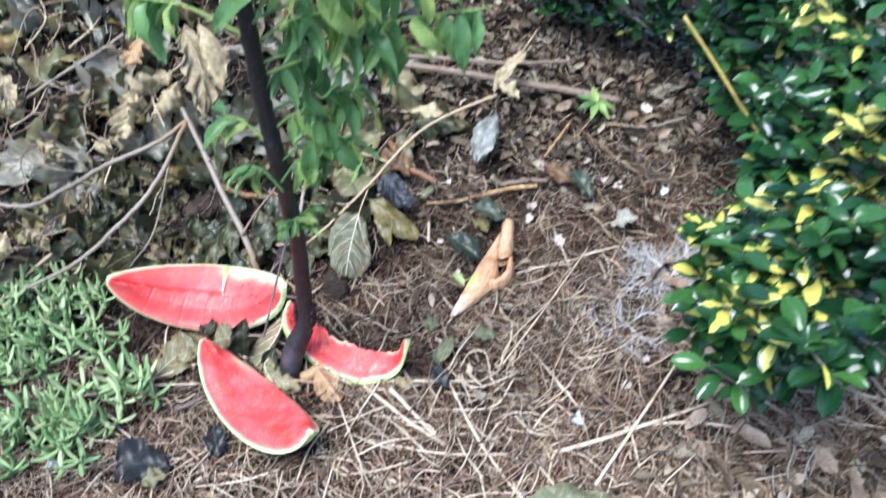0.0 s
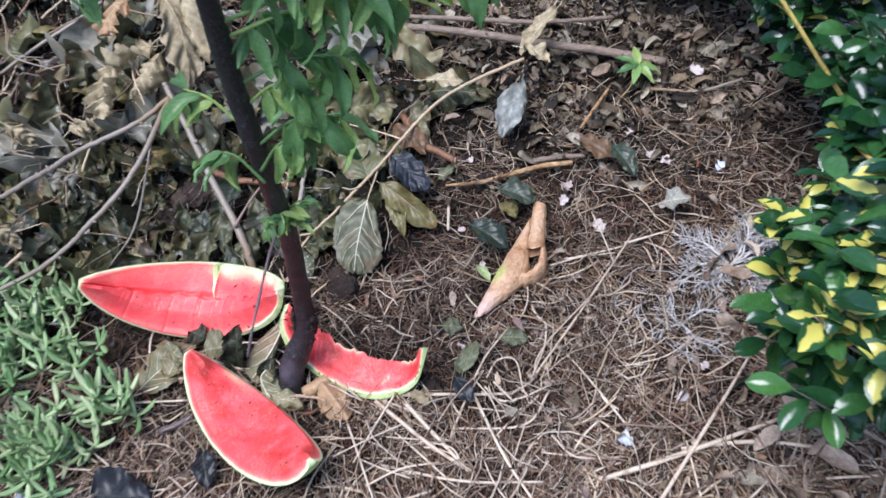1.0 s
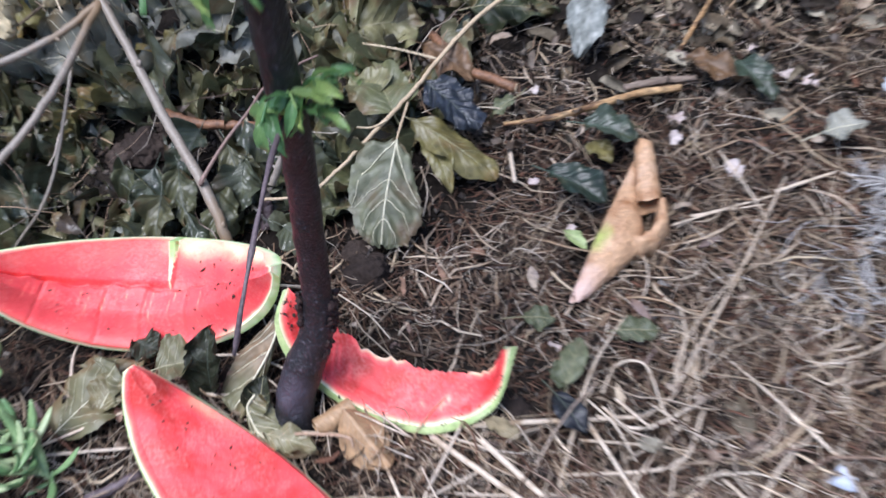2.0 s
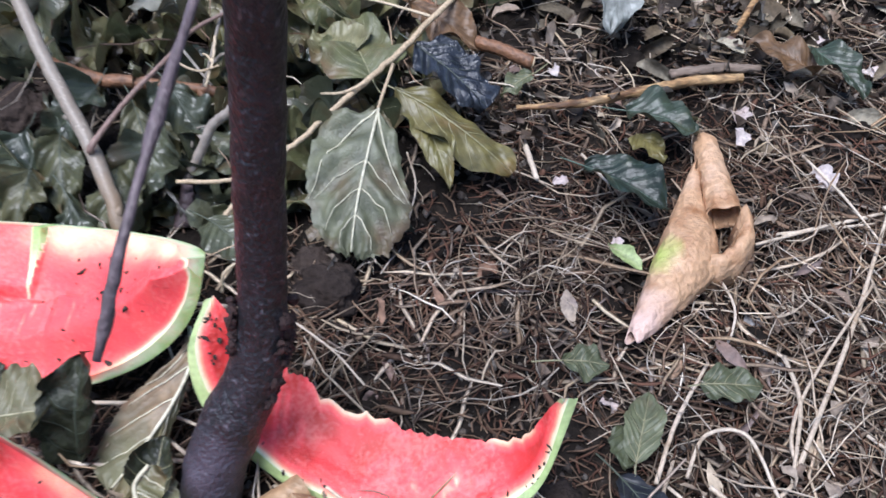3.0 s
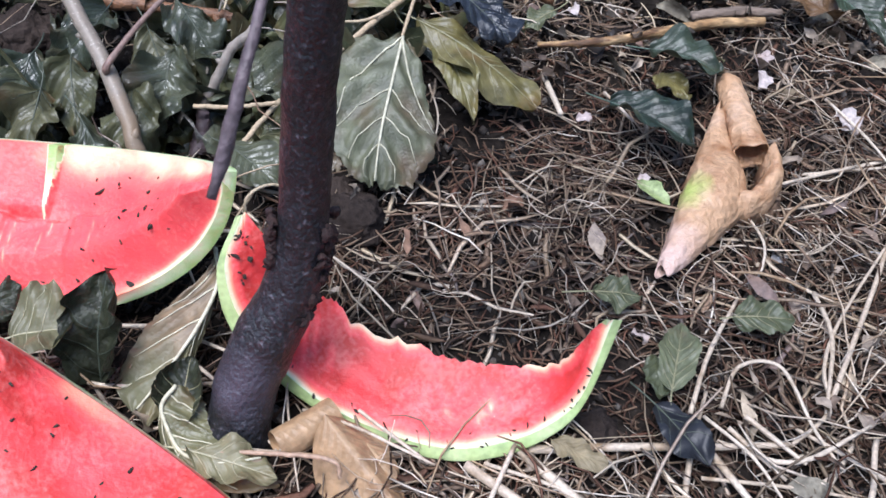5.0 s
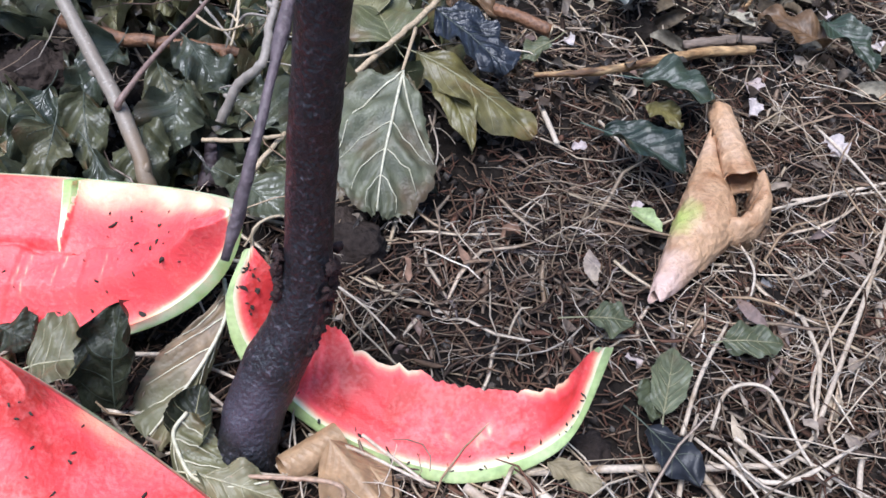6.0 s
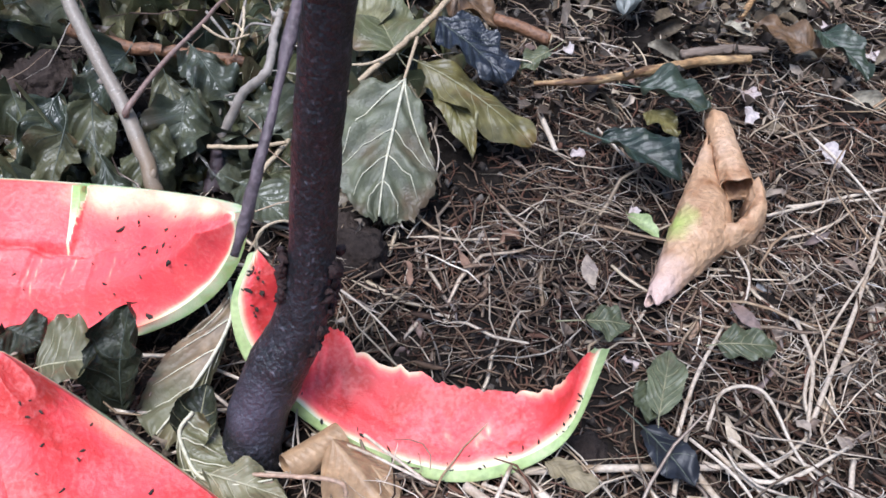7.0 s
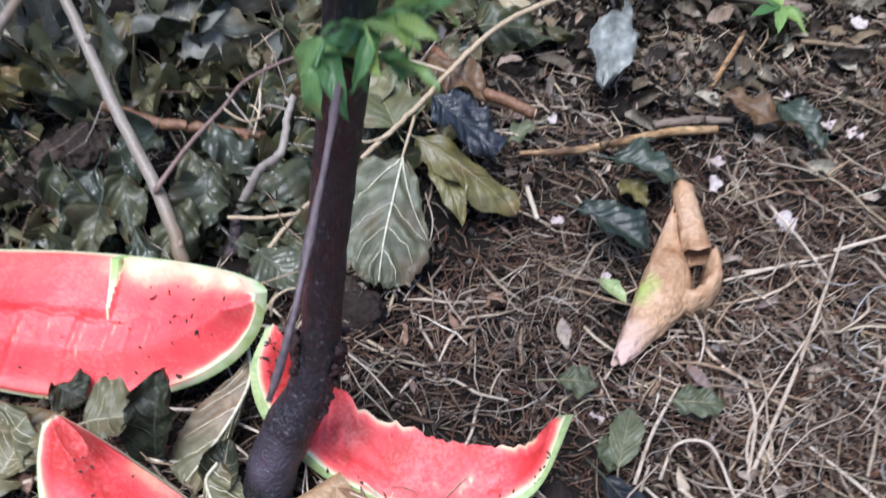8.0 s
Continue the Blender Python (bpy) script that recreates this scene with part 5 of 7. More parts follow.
# crisp leaves hanging on the cut branch
def crisp_leaf(a, b, w, mt, lean, rl, seed):
    single_leaf("crisp_leaf", a, b, w, mt, "crisp straw-coloured dry mulberry leaf, curled up", shape="oval", fold=-0.45, curl=1.1, roll=rl, wave=0.007, teeth=0.02, pleat=0.008, crumple=0.004, ragged=0.05, seed=seed, lift=0.0, lean=lean,
                group="dry leaves on the cut branch", vein=CRISP)


crisp_leaf((-0.284, 1.493, 0.280), (-0.215, 1.395, 0.190), 0.075, CRISP, -35, 1.0, 70)
crisp_leaf((-0.253, 1.505, 0.280), (-0.25, 1.41, 0.21), 0.065, CRISP, 20, -1.2, 71)
crisp_leaf((-0.323, 1.461, 0.200), (-0.402, 1.455, 0.165), 0.075, CRISP, 30, 1.8, 72)
crisp_leaf((-0.307, 1.443, 0.200), (-0.345, 1.397, 0.160), 0.07, CRISP, -20, -1.6, 73)
crisp_leaf((-0.379, 1.455, 0.190), (-0.425, 1.413, 0.140), 0.066, CRISP, 10, 1.8, 74)
crisp_leaf((-0.396, 1.417, 0.170), (-0.425, 1.38, 0.120), 0.05, CRISP, 0, 2.0, 75)
crisp_leaf((-0.426, 1.387, 0.120), (-0.479, 1.396, 0.100), 0.032, CRISP, 15, 1.2, 76)
crisp_leaf((-0.351, 1.515, 0.260), (-0.389, 1.468, 0.240), 0.05, BROWN, 0, 0.5, 77)
crisp_leaf((-0.590, 1.390, 0.140), (-0.567, 1.370, 0.100), 0.045, CRISP, 20, 1.4, 78)
crisp_leaf((-0.701, 1.581, 0.160), (-0.654, 1.500, 0.140), 0.05, CRISP, -30, 1.2, 79)
crisp_leaf((-0.591, 1.208, 0.100), (-0.575, 1.189, 0.060), 0.045, CRISP, 15, 1.6, 80)
crisp_leaf((-0.625, 1.119, 0.100), (-0.606, 1.161, 0.120), 0.045, CRISP, 0, 1.3, 81)


# ---- the heap of wilted leaves ----
heap_kinds = []
for k in range(12):
    at = leaf_shape(0.085 + 0.012 * (k % 4), 0.034 + 0.005 * (k % 3), "heart" if k % 3 else "oval", (0.1, 0.3, -0.2, 0.45)[k % 4], 0.5 + 0.12 * k % 1.1, (0.2, 1.0, 1.8)[k % 3], 0.012 + 0.005 * (k % 3),
                    0.35 * (k % 5 - 2), 0.08, 100 + k, 0.003, 0.0028 + 0.0008 * (k % 4), 0.05)
    heap_kinds.append((at, (WILT, WILTDARK, WILT, WILTDARK, WILTPALE, WILT, OLIVE, WILTDARK, WILT, WILTPALE, WILT, WILTDARK)[k]))
protos = []
for at, mt in heap_kinds:
    protos.append((leaf_mesh("wilted_leaf", at, mt, 26, 14), vein_mesh("vein", at, 0.09, 5, 0.0005, 0.02, VEIN if mt is WILTPALE else VEINDARK if mt is WILTDARK else VEINGREEN)))
for k in (3, 8):
    protos.append((leaf_mesh("wilted_leaf", heap_kinds[k][0], WILTGREY, 26, 14), protos[4][1]))
    heap_kinds.append((heap_kinds[k][0], WILTGREY))
    protos[-1] = (protos[-1][0], vein_mesh("vein", heap_kinds[k][0], 0.09, 5, 0.0005, 0.02, VEIN))
LAB = {WILTGREY: "grey-green half-dried leaf on the heap", WILT: "limp wilted olive green mulberry leaf in the heap", WILTDARK: "wet blackish green leaf in the heap", WILTPALE: "wilted leaf, grey-green underside up, in the heap", OLIVE: "wilted olive-brown leaf in the heap"}
g = np.random.default_rng(21)
made, singles, far_leaves = 0, 0, {}
while made < 430:
    x, y = (g.uniform(-0.62, 0.02), g.uniform(1.1, 1.42)) if made % 2 else (g.uniform(-1.0, 0.16), g.uniform(1.06, 2.15))
    if y < 1.12 + 0.1 * (x > -0.05) + 0.05 * g.random() and x > -0.4:
        continue
    if x > 0.02 and y < 1.3:
        continue
    # the cut branch and the clod stay free
    if abs(x - np.interp(y, (1.09, 1.168, 1.3, 1.365), (-0.183, -0.203, -0.262, -0.291))) < 0.035 and y < 1.37:
        continue
    if math.dist((x, y), (-0.276, 1.287, 0.030)[:2]) < 0.06 or math.dist((x, y), (-0.297, 1.261, 0.030)[:2]) < 0.04:
        continue
    k = int(g.integers(12))
    if y <= 1.32 and heap_kinds[k][1] is not WILTDARK and g.random() < 0.08:
        k = (1, 3, 7, 11)[int(g.integers(4))]
    if y > 1.32 and heap_kinds[k][1] is WILTDARK and g.random() < 0.6:
        k = (4, 9, 6, 0)[int(g.integers(4))]
    if y > 1.38 and g.random() < 0.36:
        k = 12 + int(g.integers(2))
    near = y < 1.4
    sc = g.uniform(0.45, 0.82) if near else g.uniform(0.9, 1.4)
    m = lay(x, y, float(ground_z(x, y)) + (g.uniform(0.002, 0.02) if near else g.uniform(0.008, 0.045)), g.uniform(0, 360), g.uniform(-22, 24), g.uniform(-28, 28), sc)
    made += 1
    if math.dist((x, y), (-0.285, 1.275)) < 0.085 or x < -0.93 + 0.05 * math.sin(14 * y) or y > 2.1 + 0.05 * math.sin(13 * x):
        continue
    if singles >= 262 or y > 1.62:
        far_leaves.setdefault(heap_kinds[k][1], []).append((heap_kinds[k][0], np.array(m)))
        continue
    singles += 1
    ob = new("wilted_leaf", protos[k][0])
    ob.matrix_basis = m
    tagged(ob, LAB[heap_kinds[k][1]], "leaf", "heap of wilted leaves")
    if y < 1.5:
        part("vein", protos[k][1], ob)
u, w = np.meshgrid(np.linspace(0, 1, 15), np.linspace(-1, 1, 9), indexing="ij")
cells = [(i * 9 + j, i * 9 + j + 1, (i + 1) * 9 + j + 1, (i + 1) * 9 + j) for i in range(14) for j in range(8)]
for mt, some in far_leaves.items():
    v, f = joined([(at(u, w).reshape(-1, 3) @ m[:3, :3].T + m[:3, 3], cells) for at, m in some])
    attr = {"across": np.tile(np.abs(w).ravel(), len(some)), "along": np.tile(u.ravel(), len(some))}
    tagged(new("wilted_leaves", mesh_of("wilted_leaves", v, f, mt, attr=attr)), LAB[mt].replace(" leaf", " leaves", 1), "leaves", kind="stuff")

# crumbled leaf bits and soil between them, browner ones on the open ground behind
HUMUS = mat("humus", [(0.01, 0.015, 0.013), (0.035, 0.045, 0.03), (0.1, 0.1, 0.058), (0.022, 0.026, 0.024), (0.075, 0.05, 0.03), (0.2, 0.165, 0.1)], 0.3, 40, 250, 0.4, "island", 0.3)
DARKBITS = mat("dark_leaf_bits", [(0.01, 0.008, 0.007), (0.04, 0.028, 0.02), (0.1, 0.07, 0.048), (0.026, 0.024, 0.018), (0.2, 0.15, 0.11)], 0.5, 40, 250, 0.4, "island", 0.3)


def leaf_bits(count, xs, ys, material, label, size=1.0):
    vs, fs, n = [], [], 0
    for k in range(count):
        x, y = g.uniform(*xs), g.uniform(*ys)
        if x > -0.45 and y < 1.11 or x > 0.02 and y < 1.2:
            continue
        at = leaf_shape(size * g.uniform(0.012, 0.05), size * g.uniform(0.004, 0.014), ("oval", "heart", "lance")[k % 3], g.uniform(-0.4, 0.7), g.uniform(0.3, 2.4), g.uniform(0, 2.4), 0.005, g.uniform(-1, 1), 0.1, k, 0.0, 0.0012, 0.25)
        u, w = np.meshgrid(np.linspace(0, 1, 5), np.linspace(-1, 1, 4), indexing="ij")
        m = np.array(lay(x, y, float(ground_z(x, y)) + g.uniform(0.0, 0.03), g.uniform(0, 360), g.uniform(-40, 40), g.uniform(-40, 40)))
        vs.append(at(u, w).reshape(-1, 3) @ m[:3, :3].T + m[:3, 3])
        fs += [(n + i * 4 + j, n + i * 4 + j + 1, n + (i + 1) * 4 + j + 1, n + (i + 1) * 4 + j) for i in range(4) for j in range(3)]
        n += 20
    tagged(new("crumbled_leaves", mesh_of("crumbled_leaves", np.vstack(vs), fs, material)), label, "leaf litter", kind="stuff")


leaf_bits(1500, (-1.0, 0.12), (0.98, 2.1), HUMUS, "dark rotting leaf fragments in the heap")
leaf_bits(900, (0.05, 0.65), (1.2, 2.0), DARKBITS, "dark brown leaf fragments on the soil", 0.55)


# ---- twigs and sticks ----
def twig(name, pts, r, material, label, category="twig", sides=8, seed=0, rough=0.07, group="", knots=0, side_twigs=()):
    p = np.array(pts, float)
    o = p[0].copy()
    n = max(8, 9 * (len(p) - 1))
    line = rail(p - o, n)
    gg = np.random.default_rng(seed)
    line[1:-1] += gg.normal(0, r[0] * (0.06 if rough < 0.06 else 0.12), (n - 2, 3))
    v, f = tube(line, r, sides, rough * 0.6, seed)
    ob = new(name, mesh_of(name, v, f, material))
    ob.matrix_basis = Matrix.Translation(o)
    for k in range(knots):
        c = line[int(gg.integers(2, n - 2))]
        w = gg.normal(0, 1, 3)
        w /= np.linalg.norm(w)
        v, f = tube([c, c + w * r[0] * 1.2, c + w * r[0] * 1.9], [r[0] * 0.7, r[0] * 0.5, r[0] * 0.15], 6, 0.1, k)
        part("bud", mesh_of("bud", v, f, material), ob)
    for k, (sp, sr, *own) in enumerate(side_twigs):
        v, f = tube(rail(np.array(sp, float) - o, 8 * (len(sp) - 1)), sr, 6, rough, seed + k)
        part("side_twig", mesh_of("side_twig", v, f, own[0] if own else material), ob, "side twig of another brown" if own else "")
    return tagged(ob, label, category, group)


JOIN = (-0.291, 1.365, 0.175)
twig("cut_branch", [(-0.183, 1.095, 0.0), (-0.187, 1.122, 0.037), (-0.203, 1.168, 0.068), (-0.235, 1.235, 0.105), (-0.262, 1.3, 0.14), JOIN, (-0.3, 1.385, 0.185)],
     [0.0062, 0.006, 0.0055, 0.005, 0.0045], TWIG, "smooth grey cut branch leaning over the heap", "branch", 10, 1, 0.04, "", 6,
     [([(-0.203, 1.166, 0.066), (-0.199, 1.162, 0.078), (-0.174, 1.198, 0.090), (-0.145, 1.233, 0.100), (-0.126, 1.270, 0.100), (-0.091, 1.298, 0.100), (-0.066, 1.310, 0.100)], [0.0034, 0.0024, 0.0019, 0.0017, 0.0015, 0.0012], REDTWIG),
      ([(-0.145, 1.233, 0.100), (-0.134, 1.226, 0.094), (-0.123, 1.225, 0.090), (-0.109, 1.231, 0.090)], [0.0012, 0.001, 0.0008], PALETWIG),
      ([(-0.143, 1.268, 0.090), (-0.125, 1.238, 0.080), (-0.118, 1.233, 0.070)], [0.0014, 0.001]),
      ([(-0.106, 1.295, 0.100), (-0.117, 1.266, 0.080), (-0.127, 1.247, 0.060)], [0.0015, 0.001])])
twig("twig", [JOIN, (-0.344, 1.232, 0.150), (-0.421, 1.170, 0.110), (-0.502, 1.133, 0.070), (-0.595, 1.110, 0.045), (-0.657, 1.093, 0.030)], [0.0045, 0.004, 0.0038, 0.003], TWIG, "grey-brown bare twig over the heap", seed=2, knots=4,
     side_twigs=[([(-0.319, 1.307, 0.160), (-0.361, 1.188, 0.080), (-0.417, 1.148, 0.030)], [0.002, 0.0014])])
twig("twig", [JOIN, (-0.351, 1.326, 0.160), (-0.436, 1.288, 0.155), (-0.497, 1.221, 0.170), (-0.551, 1.181, 0.180), (-0.637, 1.194, 0.200)], [0.0045, 0.0042, 0.004, 0.0035], TWIG, "grey-brown bare twig over the heap", seed=3, knots=4)
twig("twig", [(-0.689, 1.527, 0.100), (-0.604, 1.590, 0.120), (-0.515, 1.637, 0.140), (-0.455, 1.663, 0.160)], [0.003, 0.0035, 0.0035], TWIG, "thin brown twig among wilted leaves", seed=4, knots=2)
twig("twig", [(-0.641, 1.110, 0.020), (-0.604, 1.139, 0.040), (-0.552, 1.173, 0.060)], [0.0025, 0.003], PALETWIG, "short pale twig by the ground cover", seed=5)
twig("twig", [(0.292, 1.442, 0.090), (0.198, 1.407, 0.085), (0.131, 1.369, 0.080), (0.069, 1.302, 0.075), (0.031, 1.256, 0.070), (-0.010, 1.208, 0.070), (-0.047, 1.176, 0.060), (-0.083, 1.150, 0.050)], [0.003, 0.0028, 0.0025, 0.002], PALETWIG,
     "long pale brown twig arching over leaves", seed=6, knots=3,
     side_twigs=[([(0.026, 1.236, 0.075), (0.013, 1.197, 0.075), (0.007, 1.183, 0.070)], [0.0016, 0.0012]), ([(0.001, 1.207, 0.080), (-0.017, 1.210, 0.070), (-0.034, 1.225, 0.060)], [0.0014, 0.001]),
                 ([(0.069, 1.302, 0.075), (0.025, 1.325, 0.080), (-0.016, 1.346, 0.080)], [0.0015, 0.001])])
twig("twig", [(-0.146, 1.176, 0.020), (-0.134, 1.178, 0.040), (-0.116, 1.182, 0.070), (-0.097, 1.180, 0.090), (-0.089, 1.216, 0.100), (-0.082, 1.231, 0.110)], [0.0042, 0.004, 0.0036, 0.003], GREYTWIG, "crooked grey twig behind the trunk", seed=7, knots=3,
     side_twigs=[([(-0.140, 1.209, 0.030), (-0.136, 1.218, 0.040), (-0.119, 1.196, 0.060)], [0.0012, 0.0008]), ([(-0.115, 1.251, 0.080), (-0.106, 1.246, 0.090), (-0.088, 1.224, 0.100)], [0.0014, 0.0008])])
twig("twig", [(-0.113, 1.272, 0.090), (-0.113, 1.252, 0.092), (-0.115, 1.232, 0.090), (-0.121, 1.218, 0.080)], [0.0013, 0.0011, 0.0009], PALETWIG, "forked pale bare stem over the heap", seed=22,
     side_twigs=[([(-0.115, 1.236, 0.090), (-0.118, 1.242, 0.092), (-0.122, 1.248, 0.090)], [0.0011, 0.0008])])
twig("twig", [(-0.150, 1.149, 0.000), (-0.146, 1.162, 0.012), (-0.143, 1.170, 0.025)], [0.0075, 0.0062, 0.0045], DEADTWIG, "broken brown twig stub", seed=8, rough=0.05)
twig("twig", [(-0.262, 1.31, 0.055), (-0.22, 1.278, 0.057), (-0.165, 1.262, 0.056), (-0.112, 1.252, 0.05)], [0.006, 0.0055, 0.0045], REDSTICK, "brown stick lying in the heap", seed=9, knots=2)
twig("twig", [(-0.148, 1.157, 0.040), (-0.118, 1.153, 0.040), (-0.088, 1.155, 0.040)], [0.0018, 0.0016], PALETWIG, "thin pale twig among wilted leaves", seed=10)
twig("twig", [(-0.121, 1.124, 0.020), (-0.104, 1.142, 0.030), (-0.086, 1.164, 0.035)], [0.0022, 0.0018], PALETWIG, "pale green stem behind the trunk", seed=11)
twig("twig", [(-0.115, 1.049, 0.030), (-0.112, 1.057, 0.040), (-0.100, 1.067, 0.040), (-0.081, 1.075, 0.030)], [0.0012, 0.001], PALETWIG, "curved pale leaf stalk", seed=12)
twig("stick", [(0.132, 1.237, 0.020), (0.184, 1.233, 0.022), (0.240, 1.242, 0.022), (0.298, 1.253, 0.021), (0.345, 1.252, 0.020)], [0.0024, 0.0036, 0.0043, 0.0046, 0.0042], STICK, "tan dry stick with a split end", "stick", 12, 13, 0.12, knots=2,
     side_twigs=[([(0.281, 1.266, 0.021), (0.326, 1.267, 0.022), (0.367, 1.264, 0.021)], [0.004, 0.0055, 0.003], DEADWOOD)])
twig("stick", [(0.070, 1.395, 0.040), (0.103, 1.314, 0.045), (0.129, 1.289, 0.045), (0.152, 1.269, 0.043)], [0.006, 0.006, 0.0062], REDSTICK, "reddish brown cut stick", "stick", seed=14, rough=0.03)
CUT = (0.152, 1.269, 0.043)
v, f = tube([(0, 0, 0), (0.0011, -0.0004, -0.0002)], [0.0058, 0.0054], 12)
o = part("cut_end", mesh_of("cut_end", v, f, PALETWIG), bpy.data.objects["stick.001"], "pale cut end")
o.matrix_basis = Matrix.Translation(Vector(CUT) - bpy.data.objects["stick.001"].matrix_basis.translation)
twig("stick", [(0.358, 1.318, 0.008), (0.402, 1.368, 0.020), (0.44, 1.413, 0.030)], [0.003, 0.0036, 0.0022], STICK, "short tan stick on the litter", "stick", 8, 15, 0.03)
twig("branch", [(0.045, 1.634, 0.050), (0.191, 1.584, 0.050), (0.321, 1.534, 0.045), (0.440, 1.504, 0.030), (0.549, 1.465, 0.020)], [0.0065, 0.007, 0.0076, 0.008, 0.0078], DEADWOOD, "thick grey-brown dead branch on the ground", "branch", 12, 16, 0.04, knots=3)
twig("branch", [(0.047, 1.648, 0.060), (0.216, 1.602, 0.060), (0.337, 1.570, 0.060), (0.473, 1.568, 0.050)], [0.0045, 0.0045, 0.004], DEADWOOD, "thin grey dead branch behind the thick one", "branch", 10, 17, 0.05)
twig("twig", [(0.508, 1.401, 0.020), (0.590, 1.381, 0.020), (0.664, 1.387, 0.030)], [0.003, 0.0025], TWIG, "thin grey twig under the bush", seed=18)
twig("twig", [(0.289, 1.463, 0.080), (0.391, 1.578, 0.130)], [0.0016, 0.0014], PALETWIG, "thin pale twig beside the dead branch", seed=19)
twig("leaf_stalk", [(-0.133, 0.882, 0.020), (-0.104, 0.875, 0.023), (-0.074, 0.864, 0.028), (-0.070, 0.857, 0.020)], [0.0013, 0.0014, 0.0012], LEAFSTALK, "tan dry leaf stalk by the trunk's foot", "leaf stalk", seed=23)
twig("stick", [(-0.311, 0.853, 0.008), (-0.263, 0.870, 0.012)], [0.005, 0.004], DEADTWIG, "short dark stick by the melon", "stick", seed=20)
twig("straw_stub", [(0.134, 1.218, 0.004), (0.128, 1.144, 0.020)], [0.0024, 0.0026, 0.0022], STALK, "broken pale straw stub standing up", "straw", 6, 21, 0.02)
for k, pts in enumerate(([(-0.043, 1.175, 0.050), (-0.025, 1.139, 0.030), (-0.007, 1.080, 0.010)], [(-0.029, 1.178, 0.055), (-0.013, 1.131, 0.030), (-0.001, 1.097, 0.010)], [(-0.073, 1.022, 0.030), (-0.045, 0.997, 0.020), (-0.027, 0.966, 0.020)],
                         [(0.029, 1.179, 0.030), (0.032, 1.151, 0.020), (0.023, 1.123, 0.010)])):
    twig("straw_stalk", pts, [0.0008, 0.0007], STALK, "thin pale stem across the leaves", "straw", 5, 40 + k, 0.05, "thin stems")
g = np.random.default_rng(90)
for k in range(50):
    x, y = (g.uniform(-0.95, -0.3), g.uniform(1.3, 1.9)) if k < 26 else (g.uniform(-0.85, -0.45), g.uniform(1.2, 1.6))
    z = float(ground_z(x, y)) + g.uniform(0.035, 0.09)
    a = g.uniform(0, 6.28)
    s = g.uniform(0.04, 0.12) * (0.7 if k > 25 else 1.0)
    fork = (x + s * math.cos(a), y + s * math.sin(a), z + 0.012)
    away = [(fork[0] + q * s * math.cos(a + b), fork[1] + q * s * math.sin(a + b), fork[2] + q * g.uniform(-0.01, 0.03)) for q, b in ((0.35, 0.9), (0.7, 1.1), (0.3, -0.8), (0.55, -1.2))]
    twig("twig", [(x, y, z), fork, (x + 2 * s * math.cos(a + 0.4), y + 2 * s * math.sin(a + 0.4), z + g.uniform(-0.03, 0.03))],
         [0.002, 0.0016, 0.0009], (PALETWIG, TWIG, BROWNTWIG, TWIG)[k % 4], "thin bare twig in the heap", seed=60 + k, group="twigs in the heap",
         side_twigs=[([fork, away[0], away[1]], [0.0012, 0.0007]), ([fork, away[2], away[3]], [0.0011, 0.0006])])

# ---- straw ----
def stalk(r, *pts):
    ob = twig("straw_stalk", pts, [r, r * 0.95, r * 0.7], STALK, "long pale dry straw stalk on the ground", "straw", 7, 200 + int(1e5 * r) + len(pts), 0.04, "long straw stalks")
    return ob


stalk(0.0026, (0.037, 0.866, 0.008), (0.087, 0.860, 0.010), (0.138, 0.854, 0.008), (0.191, 0.849, 0.006))
stalk(0.0014, (0.191, 0.849, 0.006), (0.224, 0.868, 0.006), (0.233, 0.896, 0.010), (0.263, 0.932, 0.012), (0.342, 1.002, 0.016))
stalk(0.0036, (0.285, 0.708, 0.008), (0.400, 0.729, 0.012), (0.541, 0.762, 0.014))
stalk(0.0028, (0.337, 0.646, 0.012), (0.423, 0.741, 0.016), (0.526, 0.859, 0.012))
stalk(0.0018, (0.230, 0.876, 0.008), (0.318, 0.978, 0.012), (0.414, 1.099, 0.010))
stalk(0.0032, (0.030, 0.868, 0.010), (0.119, 0.742, 0.008))
stalk(0.003, (-0.001, 0.860, 0.012), (0.072, 0.783, 0.012), (0.123, 0.741, 0.008))
stalk(0.0022, (0.139, 0.850, 0.010), (0.174, 0.742, 0.014), (0.225, 0.642, 0.008))
stalk(0.0018, (-0.046, 0.847, 0.008), (-0.007, 0.709, 0.012))
stalk(0.002, (0.003, 0.764, 0.008), (0.110, 0.728, 0.010), (0.216, 0.714, 0.010))
stalk(0.003, (0.403, 0.739, 0.006), (0.501, 0.735, 0.010), (0.602, 0.711, 0.008))
stalk(0.002, (0.399, 1.085, 0.006), (0.469, 1.097, 0.008))
stalk(0.0018, (0.305, 1.067, 0.006), (0.393, 1.078, 0.008))
stalk(0.0018, (-0.486, 0.897, 0.010), (-0.378, 0.904, 0.012), (-0.271, 0.899, 0.008))
stalk(0.0018, (0.243, 0.845, 0.006), (0.202, 0.798, 0.010), (0.108, 0.805, 0.008))
stalk(0.0016, (0.140, 0.879, 0.004), (0.164, 0.915, 0.010), (0.202, 0.958, 0.008))
stalk(0.0013, (0.159, 0.879, 0.006), (0.178, 0.902, 0.012), (0.203, 0.897, 0.014), (0.208, 0.855, 0.008), (0.214, 0.828, 0.006))
stalk(0.0016, (0.155, 0.862, 0.012), (0.178, 0.828, 0.006))
stalk(0.0012, (0.301, 1.070, 0.006), (0.381, 1.068, 0.008))
stalk(0.0013, (0.176, 1.180, 0.010), (0.185, 1.134, 0.016))
stalk(0.0012, (-0.056, 0.898, 0.020), (-0.021, 0.865, 0.010))
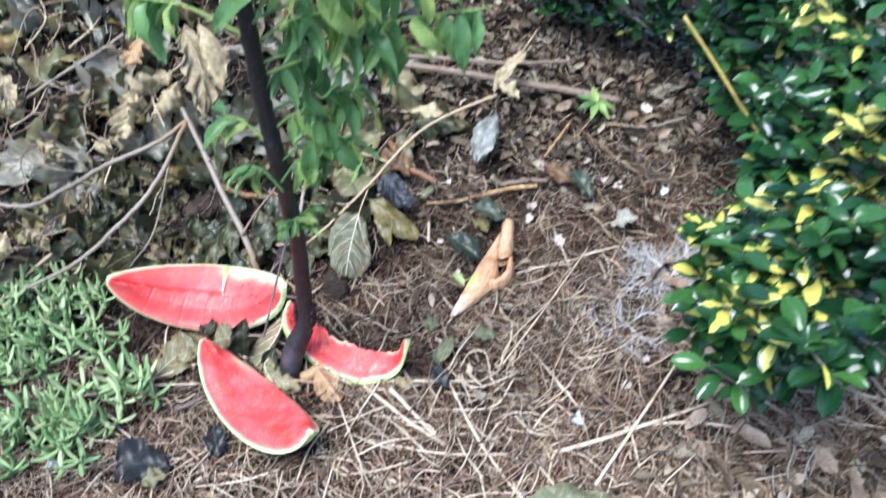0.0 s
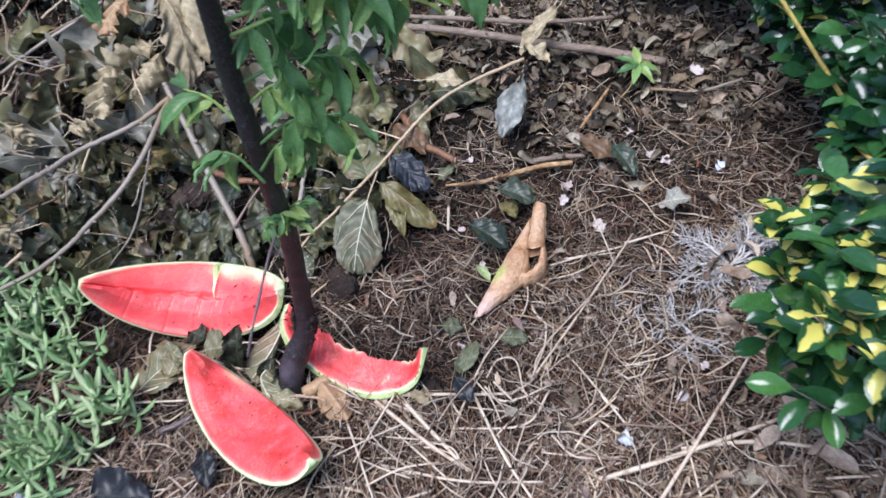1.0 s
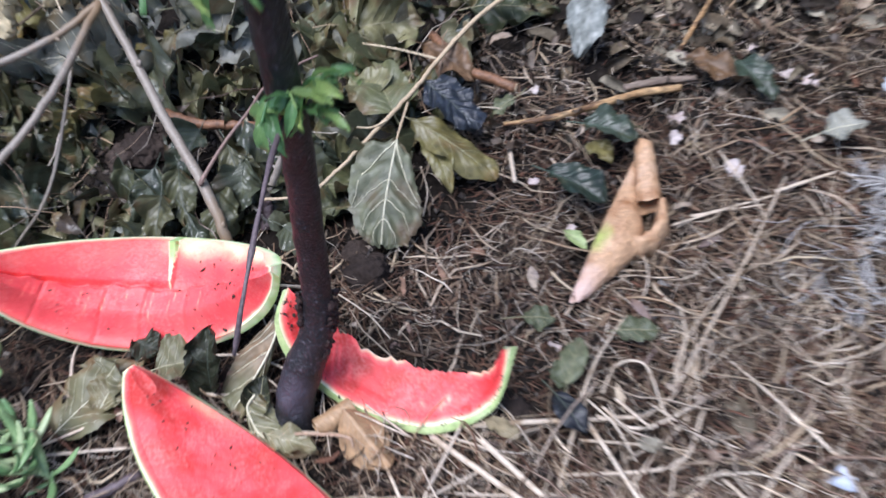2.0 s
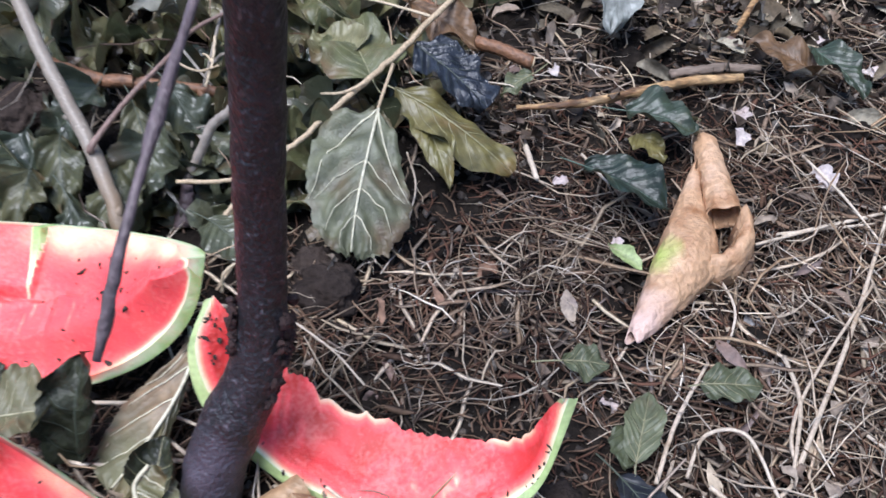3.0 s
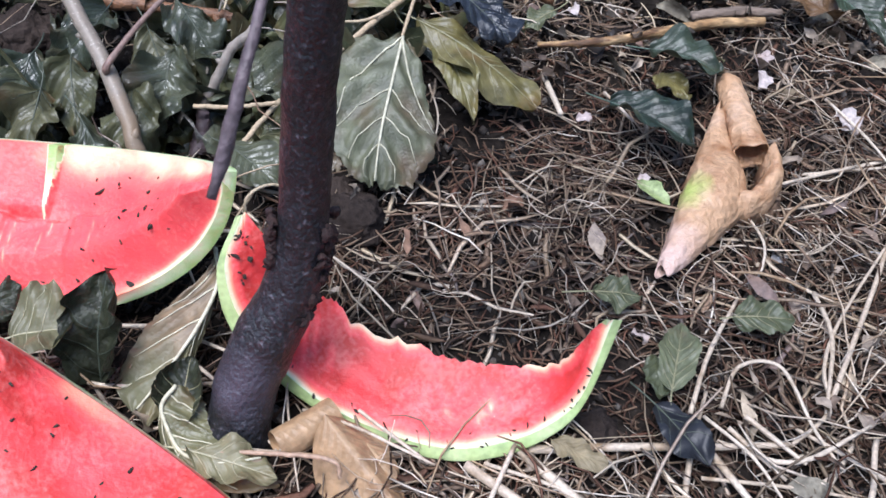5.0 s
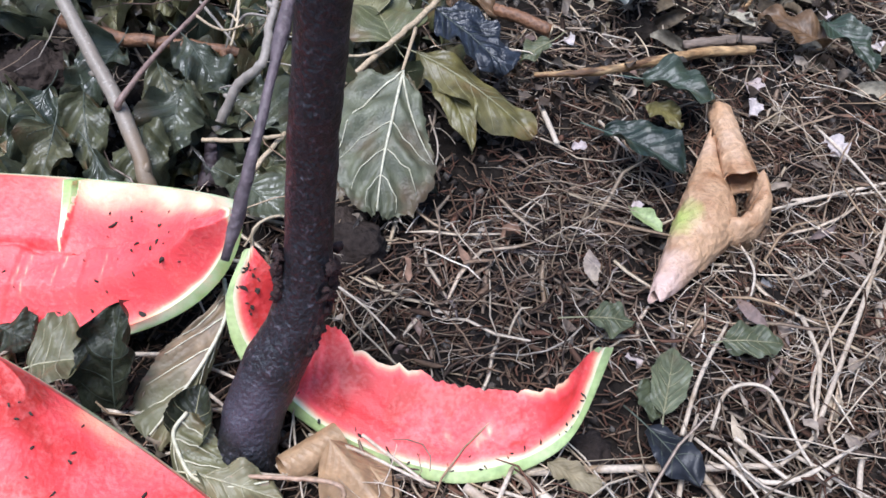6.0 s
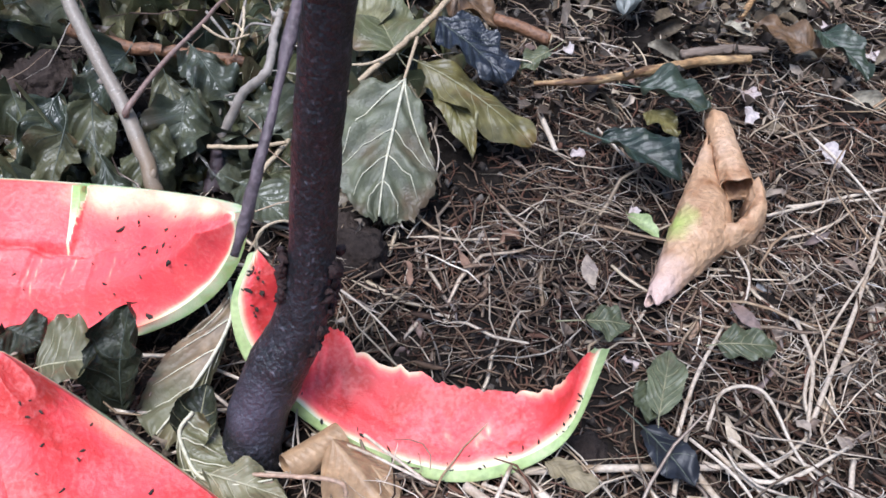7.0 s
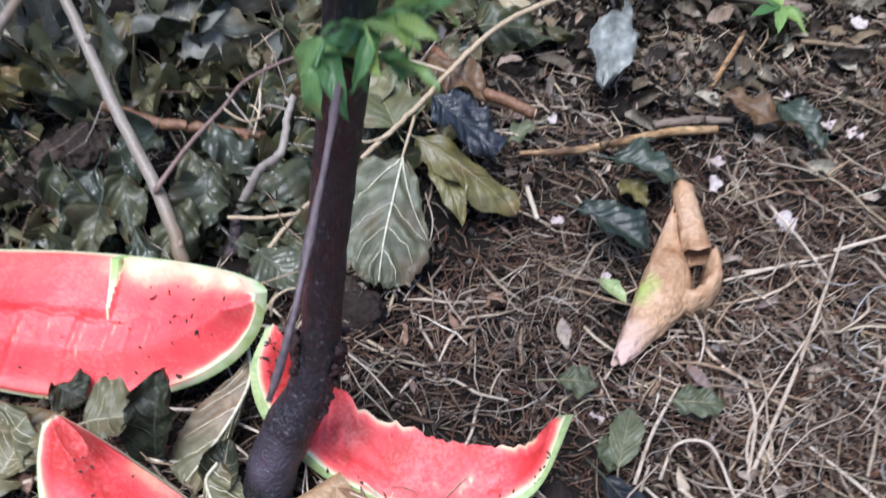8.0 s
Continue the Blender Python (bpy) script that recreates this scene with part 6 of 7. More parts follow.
stalk(0.0011, (-0.087, 0.910, 0.008), (-0.073, 0.897, 0.018), (-0.056, 0.884, 0.022), (-0.037, 0.870, 0.022), (-0.018, 0.861, 0.014))
stalk(0.0014, (-0.121, 0.886, 0.012), (-0.072, 0.875, 0.012))
stalk(0.001, (0.239, 1.035, 0.008), (0.234, 0.994, 0.016), (0.219, 0.969, 0.010), (0.209, 0.972, 0.006))
stalk(0.0016, (0.257, 0.957, 0.006), (0.247, 0.915, 0.012), (0.220, 0.865, 0.008))
stalk(0.0016, (0.411, 0.670, 0.010), (0.411, 0.747, 0.012))
stalk(0.0017, (0.168, 0.868, 0.012), (0.193, 0.835, 0.008))
stalk(0.0012, (0.278, 1.058, 0.010), (0.345, 1.068, 0.012))


# shorter stalks strewn among them
stalk_meshes = []
for k in range(6):
    g = np.random.default_rng(230 + k)
    L = 0.06 + 0.018 * k
    v, f = tube(rail([(-L / 2, 0, 0), (0, g.normal(0, 0.008), 0.004), (L / 2, g.normal(0, 0.012), 0)], 9), [0.0016, 0.0015, 0.001], 6, 0.05, k)
    stalk_meshes.append(mesh_of("straw_stalk", v, f, STALK))
g = np.random.default_rng(240)
for k in range(110):
    x, y = (g.uniform(-0.1, 0.3), g.uniform(0.6, 0.88)) if k < 45 else (g.uniform(-0.35, 0.75), g.uniform(0.42, 1.1))
    if y > 0.84 and -0.12 < x < 0.2:
        continue
    ob = new("straw_stalk", stalk_meshes[int(g.integers(6))])
    ob.matrix_basis = lay(x, y, float(ground_z(x, y)) + g.uniform(0.006, 0.016), g.uniform(0, 360), 0, g.uniform(-6, 6), g.uniform(0.6, 1.15))
    tagged(ob, "pale dry straw stalk lying on the mat", "straw", "short straw stalks")


def strands(count, where, length, width, material, label, name, lift=0.012, curl=1.0, seed=0, category="straw", spring=0.0, thick=0.9, S=6):
    """Dry grass lying in a mat: thin bent three-sided strands, joined."""
    g = np.random.default_rng(seed)
    pts = where(g, count)
    n = len(pts)
    L = g.uniform(*length, n)
    a = g.uniform(0, 2 * np.pi, n)
    bend = g.normal(0, 0.9 * curl, n)
    bend2 = g.normal(0, 0.6 * curl, n)
    t = np.linspace(-0.5, 0.5, S)
    ang = a[:, None] + bend[:, None] * t + bend2[:, None] * t**2 * 2
    ang = ang + g.normal(0, 0.13, ang.shape)
    step = L[:, None, None] / (S - 1) * np.stack([np.cos(ang), np.sin(ang)], -1)
    xy = pts[:, None] + np.cumsum(step, 1) - step.sum(1, keepdims=True) / 2
    zc = g.uniform(0.0, lift, n)[:, None] + g.normal(0, 0.18, n)[:, None] * L[:, None] * t[None] + spring * L[:, None] * (0.25 - t**2) * g.uniform(0, 1, n)[:, None]
    z = ground_z(xy[..., 0], xy[..., 1]) + np.maximum(zc, 0.0005)
    P = np.concatenate([xy, z[..., None]], -1)
    d = np.gradient(P, axis=1)
    d /= np.linalg.norm(d, axis=2, keepdims=True) + 1e-9
    s = np.cross(d, (0, 0, 1.0))
    s /= np.linalg.norm(s, axis=2, keepdims=True) + 1e-9
    u = np.cross(s, d)
    w = (g.uniform(*width, n)[:, None] * np.interp(np.linspace(0, 1, S), (0, 0.2, 0.75, 1), (0.6, 1, 0.95, 0.35)))[..., None]
    V = np.stack([P - s * w, P + s * w, P + u * w * thick], 2).reshape(-1, 3)
    F = []
    for i in range(S - 1):
        for j in range(3):
            F.append([i * 3 + j, i * 3 + (j + 1) % 3, (i + 1) * 3 + (j + 1) % 3, (i + 1) * 3 + j])
    F = (np.arange(n)[:, None, None] * (S * 3) + np.array(F)[None]).reshape(-1, 4)
    me = bpy.data.meshes.new(name)
    me.vertices.add(len(V))
    me.vertices.foreach_set("co", V.ravel())
    me.loops.add(F.size)
    me.loops.foreach_set("vertex_index", F.ravel().astype(np.int32))
    me.polygons.add(len(F))
    me.polygons.foreach_set("loop_start", np.arange(0, F.size, 4, dtype=np.int32))
    me.update()
    me.validate()
    me.shade_smooth()
    me.materials.append(material)
    return tagged(new(name, me), label, category, kind="stuff")


def straw_field(g, count):
    p = np.stack([g.uniform(-0.75, 1.15, count), g.uniform(0.3, 1.7, count)], -1)
    x, y = p.T
    keep = 0.9 * (y < 1.12) + 0.5 * (y >= 1.12) * (x > 0.1) * (1 - 0.55 * smoothstep(1.25, 1.5, y))
    keep = np.where((x < -0.12) & (y > 0.98), 0.12, keep)
    keep = np.where((x < 0.1) & (y > 1.1), 0.05, keep)
    keep = np.where((x < -0.1) & (y < 0.98), np.minimum(keep, 0.7), keep)
    patch = np.sin(13 * x + 2 * np.sin(7 * y)) * np.sin(11 * y + 1.5 * np.sin(9 * x))
    keep = keep * np.clip(0.82 + 0.4 * patch, 0.45, 1.1)
    # the mat frays out towards its edges
    fray = 0.05 * np.sin(17 * x) + 0.04 * np.sin(41 * x + 23 * y)
    keep = keep * smoothstep(0.3, 0.52, y + fray) * smoothstep(-0.76, -0.64, x + 0.5 * fray) * (1 - smoothstep(0.95, 1.15, x + fray))
    # bare damp spots
    for cx, cy, r in ((0.279, 1.325, 0.04), (0.428, 1.185, 0.035), (0.3, 1.29, 0.03), (0.36, 1.21, 0.025)):
        keep = keep * (0.25 + 0.75 * smoothstep(0.6, 1.3, np.hypot(x - cx, (y - cy) * 1.3) / r + 0.25 * np.sin(60 * x) * np.sin(70 * y)))
    # nothing grows through the melon or the rolled leaf
    for a, b, r in (((-0.1, 0.96), (-0.02, 0.915), 0.032), ((-0.02, 0.915), (0.1, 0.905), 0.032), ((0.16, 0.99), (0.25, 1.13), 0.022), ((-0.35, 1.03), (-0.15, 1.0), 0.035), ((-0.2, 0.88), (-0.1, 0.78), 0.035)):
        a, b = np.array(a), np.array(b)
        t = np.clip(((p - a) @ (b - a)) / ((b - a) @ (b - a)), 0, 1)
        keep = np.where(np.linalg.norm(p - a - t[:, None] * (b - a), axis=1) < r, 0, keep)
    return p[g.random(count) < keep]


def near_field(g, count):
    """The coarser straw on the open ground before the melon pieces."""
    p = np.stack([g.uniform(-0.5, 0.75, count), g.uniform(0.38, 0.86, count)], -1)
    keep = 1 - smoothstep(0.74, 0.86, p[:, 1]) * 0.8
    melon_way = np.abs((p[:, 0] + 0.15) * 0.74 + (p[:, 1] - 0.83) * 0.68) < 0.09
    near_melon = np.hypot(p[:, 0] + 0.15, p[:, 1] - 0.83) < 0.13
    by_crescent = np.hypot((p[:, 0] - 0.02) / 0.13, (p[:, 1] - 0.91) / 0.1) < 1
    return p[(g.random(count) < keep) & ~(melon_way & near_melon) & ~by_crescent]


def chaff_field(g, count):
    p = np.stack([g.uniform(-0.5, 0.9, count), g.uniform(0.4, 1.35, count)], -1)
    far = (p[:, 0] + 0.12) ** 2 + (p[:, 1] - 0.915) ** 2 > 0.024**2
    return p[far & (p[:, 1] < 1.16 + 0.2 * g.random(count) * (p[:, 0] > 0.08)) & ((p[:, 1] < 1.08) | (p[:, 0] > 0.05) | (g.random(count) < 0.3))]


strands(19000, straw_field, (0.012, 0.075), (0.0003, 0.0009), STRAW, "matted brown and tan dry grass on the soil", "dry_grass", 0.014, 0.6, 3, S=5)
strands(30000, chaff_field, (0.006, 0.028), (0.0004, 0.0012), CHAFF, "broken brown bits of straw and chaff", "chaff", 0.008, 0.8, 13, S=3)
strands(17000, straw_field, (0.008, 0.05), (0.00015, 0.0005), FIBRE, "fine shredded fibres of dry grass", "fine_grass", 0.022, 1.8, 15, spring=0.3, S=5)
strands(4200, straw_field, (0.03, 0.1), (0.0006, 0.0011), CHAFF, "thick twisted brown stems in the mat", "dry_stems", 0.016, 1.6, 14, spring=0.2)
strands(4200, straw_field, (0.04, 0.13), (0.0003, 0.0009), STRAWLONG, "long bent dry grass blades on the mat", "dry_grass", 0.018, 0.9, 4, spring=0.15)
strands(3400, straw_field, (0.02, 0.1), (0.0008, 0.0021), STRAWLONG, "flattened dry grass blades on the mat", "flat_grass", 0.015, 0.9, 16, spring=0.12, thick=0.22, S=5)
strands(19000, straw_field, (0.012, 0.06), (0.0006, 0.0022), MATTED, "flattened brown grass and leaf shreds pressed on the soil", "matted_grass", 0.007, 0.7, 21, thick=0.2, S=4)
strands(1500, near_field, (0.03, 0.13), (0.0007, 0.0018), COARSE, "coarse pinkish brown straw lying criss-cross", "coarse_straw", 0.022, 0.9, 22, spring=0.2, thick=0.6, S=5)
strands(5200, straw_field, (0.006, 0.03), (0.0012, 0.0034), CHAFF, "flat brown chips of leaf and bark", "chips", 0.014, 0.8, 17, thick=0.25, S=4)


def thin_field(g, count):
    """The mat thinning out over the soil all round."""
    p = np.array([0.2, 0.95]) + g.normal(0, 1, (count, 2)) * (1.0, 0.9)
    inside = (p[:, 0] > -0.7) & (p[:, 0] < 1.1) & (p[:, 1] > 0.35) & (p[:, 1] < 1.6)
    return p[~inside]


strands(7000, thin_field, (0.03, 0.12), (0.0006, 0.0014), STRAW, "scattered dry grass on the soil", "dry_grass", 0.014, 0.8, 18, S=4)
strands(5000, thin_field, (0.02, 0.09), (0.0014, 0.004), CHAFF, "scattered brown leaf chips on the soil", "chips", 0.012, 0.8, 20, thick=0.25, S=4)

# small curled bits of dry leaf strewn over the mat
g = np.random.default_rng(19)
vs, fs, n = [], [], 0
for k, (x, y) in enumerate(straw_field(g, 2600)):
    at = leaf_shape(g.uniform(0.008, 0.034), g.uniform(0.0025, 0.0075), ("oval", "lance")[k % 2], g.uniform(-0.4, 0.7), g.uniform(0.3, 2.0), g.uniform(0, 2.2), 0.002, g.uniform(-1, 1), 0.1, k)
    u, w = np.meshgrid(np.linspace(0, 1, 5), np.linspace(-1, 1, 4), indexing="ij")
    m = np.array(lay(x, y, float(ground_z(x, y)) + g.uniform(0.004, 0.018), g.uniform(0, 360), g.uniform(-40, 40), g.uniform(-40, 40)))
    vs.append(at(u, w).reshape(-1, 3) @ m[:3, :3].T + m[:3, 3])
    fs += [(n + i * 4 + j, n + i * 4 + j + 1, n + (i + 1) * 4 + j + 1, n + (i + 1) * 4 + j) for i in range(4) for j in range(3)]
    n += 20
tagged(new("leaf_bits", mesh_of("leaf_bits", np.vstack(vs), fs, MATBITS)), "small curled bits of dry leaf on the straw", "leaf litter", kind="stuff")


def dead_plant(at, label, seed, stems, reach):
    """A dead weed: kinked bleached stems spreading low from one root, each with forked side twigs."""
    g = np.random.default_rng(seed)
    root = base("dead_plant", (at[0], at[1], float(ground_z(*at))), label, "plant")
    for k in range(stems):
        a = 2.4 * k + g.normal(0, 0.3)
        L = reach * g.uniform(0.55, 1.1)
        rise = g.uniform(0.15, 1.0)
        t = np.linspace(0, 1, 9)
        ang = a + np.cumsum(g.normal(0, 0.22, 9))
        step = L / 8 * np.stack([np.cos(ang), np.sin(ang), rise * (1 - 1.3 * t)], -1)
        line = np.cumsum(step, 0) - step[0] + (0, 0, 0.006)
        line[:, 2] = np.maximum(line[:, 2], 0.004)
        out = [tube(line, [0.0018, 0.0015, 0.0009], 5, 0.1, k)]
        for j in range(2, 9):
            for sg in (-1, 1):
                if g.random() < 0.3:
                    continue
                b = ang[j] + sg * g.uniform(0.5, 1.1)
                w = np.array([math.cos(b), math.sin(b), g.uniform(-0.1, 0.6)]) * g.uniform(0.012, 0.034)
                e = line[j] + w
                out.append(tube([line[j], line[j] + w * 0.5 + g.normal(0, 0.002, 3), e], [0.0011, 0.0006], 4))
                c = b + g.normal(0, 0.7)
                out.append(tube([line[j] + w * 0.5, line[j] + w * 0.5 + np.array([math.cos(c), math.sin(c), 0.3]) * 0.011], [0.0006, 0.0003], 4))
        part("stem", mesh_of("stem", *joined(out), GREYSTRAW), root)


dead_plant((0.545, 1.02), "tangled dead weed with bleached silvery stems", 5, 30, 0.085)
dead_plant((0.45, 0.93), "sprawling dead weed with thin grey stems", 8, 5, 0.06)


def silver_spread(g, count):
    c = np.array((0.433, 0.948, 0.000)[:2])
    return np.vstack([c + g.normal(0, 1, (count, 2)) * (0.06, 0.05), np.array((0.656, 0.696, 0.000)[:2]) + g.normal(0, 1, (count // 2, 2)) * (0.06, 0.05)])


strands(45, silver_spread, (0.03, 0.08), (0.0004, 0.001), GREYSTRAW, "scattered bleached dead stems", "dead_stems", 0.025, 1.6, 6, "dead plant", 0.2)

def heap_field(g, count):
    p = np.stack([g.uniform(-1.0, 0.15, count), g.uniform(1.08, 2.0, count)], -1)
    return p[(p[:, 1] > 1.2) | (p[:, 0] < -0.1)]


strands(330, heap_field, (0.04, 0.14), (0.0004, 0.001), STRAW, "thin pale leaf stalks and stems in the heap", "leaf_stalks", 0.06, 0.8, 9, "dead plant", 0.25)

# soil crumbs everywhere
g = np.random.default_rng(77)
n = 13000
c = np.stack([g.uniform(-0.5, 0.8, n), g.uniform(0.5, 1.4, n)], -1)
c = np.column_stack([c, ground_z(c[:, 0], c[:, 1]) + 0.001])
octa = np.array([(1, 0, 0), (-1, 0, 0), (0, 1, 0), (0, -1, 0), (0, 0, 1), (0, 0, -1)], float)
tri8 = [(0, 2, 4), (2, 1, 4), (1, 3, 4), (3, 0, 4), (2, 0, 5), (1, 2, 5), (3, 1, 5), (0, 3, 5)]
V = c[:, None] + octa[None] * g.uniform(0.5, 1.3, (n, 6, 1)) * (g.uniform(0.2, 1, n) ** 4 * 0.006 + 0.0008)[:, None, None]
F = (np.arange(n)[:, None, None] * 6 + np.array(tri8)[None]).reshape(-1, 3)
CRUMBS = mat("soil_crumbs", [(0.011, 0.008, 0.0065), (0.036, 0.026, 0.02), (0.08, 0.062, 0.048), (0.15, 0.13, 0.11)], 0.9, 60, 400, 0.6, "island", 0.3)
tagged(new("soil_crumbs", mesh_of("soil_crumbs", V.reshape(-1, 3), F, CRUMBS)), "loose dark crumbs of soil", "soil", kind="stuff")

# ---- fallen leaves under the bush ----
lit = []
for k in range(8):
    at = leaf_shape(0.038, 0.0088, "oval", 0.2 + 0.1 * (k % 3), 0.4 + 0.27 * k % 1.5, 0.75 * (k % 3), 0.0015, 0.35 * (k % 3 - 1), 0, 300 + k, 0.0, 0.001, 0.08)
    lit.append((at, leaf_mesh("fallen_leaf", at, LITTERONE, 8, 5)))
g = np.random.default_rng(31)


def litter_place(g):
    while True:
        x, y = g.uniform(0.1, 1.2), g.uniform(0.35, 1.95)
        edge = (0.12 * smoothstep(1.12, 1.25, y) + 0.88 * smoothstep(1.25, 1.5, y)) * smoothstep(0.1, 0.3, x) + 0.8 * smoothstep(0.36, 0.62, x + 0.35 * (0.8 - y)) * (y < 1.15)
        if g.random() < edge + 0.012:
            return x, y


for k in range(290):
    x, y = litter_place(g)
    if x > 0.85 and k % 2:
        x -= 0.35
    ob = new("fallen_leaf", lit[int(g.integers(8))][1])
    ob.matrix_basis = lay(x, y, float(ground_z(x, y)) + g.uniform(0.006, 0.02), g.uniform(0, 360), g.uniform(-35, 35), g.uniform(-50, 50), g.uniform(0.55, 1.3) * (1.25 if y < 1.1 else 1.0))
    ob.matrix_basis.translation.z += 0.012 * (y < 1.1)
    tagged(ob, "small curled tan fallen leaf", "leaf", "fallen leaves under the bush")
vs, fs, n = [], [], 0
for k in range(4600):
    x, y = litter_place(g)
    at = lit[int(g.integers(8))][0]
    u, w = np.meshgrid(np.linspace(0, 1, 6), np.linspace(-1, 1, 4), indexing="ij")
    m = np.array(lay(x, y, float(ground_z(x, y)) + g.uniform(0.001, 0.016), g.uniform(0, 360), g.uniform(-45, 45), g.uniform(-55, 55), g.uniform(0.4, 1.3)))
    vs.append(at(u, w).reshape(-1, 3) @ m[:3, :3].T + m[:3, 3])
    fs += [(n + i * 4 + j, n + i * 4 + j + 1, n + (i + 1) * 4 + j + 1, n + (i + 1) * 4 + j) for i in range(5) for j in range(3)]
    n += 24
tagged(new("leaf_litter", mesh_of("leaf_litter", np.vstack(vs), fs, LITTER)), "grey-brown leaf litter under the bush", "leaf litter", kind="stuff")

# pale flakes, scraps, stones, clods
FLAKES = (
    ((0.477, 1.249, 0.012), 0.02, PALEPETAL), ((0.507, 1.247, 0.010), 0.013, PALEPETAL), ((0.590, 1.221, 0.014), 0.022, PAPER), ((0.361, 1.134, 0.012), 0.026, PALEPETAL), ((0.357, 1.116, 0.010), 0.014, PALEPETAL),
    ((0.323, 1.200, 0.012), 0.028, PALEPETAL), ((0.341, 0.751, 0.010), 0.026, PAPER), ((0.433, 0.816, 0.010), 0.02, PALEPETAL), ((0.175, 1.081, 0.012), 0.014, PALEPETAL), ((0.122, 0.940, 0.008), 0.013, PALEPETAL),
    ((0.448, 1.306, 0.014), 0.018, PALEPETAL), ((0.181, 1.283, 0.020), 0.016, PALEPETAL), ((0.156, 1.147, 0.014), 0.014, PALEPETAL), ((0.325, 1.194, 0.012), 0.022, PALEPETAL), ((0.589, 1.446, 0.020), 0.028, PALEPETAL),
    ((-0.508, 0.773, 0.010), 0.024, PAPER), ((0.482, 1.246, 0.012), 0.022, PALEPETAL), ((0.505, 1.234, 0.012), 0.018, PALEPETAL), ((0.471, 0.861, 0.010), 0.016, PALEPETAL))
for k, (p, s, mt) in enumerate(FLAKES):
    at = leaf_shape(s, s * 0.34, "oval", 0.3, 0.8, 0.5, 0.0012, 0.2, 0, 400 + k, 0.0, 0.0016, 0.22)
    ob = new("pale_flake", leaf_mesh("pale_flake", at, mt, 8, 5))
    ob.matrix_basis = pose(p[0], p[1], p[2] - 0.002, 12, (k * 37) % 40 - 20, (k * 67) % 360)
    tagged(ob, "small bluish white scrap on the litter" if mt is PAPER else "small pinkish white flake on the litter", "flake", "pale flakes")


def lump(name, p, r, material, label, category, seed):
    bm = bmesh.new()
    bmesh.ops.create_icosphere(bm, subdivisions=4 if r > 0.012 else 3, radius=r)
    for v in bm.verts:
        n = noise.noise(v.co * (1.6 / r) + Vector((seed, 0, 0))) * 0.3 + noise.noise(v.co * (5 / r) + Vector((0, seed, 0))) * 0.22 + noise.noise(v.co * (11 / r) + Vector((0, seed, 3))) * 0.1
        v.co *= 1 + n
        v.co.z *= 0.65
    me = bpy.data.meshes.new(name)
    bm.to_mesh(me)
    bm.free()
    me.shade_smooth()
    me.materials.append(material)
    ob = new(name, me)
    ob.matrix_basis = Matrix.Translation((p[0], p[1], float(ground_z(p[0], p[1])) + r * 0.3))
    return tagged(ob, label, category)


for k, (p, r) in enumerate((((-0.042, 1.064, 0.010), 0.024), ((-0.285, 1.293, 0.030), 0.03), ((-0.315, 1.282, 0.030), 0.02), ((0.080, 0.875, 0.006), 0.014), ((-0.052, 1.093, 0.000), 0.018), ((0.250, 0.984, 0.000), 0.009), ((0.262, 1.318, 0.000), 0.016),
                            ((0.418, 1.183, 0.000), 0.012), ((0.437, 1.191, 0.000), 0.01))):
    lump("soil_clod", p, r, SOIL if p[0] > 0.2 else CLOD, "dark lump of crumbly soil", "soil", k)
for k, (p, r) in enumerate((((0.247, 0.954, 0.000), 0.006), ((0.254, 0.997, 0.000), 0.006), ((0.223, 0.967, 0.000), 0.005), ((0.228, 0.958, 0.000), 0.004), ((0.251, 0.971, 0.000), 0.004), ((0.258, 0.959, -0.000), 0.003))):
    lump("pebble", p, r, STONE, "small grey pebble in the straw", "stone", 20 + k)
lump("red_scrap", (0.184, 0.992, 0.006), 0.008, WOUND, "small dark red scrap of peel", "scrap", 40)

# the seedling at the back
seedling = base("seedling", (0.495, 1.444, 0.020), "small green seedling with pointed leaves", "plant")
for k in range(7):
    at = leaf_shape(0.045, 0.009, "lance", 0.3, 0.5, 0, 0.001, 0, 0, 500 + k)
    part("leaf", leaf_mesh("leaf", at, TREELEAF, 8, 4), seedling, "", pose(0, 0, 0.02, 20 - 6 * k, 0, 52 * k))

# ---- ground cover with fleshy leaves ----
succ = []
for k in range(6):
    c = 0.35 + 0.2 * k
    t = np.linspace(0, 1, 8)
    L = 0.068 + 0.005 * k
    line = np.stack([0.004 * np.sin(3 * t + k), L * np.sin(c * t) / c, L * (1 - np.cos(c * t)) / c], -1)
    v, f = tube(line, [0.0034, 0.0062, 0.0082, 0.0086, 0.007, 0.0022], 6, 0.0, k, 0.45)
    succ.append((v, f, mesh_of("leaf", v, f, SUCC)))
g = np.random.default_rng(44)
plants = []
for c in ((-0.43, 0.88), (-0.45, 0.81), (-0.52, 0.95), (-0.55, 0.8), (-0.62, 0.9), (-0.47, 1.0)):
    plants.append(base("groundcover_plant", (c[0], c[1], float(ground_z(*c))), "low plant with narrow fleshy grey-green leaves", "plant", "ground cover"))
rest, singles = [], 0
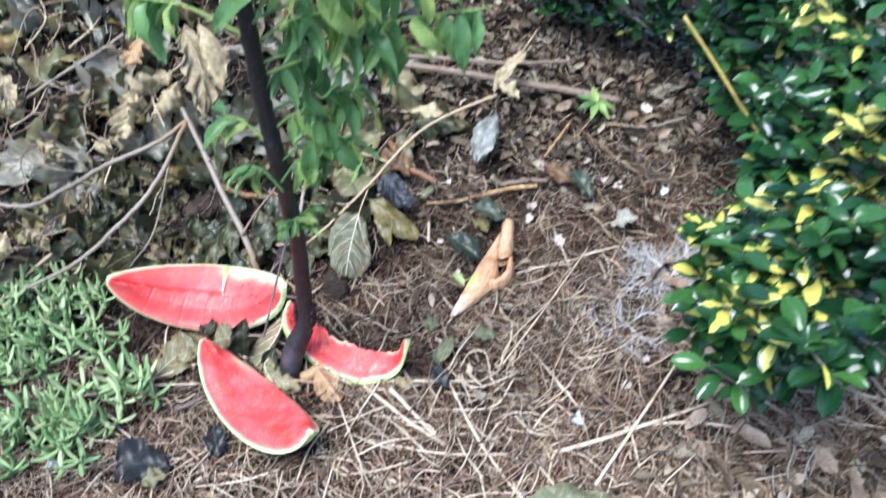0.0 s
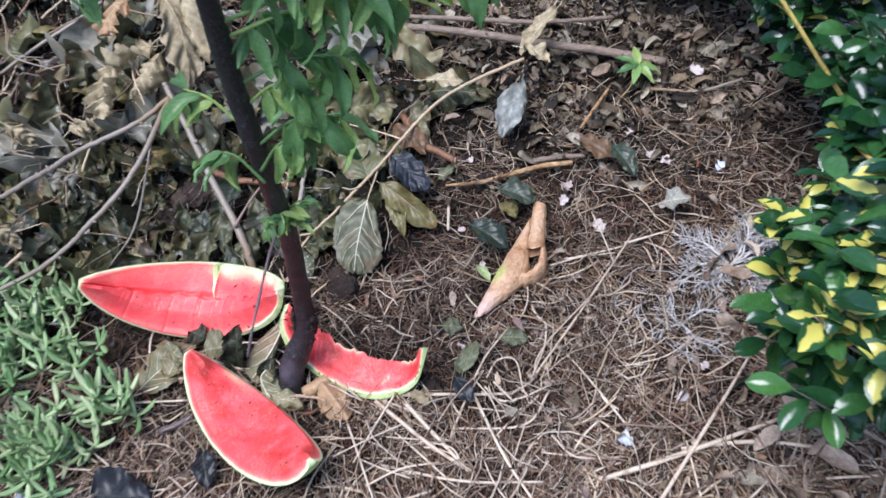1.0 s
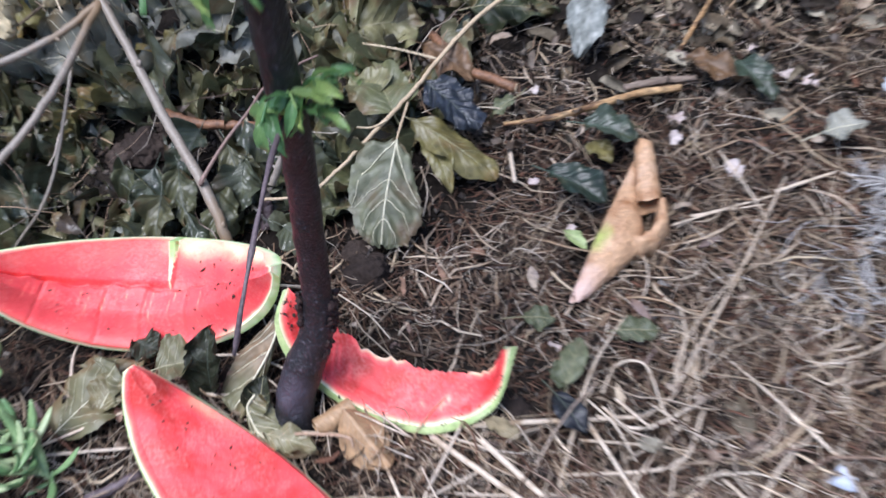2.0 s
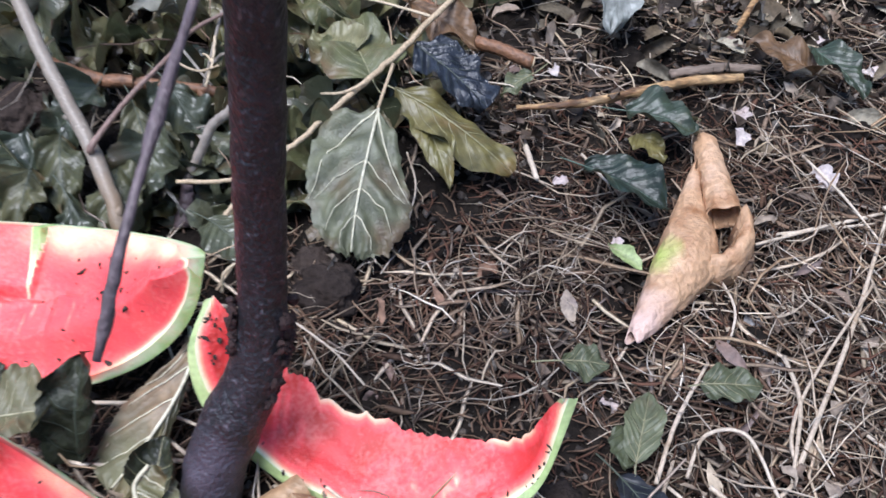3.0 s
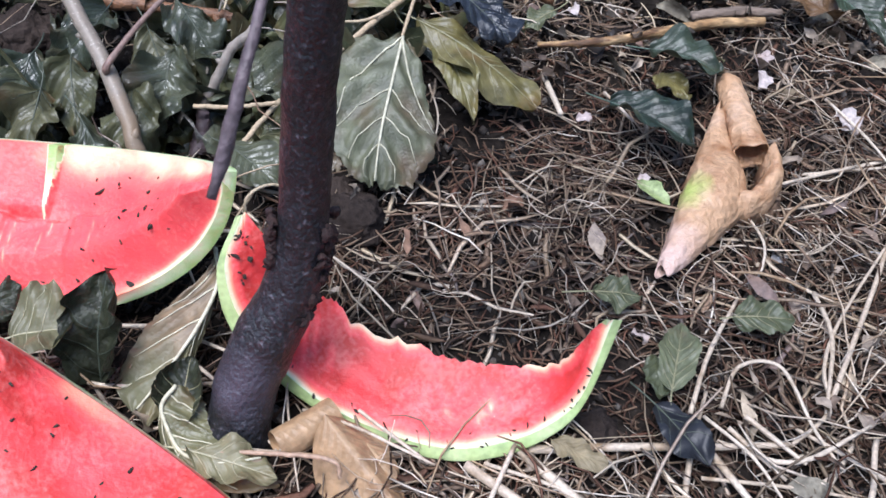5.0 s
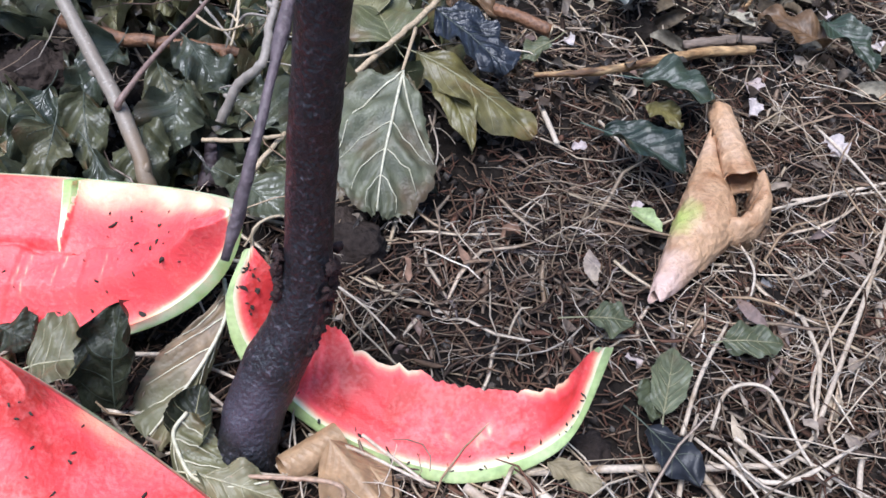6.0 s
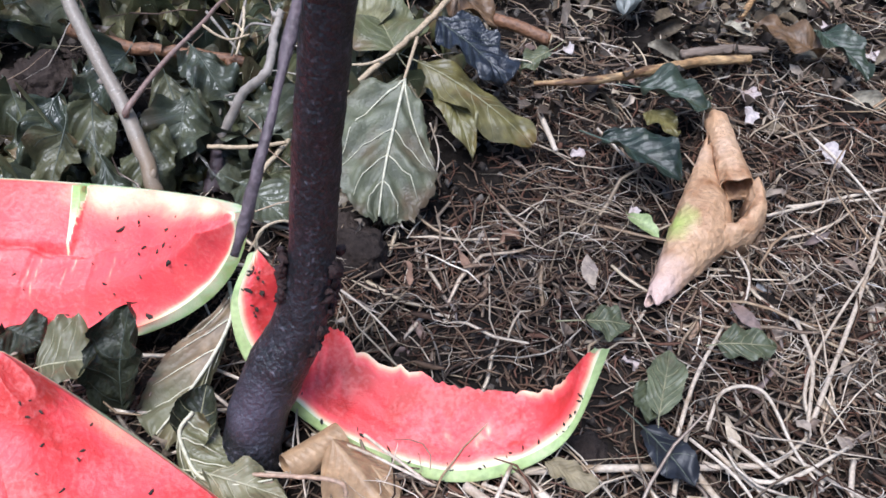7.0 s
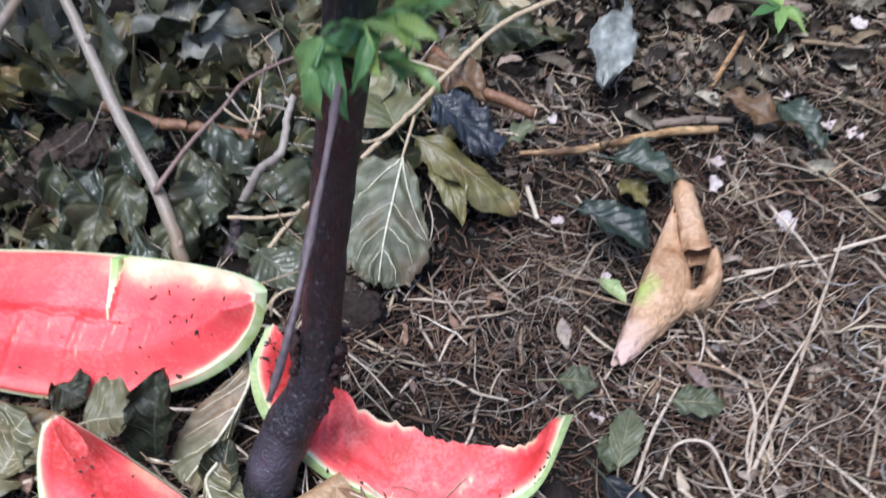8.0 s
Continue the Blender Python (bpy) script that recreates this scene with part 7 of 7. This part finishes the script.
for k in range(190):
    x, y = g.uniform(-0.72, -0.34), g.uniform(0.74, 1.13)
    if x > -0.45 and y > 0.93 or x > -0.38 and (y < 0.86 or g.random() < 0.4):
        continue
    if y < 0.8 and g.random() < 0.5:
        continue
    own = min(plants, key=lambda q: (q.location.x - x) ** 2 + (q.location.y - y) ** 2)
    h = g.uniform(0.015, 0.055)
    ax, ay = g.normal(0, 0.5), g.normal(0, 0.5)
    foot = np.array([x, y, float(ground_z(x, y))])
    top = foot + np.array([ax * h, ay * h, h])
    v, f = tube([foot, (foot + top) / 2 + (0.002, 0, 0), top], [0.0016, 0.0018, 0.0014], 6)
    inside = singles < 300
    if inside:
        part("stem", mesh_of("stem", v - np.array(own.matrix_basis.translation), f, SUCC), own)
    else:
        rest.append((v, f))
    for j in range(int(g.integers(5, 9))):
        m = pose(*(top - (top - foot) * g.uniform(0, 0.45)), g.uniform(-12, 50), 0, j * 137.5 + g.uniform(-20, 20)) @ Matrix.Scale(float(g.uniform(0.32, 0.62)), 4)
        s = succ[int(g.integers(6))]
        if inside and singles < 300:
            part("leaf", s[2], own, "", Matrix.Translation(-own.matrix_basis.translation) @ m)
            singles += 1
        else:
            mm = np.array(m)
            rest.append((s[0] @ mm[:3, :3].T + mm[:3, 3], s[1]))
v, f = joined(rest)
mass = part("leaf_mass", mesh_of("leaf_mass", v - np.array(plants[4].matrix_basis.translation), f, SUCCI), plants[4])
tagged(mass, kind="stuff")

# ---- the variegated evergreen bush ----
bush = base("evergreen_bush", (0.85, 1.0, 0.0), "dense evergreen bush, glossy dark leaves splashed with yellow", "bush")
B = np.array([0.85, 1.0, 0.0])
euo = {}
for kind, mt in (("green", EUOONE), ("varieg", VARIEG), ("yellow", YELLOW)):
    euo[kind] = []
    for k in range(5):
        at = leaf_shape(0.056, 0.0138, "spoon", 0.3, 0.35 + 0.12 * k, 0.2, 0.0006, 0.08 * (k - 2), 0.03, 600 + k)
        euo[kind].append((at, leaf_mesh("leaf", at, mt, 7, 4)))
g = np.random.default_rng(55)
shoots = []


def bush_skin(y, z):
    """How far towards the open ground the bush reaches, by its length and height."""
    back = 0.24 * smoothstep(1.45, 1.75, y)
    bulge = 0.09 * math.sin(6.3 * (y - 0.38)) + 0.04 * math.sin(17 * y)
    return -back + 0.52 + 0.1 * smoothstep(0.75, 1.05, y) - 0.04 * smoothstep(0.9, 0.6, y) - 0.03 * bulge + 0.16 * (1 - smoothstep(0.02, 0.3, z)) * (1 - 0.7 * smoothstep(1.4, 1.7, y)) + 0.12 * smoothstep(0.42, 0.62, z)


while len(shoots) < 45:
    shoots.append(np.array([0.505, 0.73, 0.345]) + g.normal(0, 1, 3) * (0.022, 0.035, 0.04))
while len(shoots) < 570:
    y, z = g.uniform(0.5, 2.2), g.uniform(0.06, 0.62)
    if y < 1.0 - 0.95 * z or y < 0.8 and z < 0.24:
        continue
    shoots.append(np.array([float(bush_skin(y, z)) + abs(g.normal(0, 0.05)), y, z]))
while len(shoots) < 980:
    x, y = g.uniform(0.5, 1.4), g.uniform(0.58, 2.1)
    z = 0.45 + 0.22 * smoothstep(0.5, 0.9, x) + g.normal(0, 0.04)
    if x > bush_skin(y, 0.35):
        shoots.append(np.array([x, y, float(z)]))
# where along the bush and how high its yellow-leaved shoots stand
YELLOWED = ((0.98, 0.4), (0.85, 0.55), (1.15, 0.34), (1.02, 0.55), (0.7, 0.42), (0.8, 0.47), (0.9, 0.26), (1.3, 0.5), (0.84, 0.32), (0.76, 0.36), (0.95, 0.33), (0.72, 0.3))
stems, mass_v, singles = [], {"green": [], "varieg": [], "yellow": []}, 0
for k, tip in enumerate(sorted(shoots, key=lambda p: p[0])):
    root = tip + np.array([0.12, g.normal(0, 0.03), -0.1]) * g.uniform(0.7, 1.2)
    root[2] = max(root[2], 0.03)
    patch = max(1.2 - math.dist((tip[1], tip[2]), c) / 0.06 for c in YELLOWED) + g.normal(0, 0.3) if tip[0] < 0.75 else -1.0
    line = rail([root, (root + tip) / 2 + g.normal(0, 0.008, 3), tip], 10)
    stems.append(tube(line, [0.0022, 0.0015], 5))
    for j in range(int(g.integers(9, 14))):
        t = 1 - 0.45 * j / 12
        p = line[int(round(t * 9))]
        r = g.random()
        kind = "green" if patch < 0.42 else ("varieg" if r < 0.55 else "yellow" if r < 0.57 else "green")
        if patch < 0.5 and r < 0.03:
            kind = "varieg"
        d = tip - root
        m = pose(*p, g.uniform(0, 65) - 40 * (1 - t), g.uniform(-35, 35), math.degrees(math.atan2(-d[0], d[1])) + j * 137.5) @ Matrix.Scale(float(g.uniform(0.5, 0.95)) * (0.88 if p[2] > 0.5 else 1.0), 4)
        i = int(g.integers(5))
        if singles < 300 and p[2] > 0.12 and p[1] < 1.5:
            part("leaf", euo[kind][i][1], bush, "", Matrix.Translation(-bush.matrix_basis.translation) @ m)
            singles += 1
        else:
            mass_v[kind].append((euo[kind][i][0], m))
v, f = joined(stems)
tagged(part("twiggy_inside", mesh_of("twiggy_inside", v - B, f, TWIG), bush, "thin grey-green stems"), kind="stuff")
for kind, mt in (("green", EUO), ("varieg", VARIEG), ("yellow", YELLOW)):
    u, w = np.meshgrid(np.linspace(0, 1, 6), np.linspace(-1, 1, 4), indexing="ij")
    out, fs, n = [], [], 0
    for at, m in mass_v[kind]:
        mm = np.array(m)
        out.append(at(u, w).reshape(-1, 3) @ mm[:3, :3].T + mm[:3, 3])
        fs += [(n + i * 4 + j, n + i * 4 + j + 1, n + (i + 1) * 4 + j + 1, n + (i + 1) * 4 + j) for i in range(5) for j in range(3)]
        n += 24
    ob = part("foliage", mesh_of("foliage", np.vstack(out) - B, fs, mt, attr={"across": np.tile(np.abs(w).ravel(), len(out))}), bush)
    tagged(ob, kind="stuff")
for pts, r in (([(0.652, 1.039, 0.300), (0.610, 1.065, 0.360), (0.575, 1.096, 0.410), (0.525, 1.13, 0.48)], 0.003), ([(0.594, 0.762, 0.420), (0.581, 0.834, 0.420), (0.573, 0.912, 0.400)], 0.003)):
    v, f = tube(rail(np.array(pts) - B, 20), [r, r * 0.8], 8, 0.04)
    part("yellow_stem", mesh_of("yellow_stem", v, f, YELLOWST), bush, "bare yellow stem")
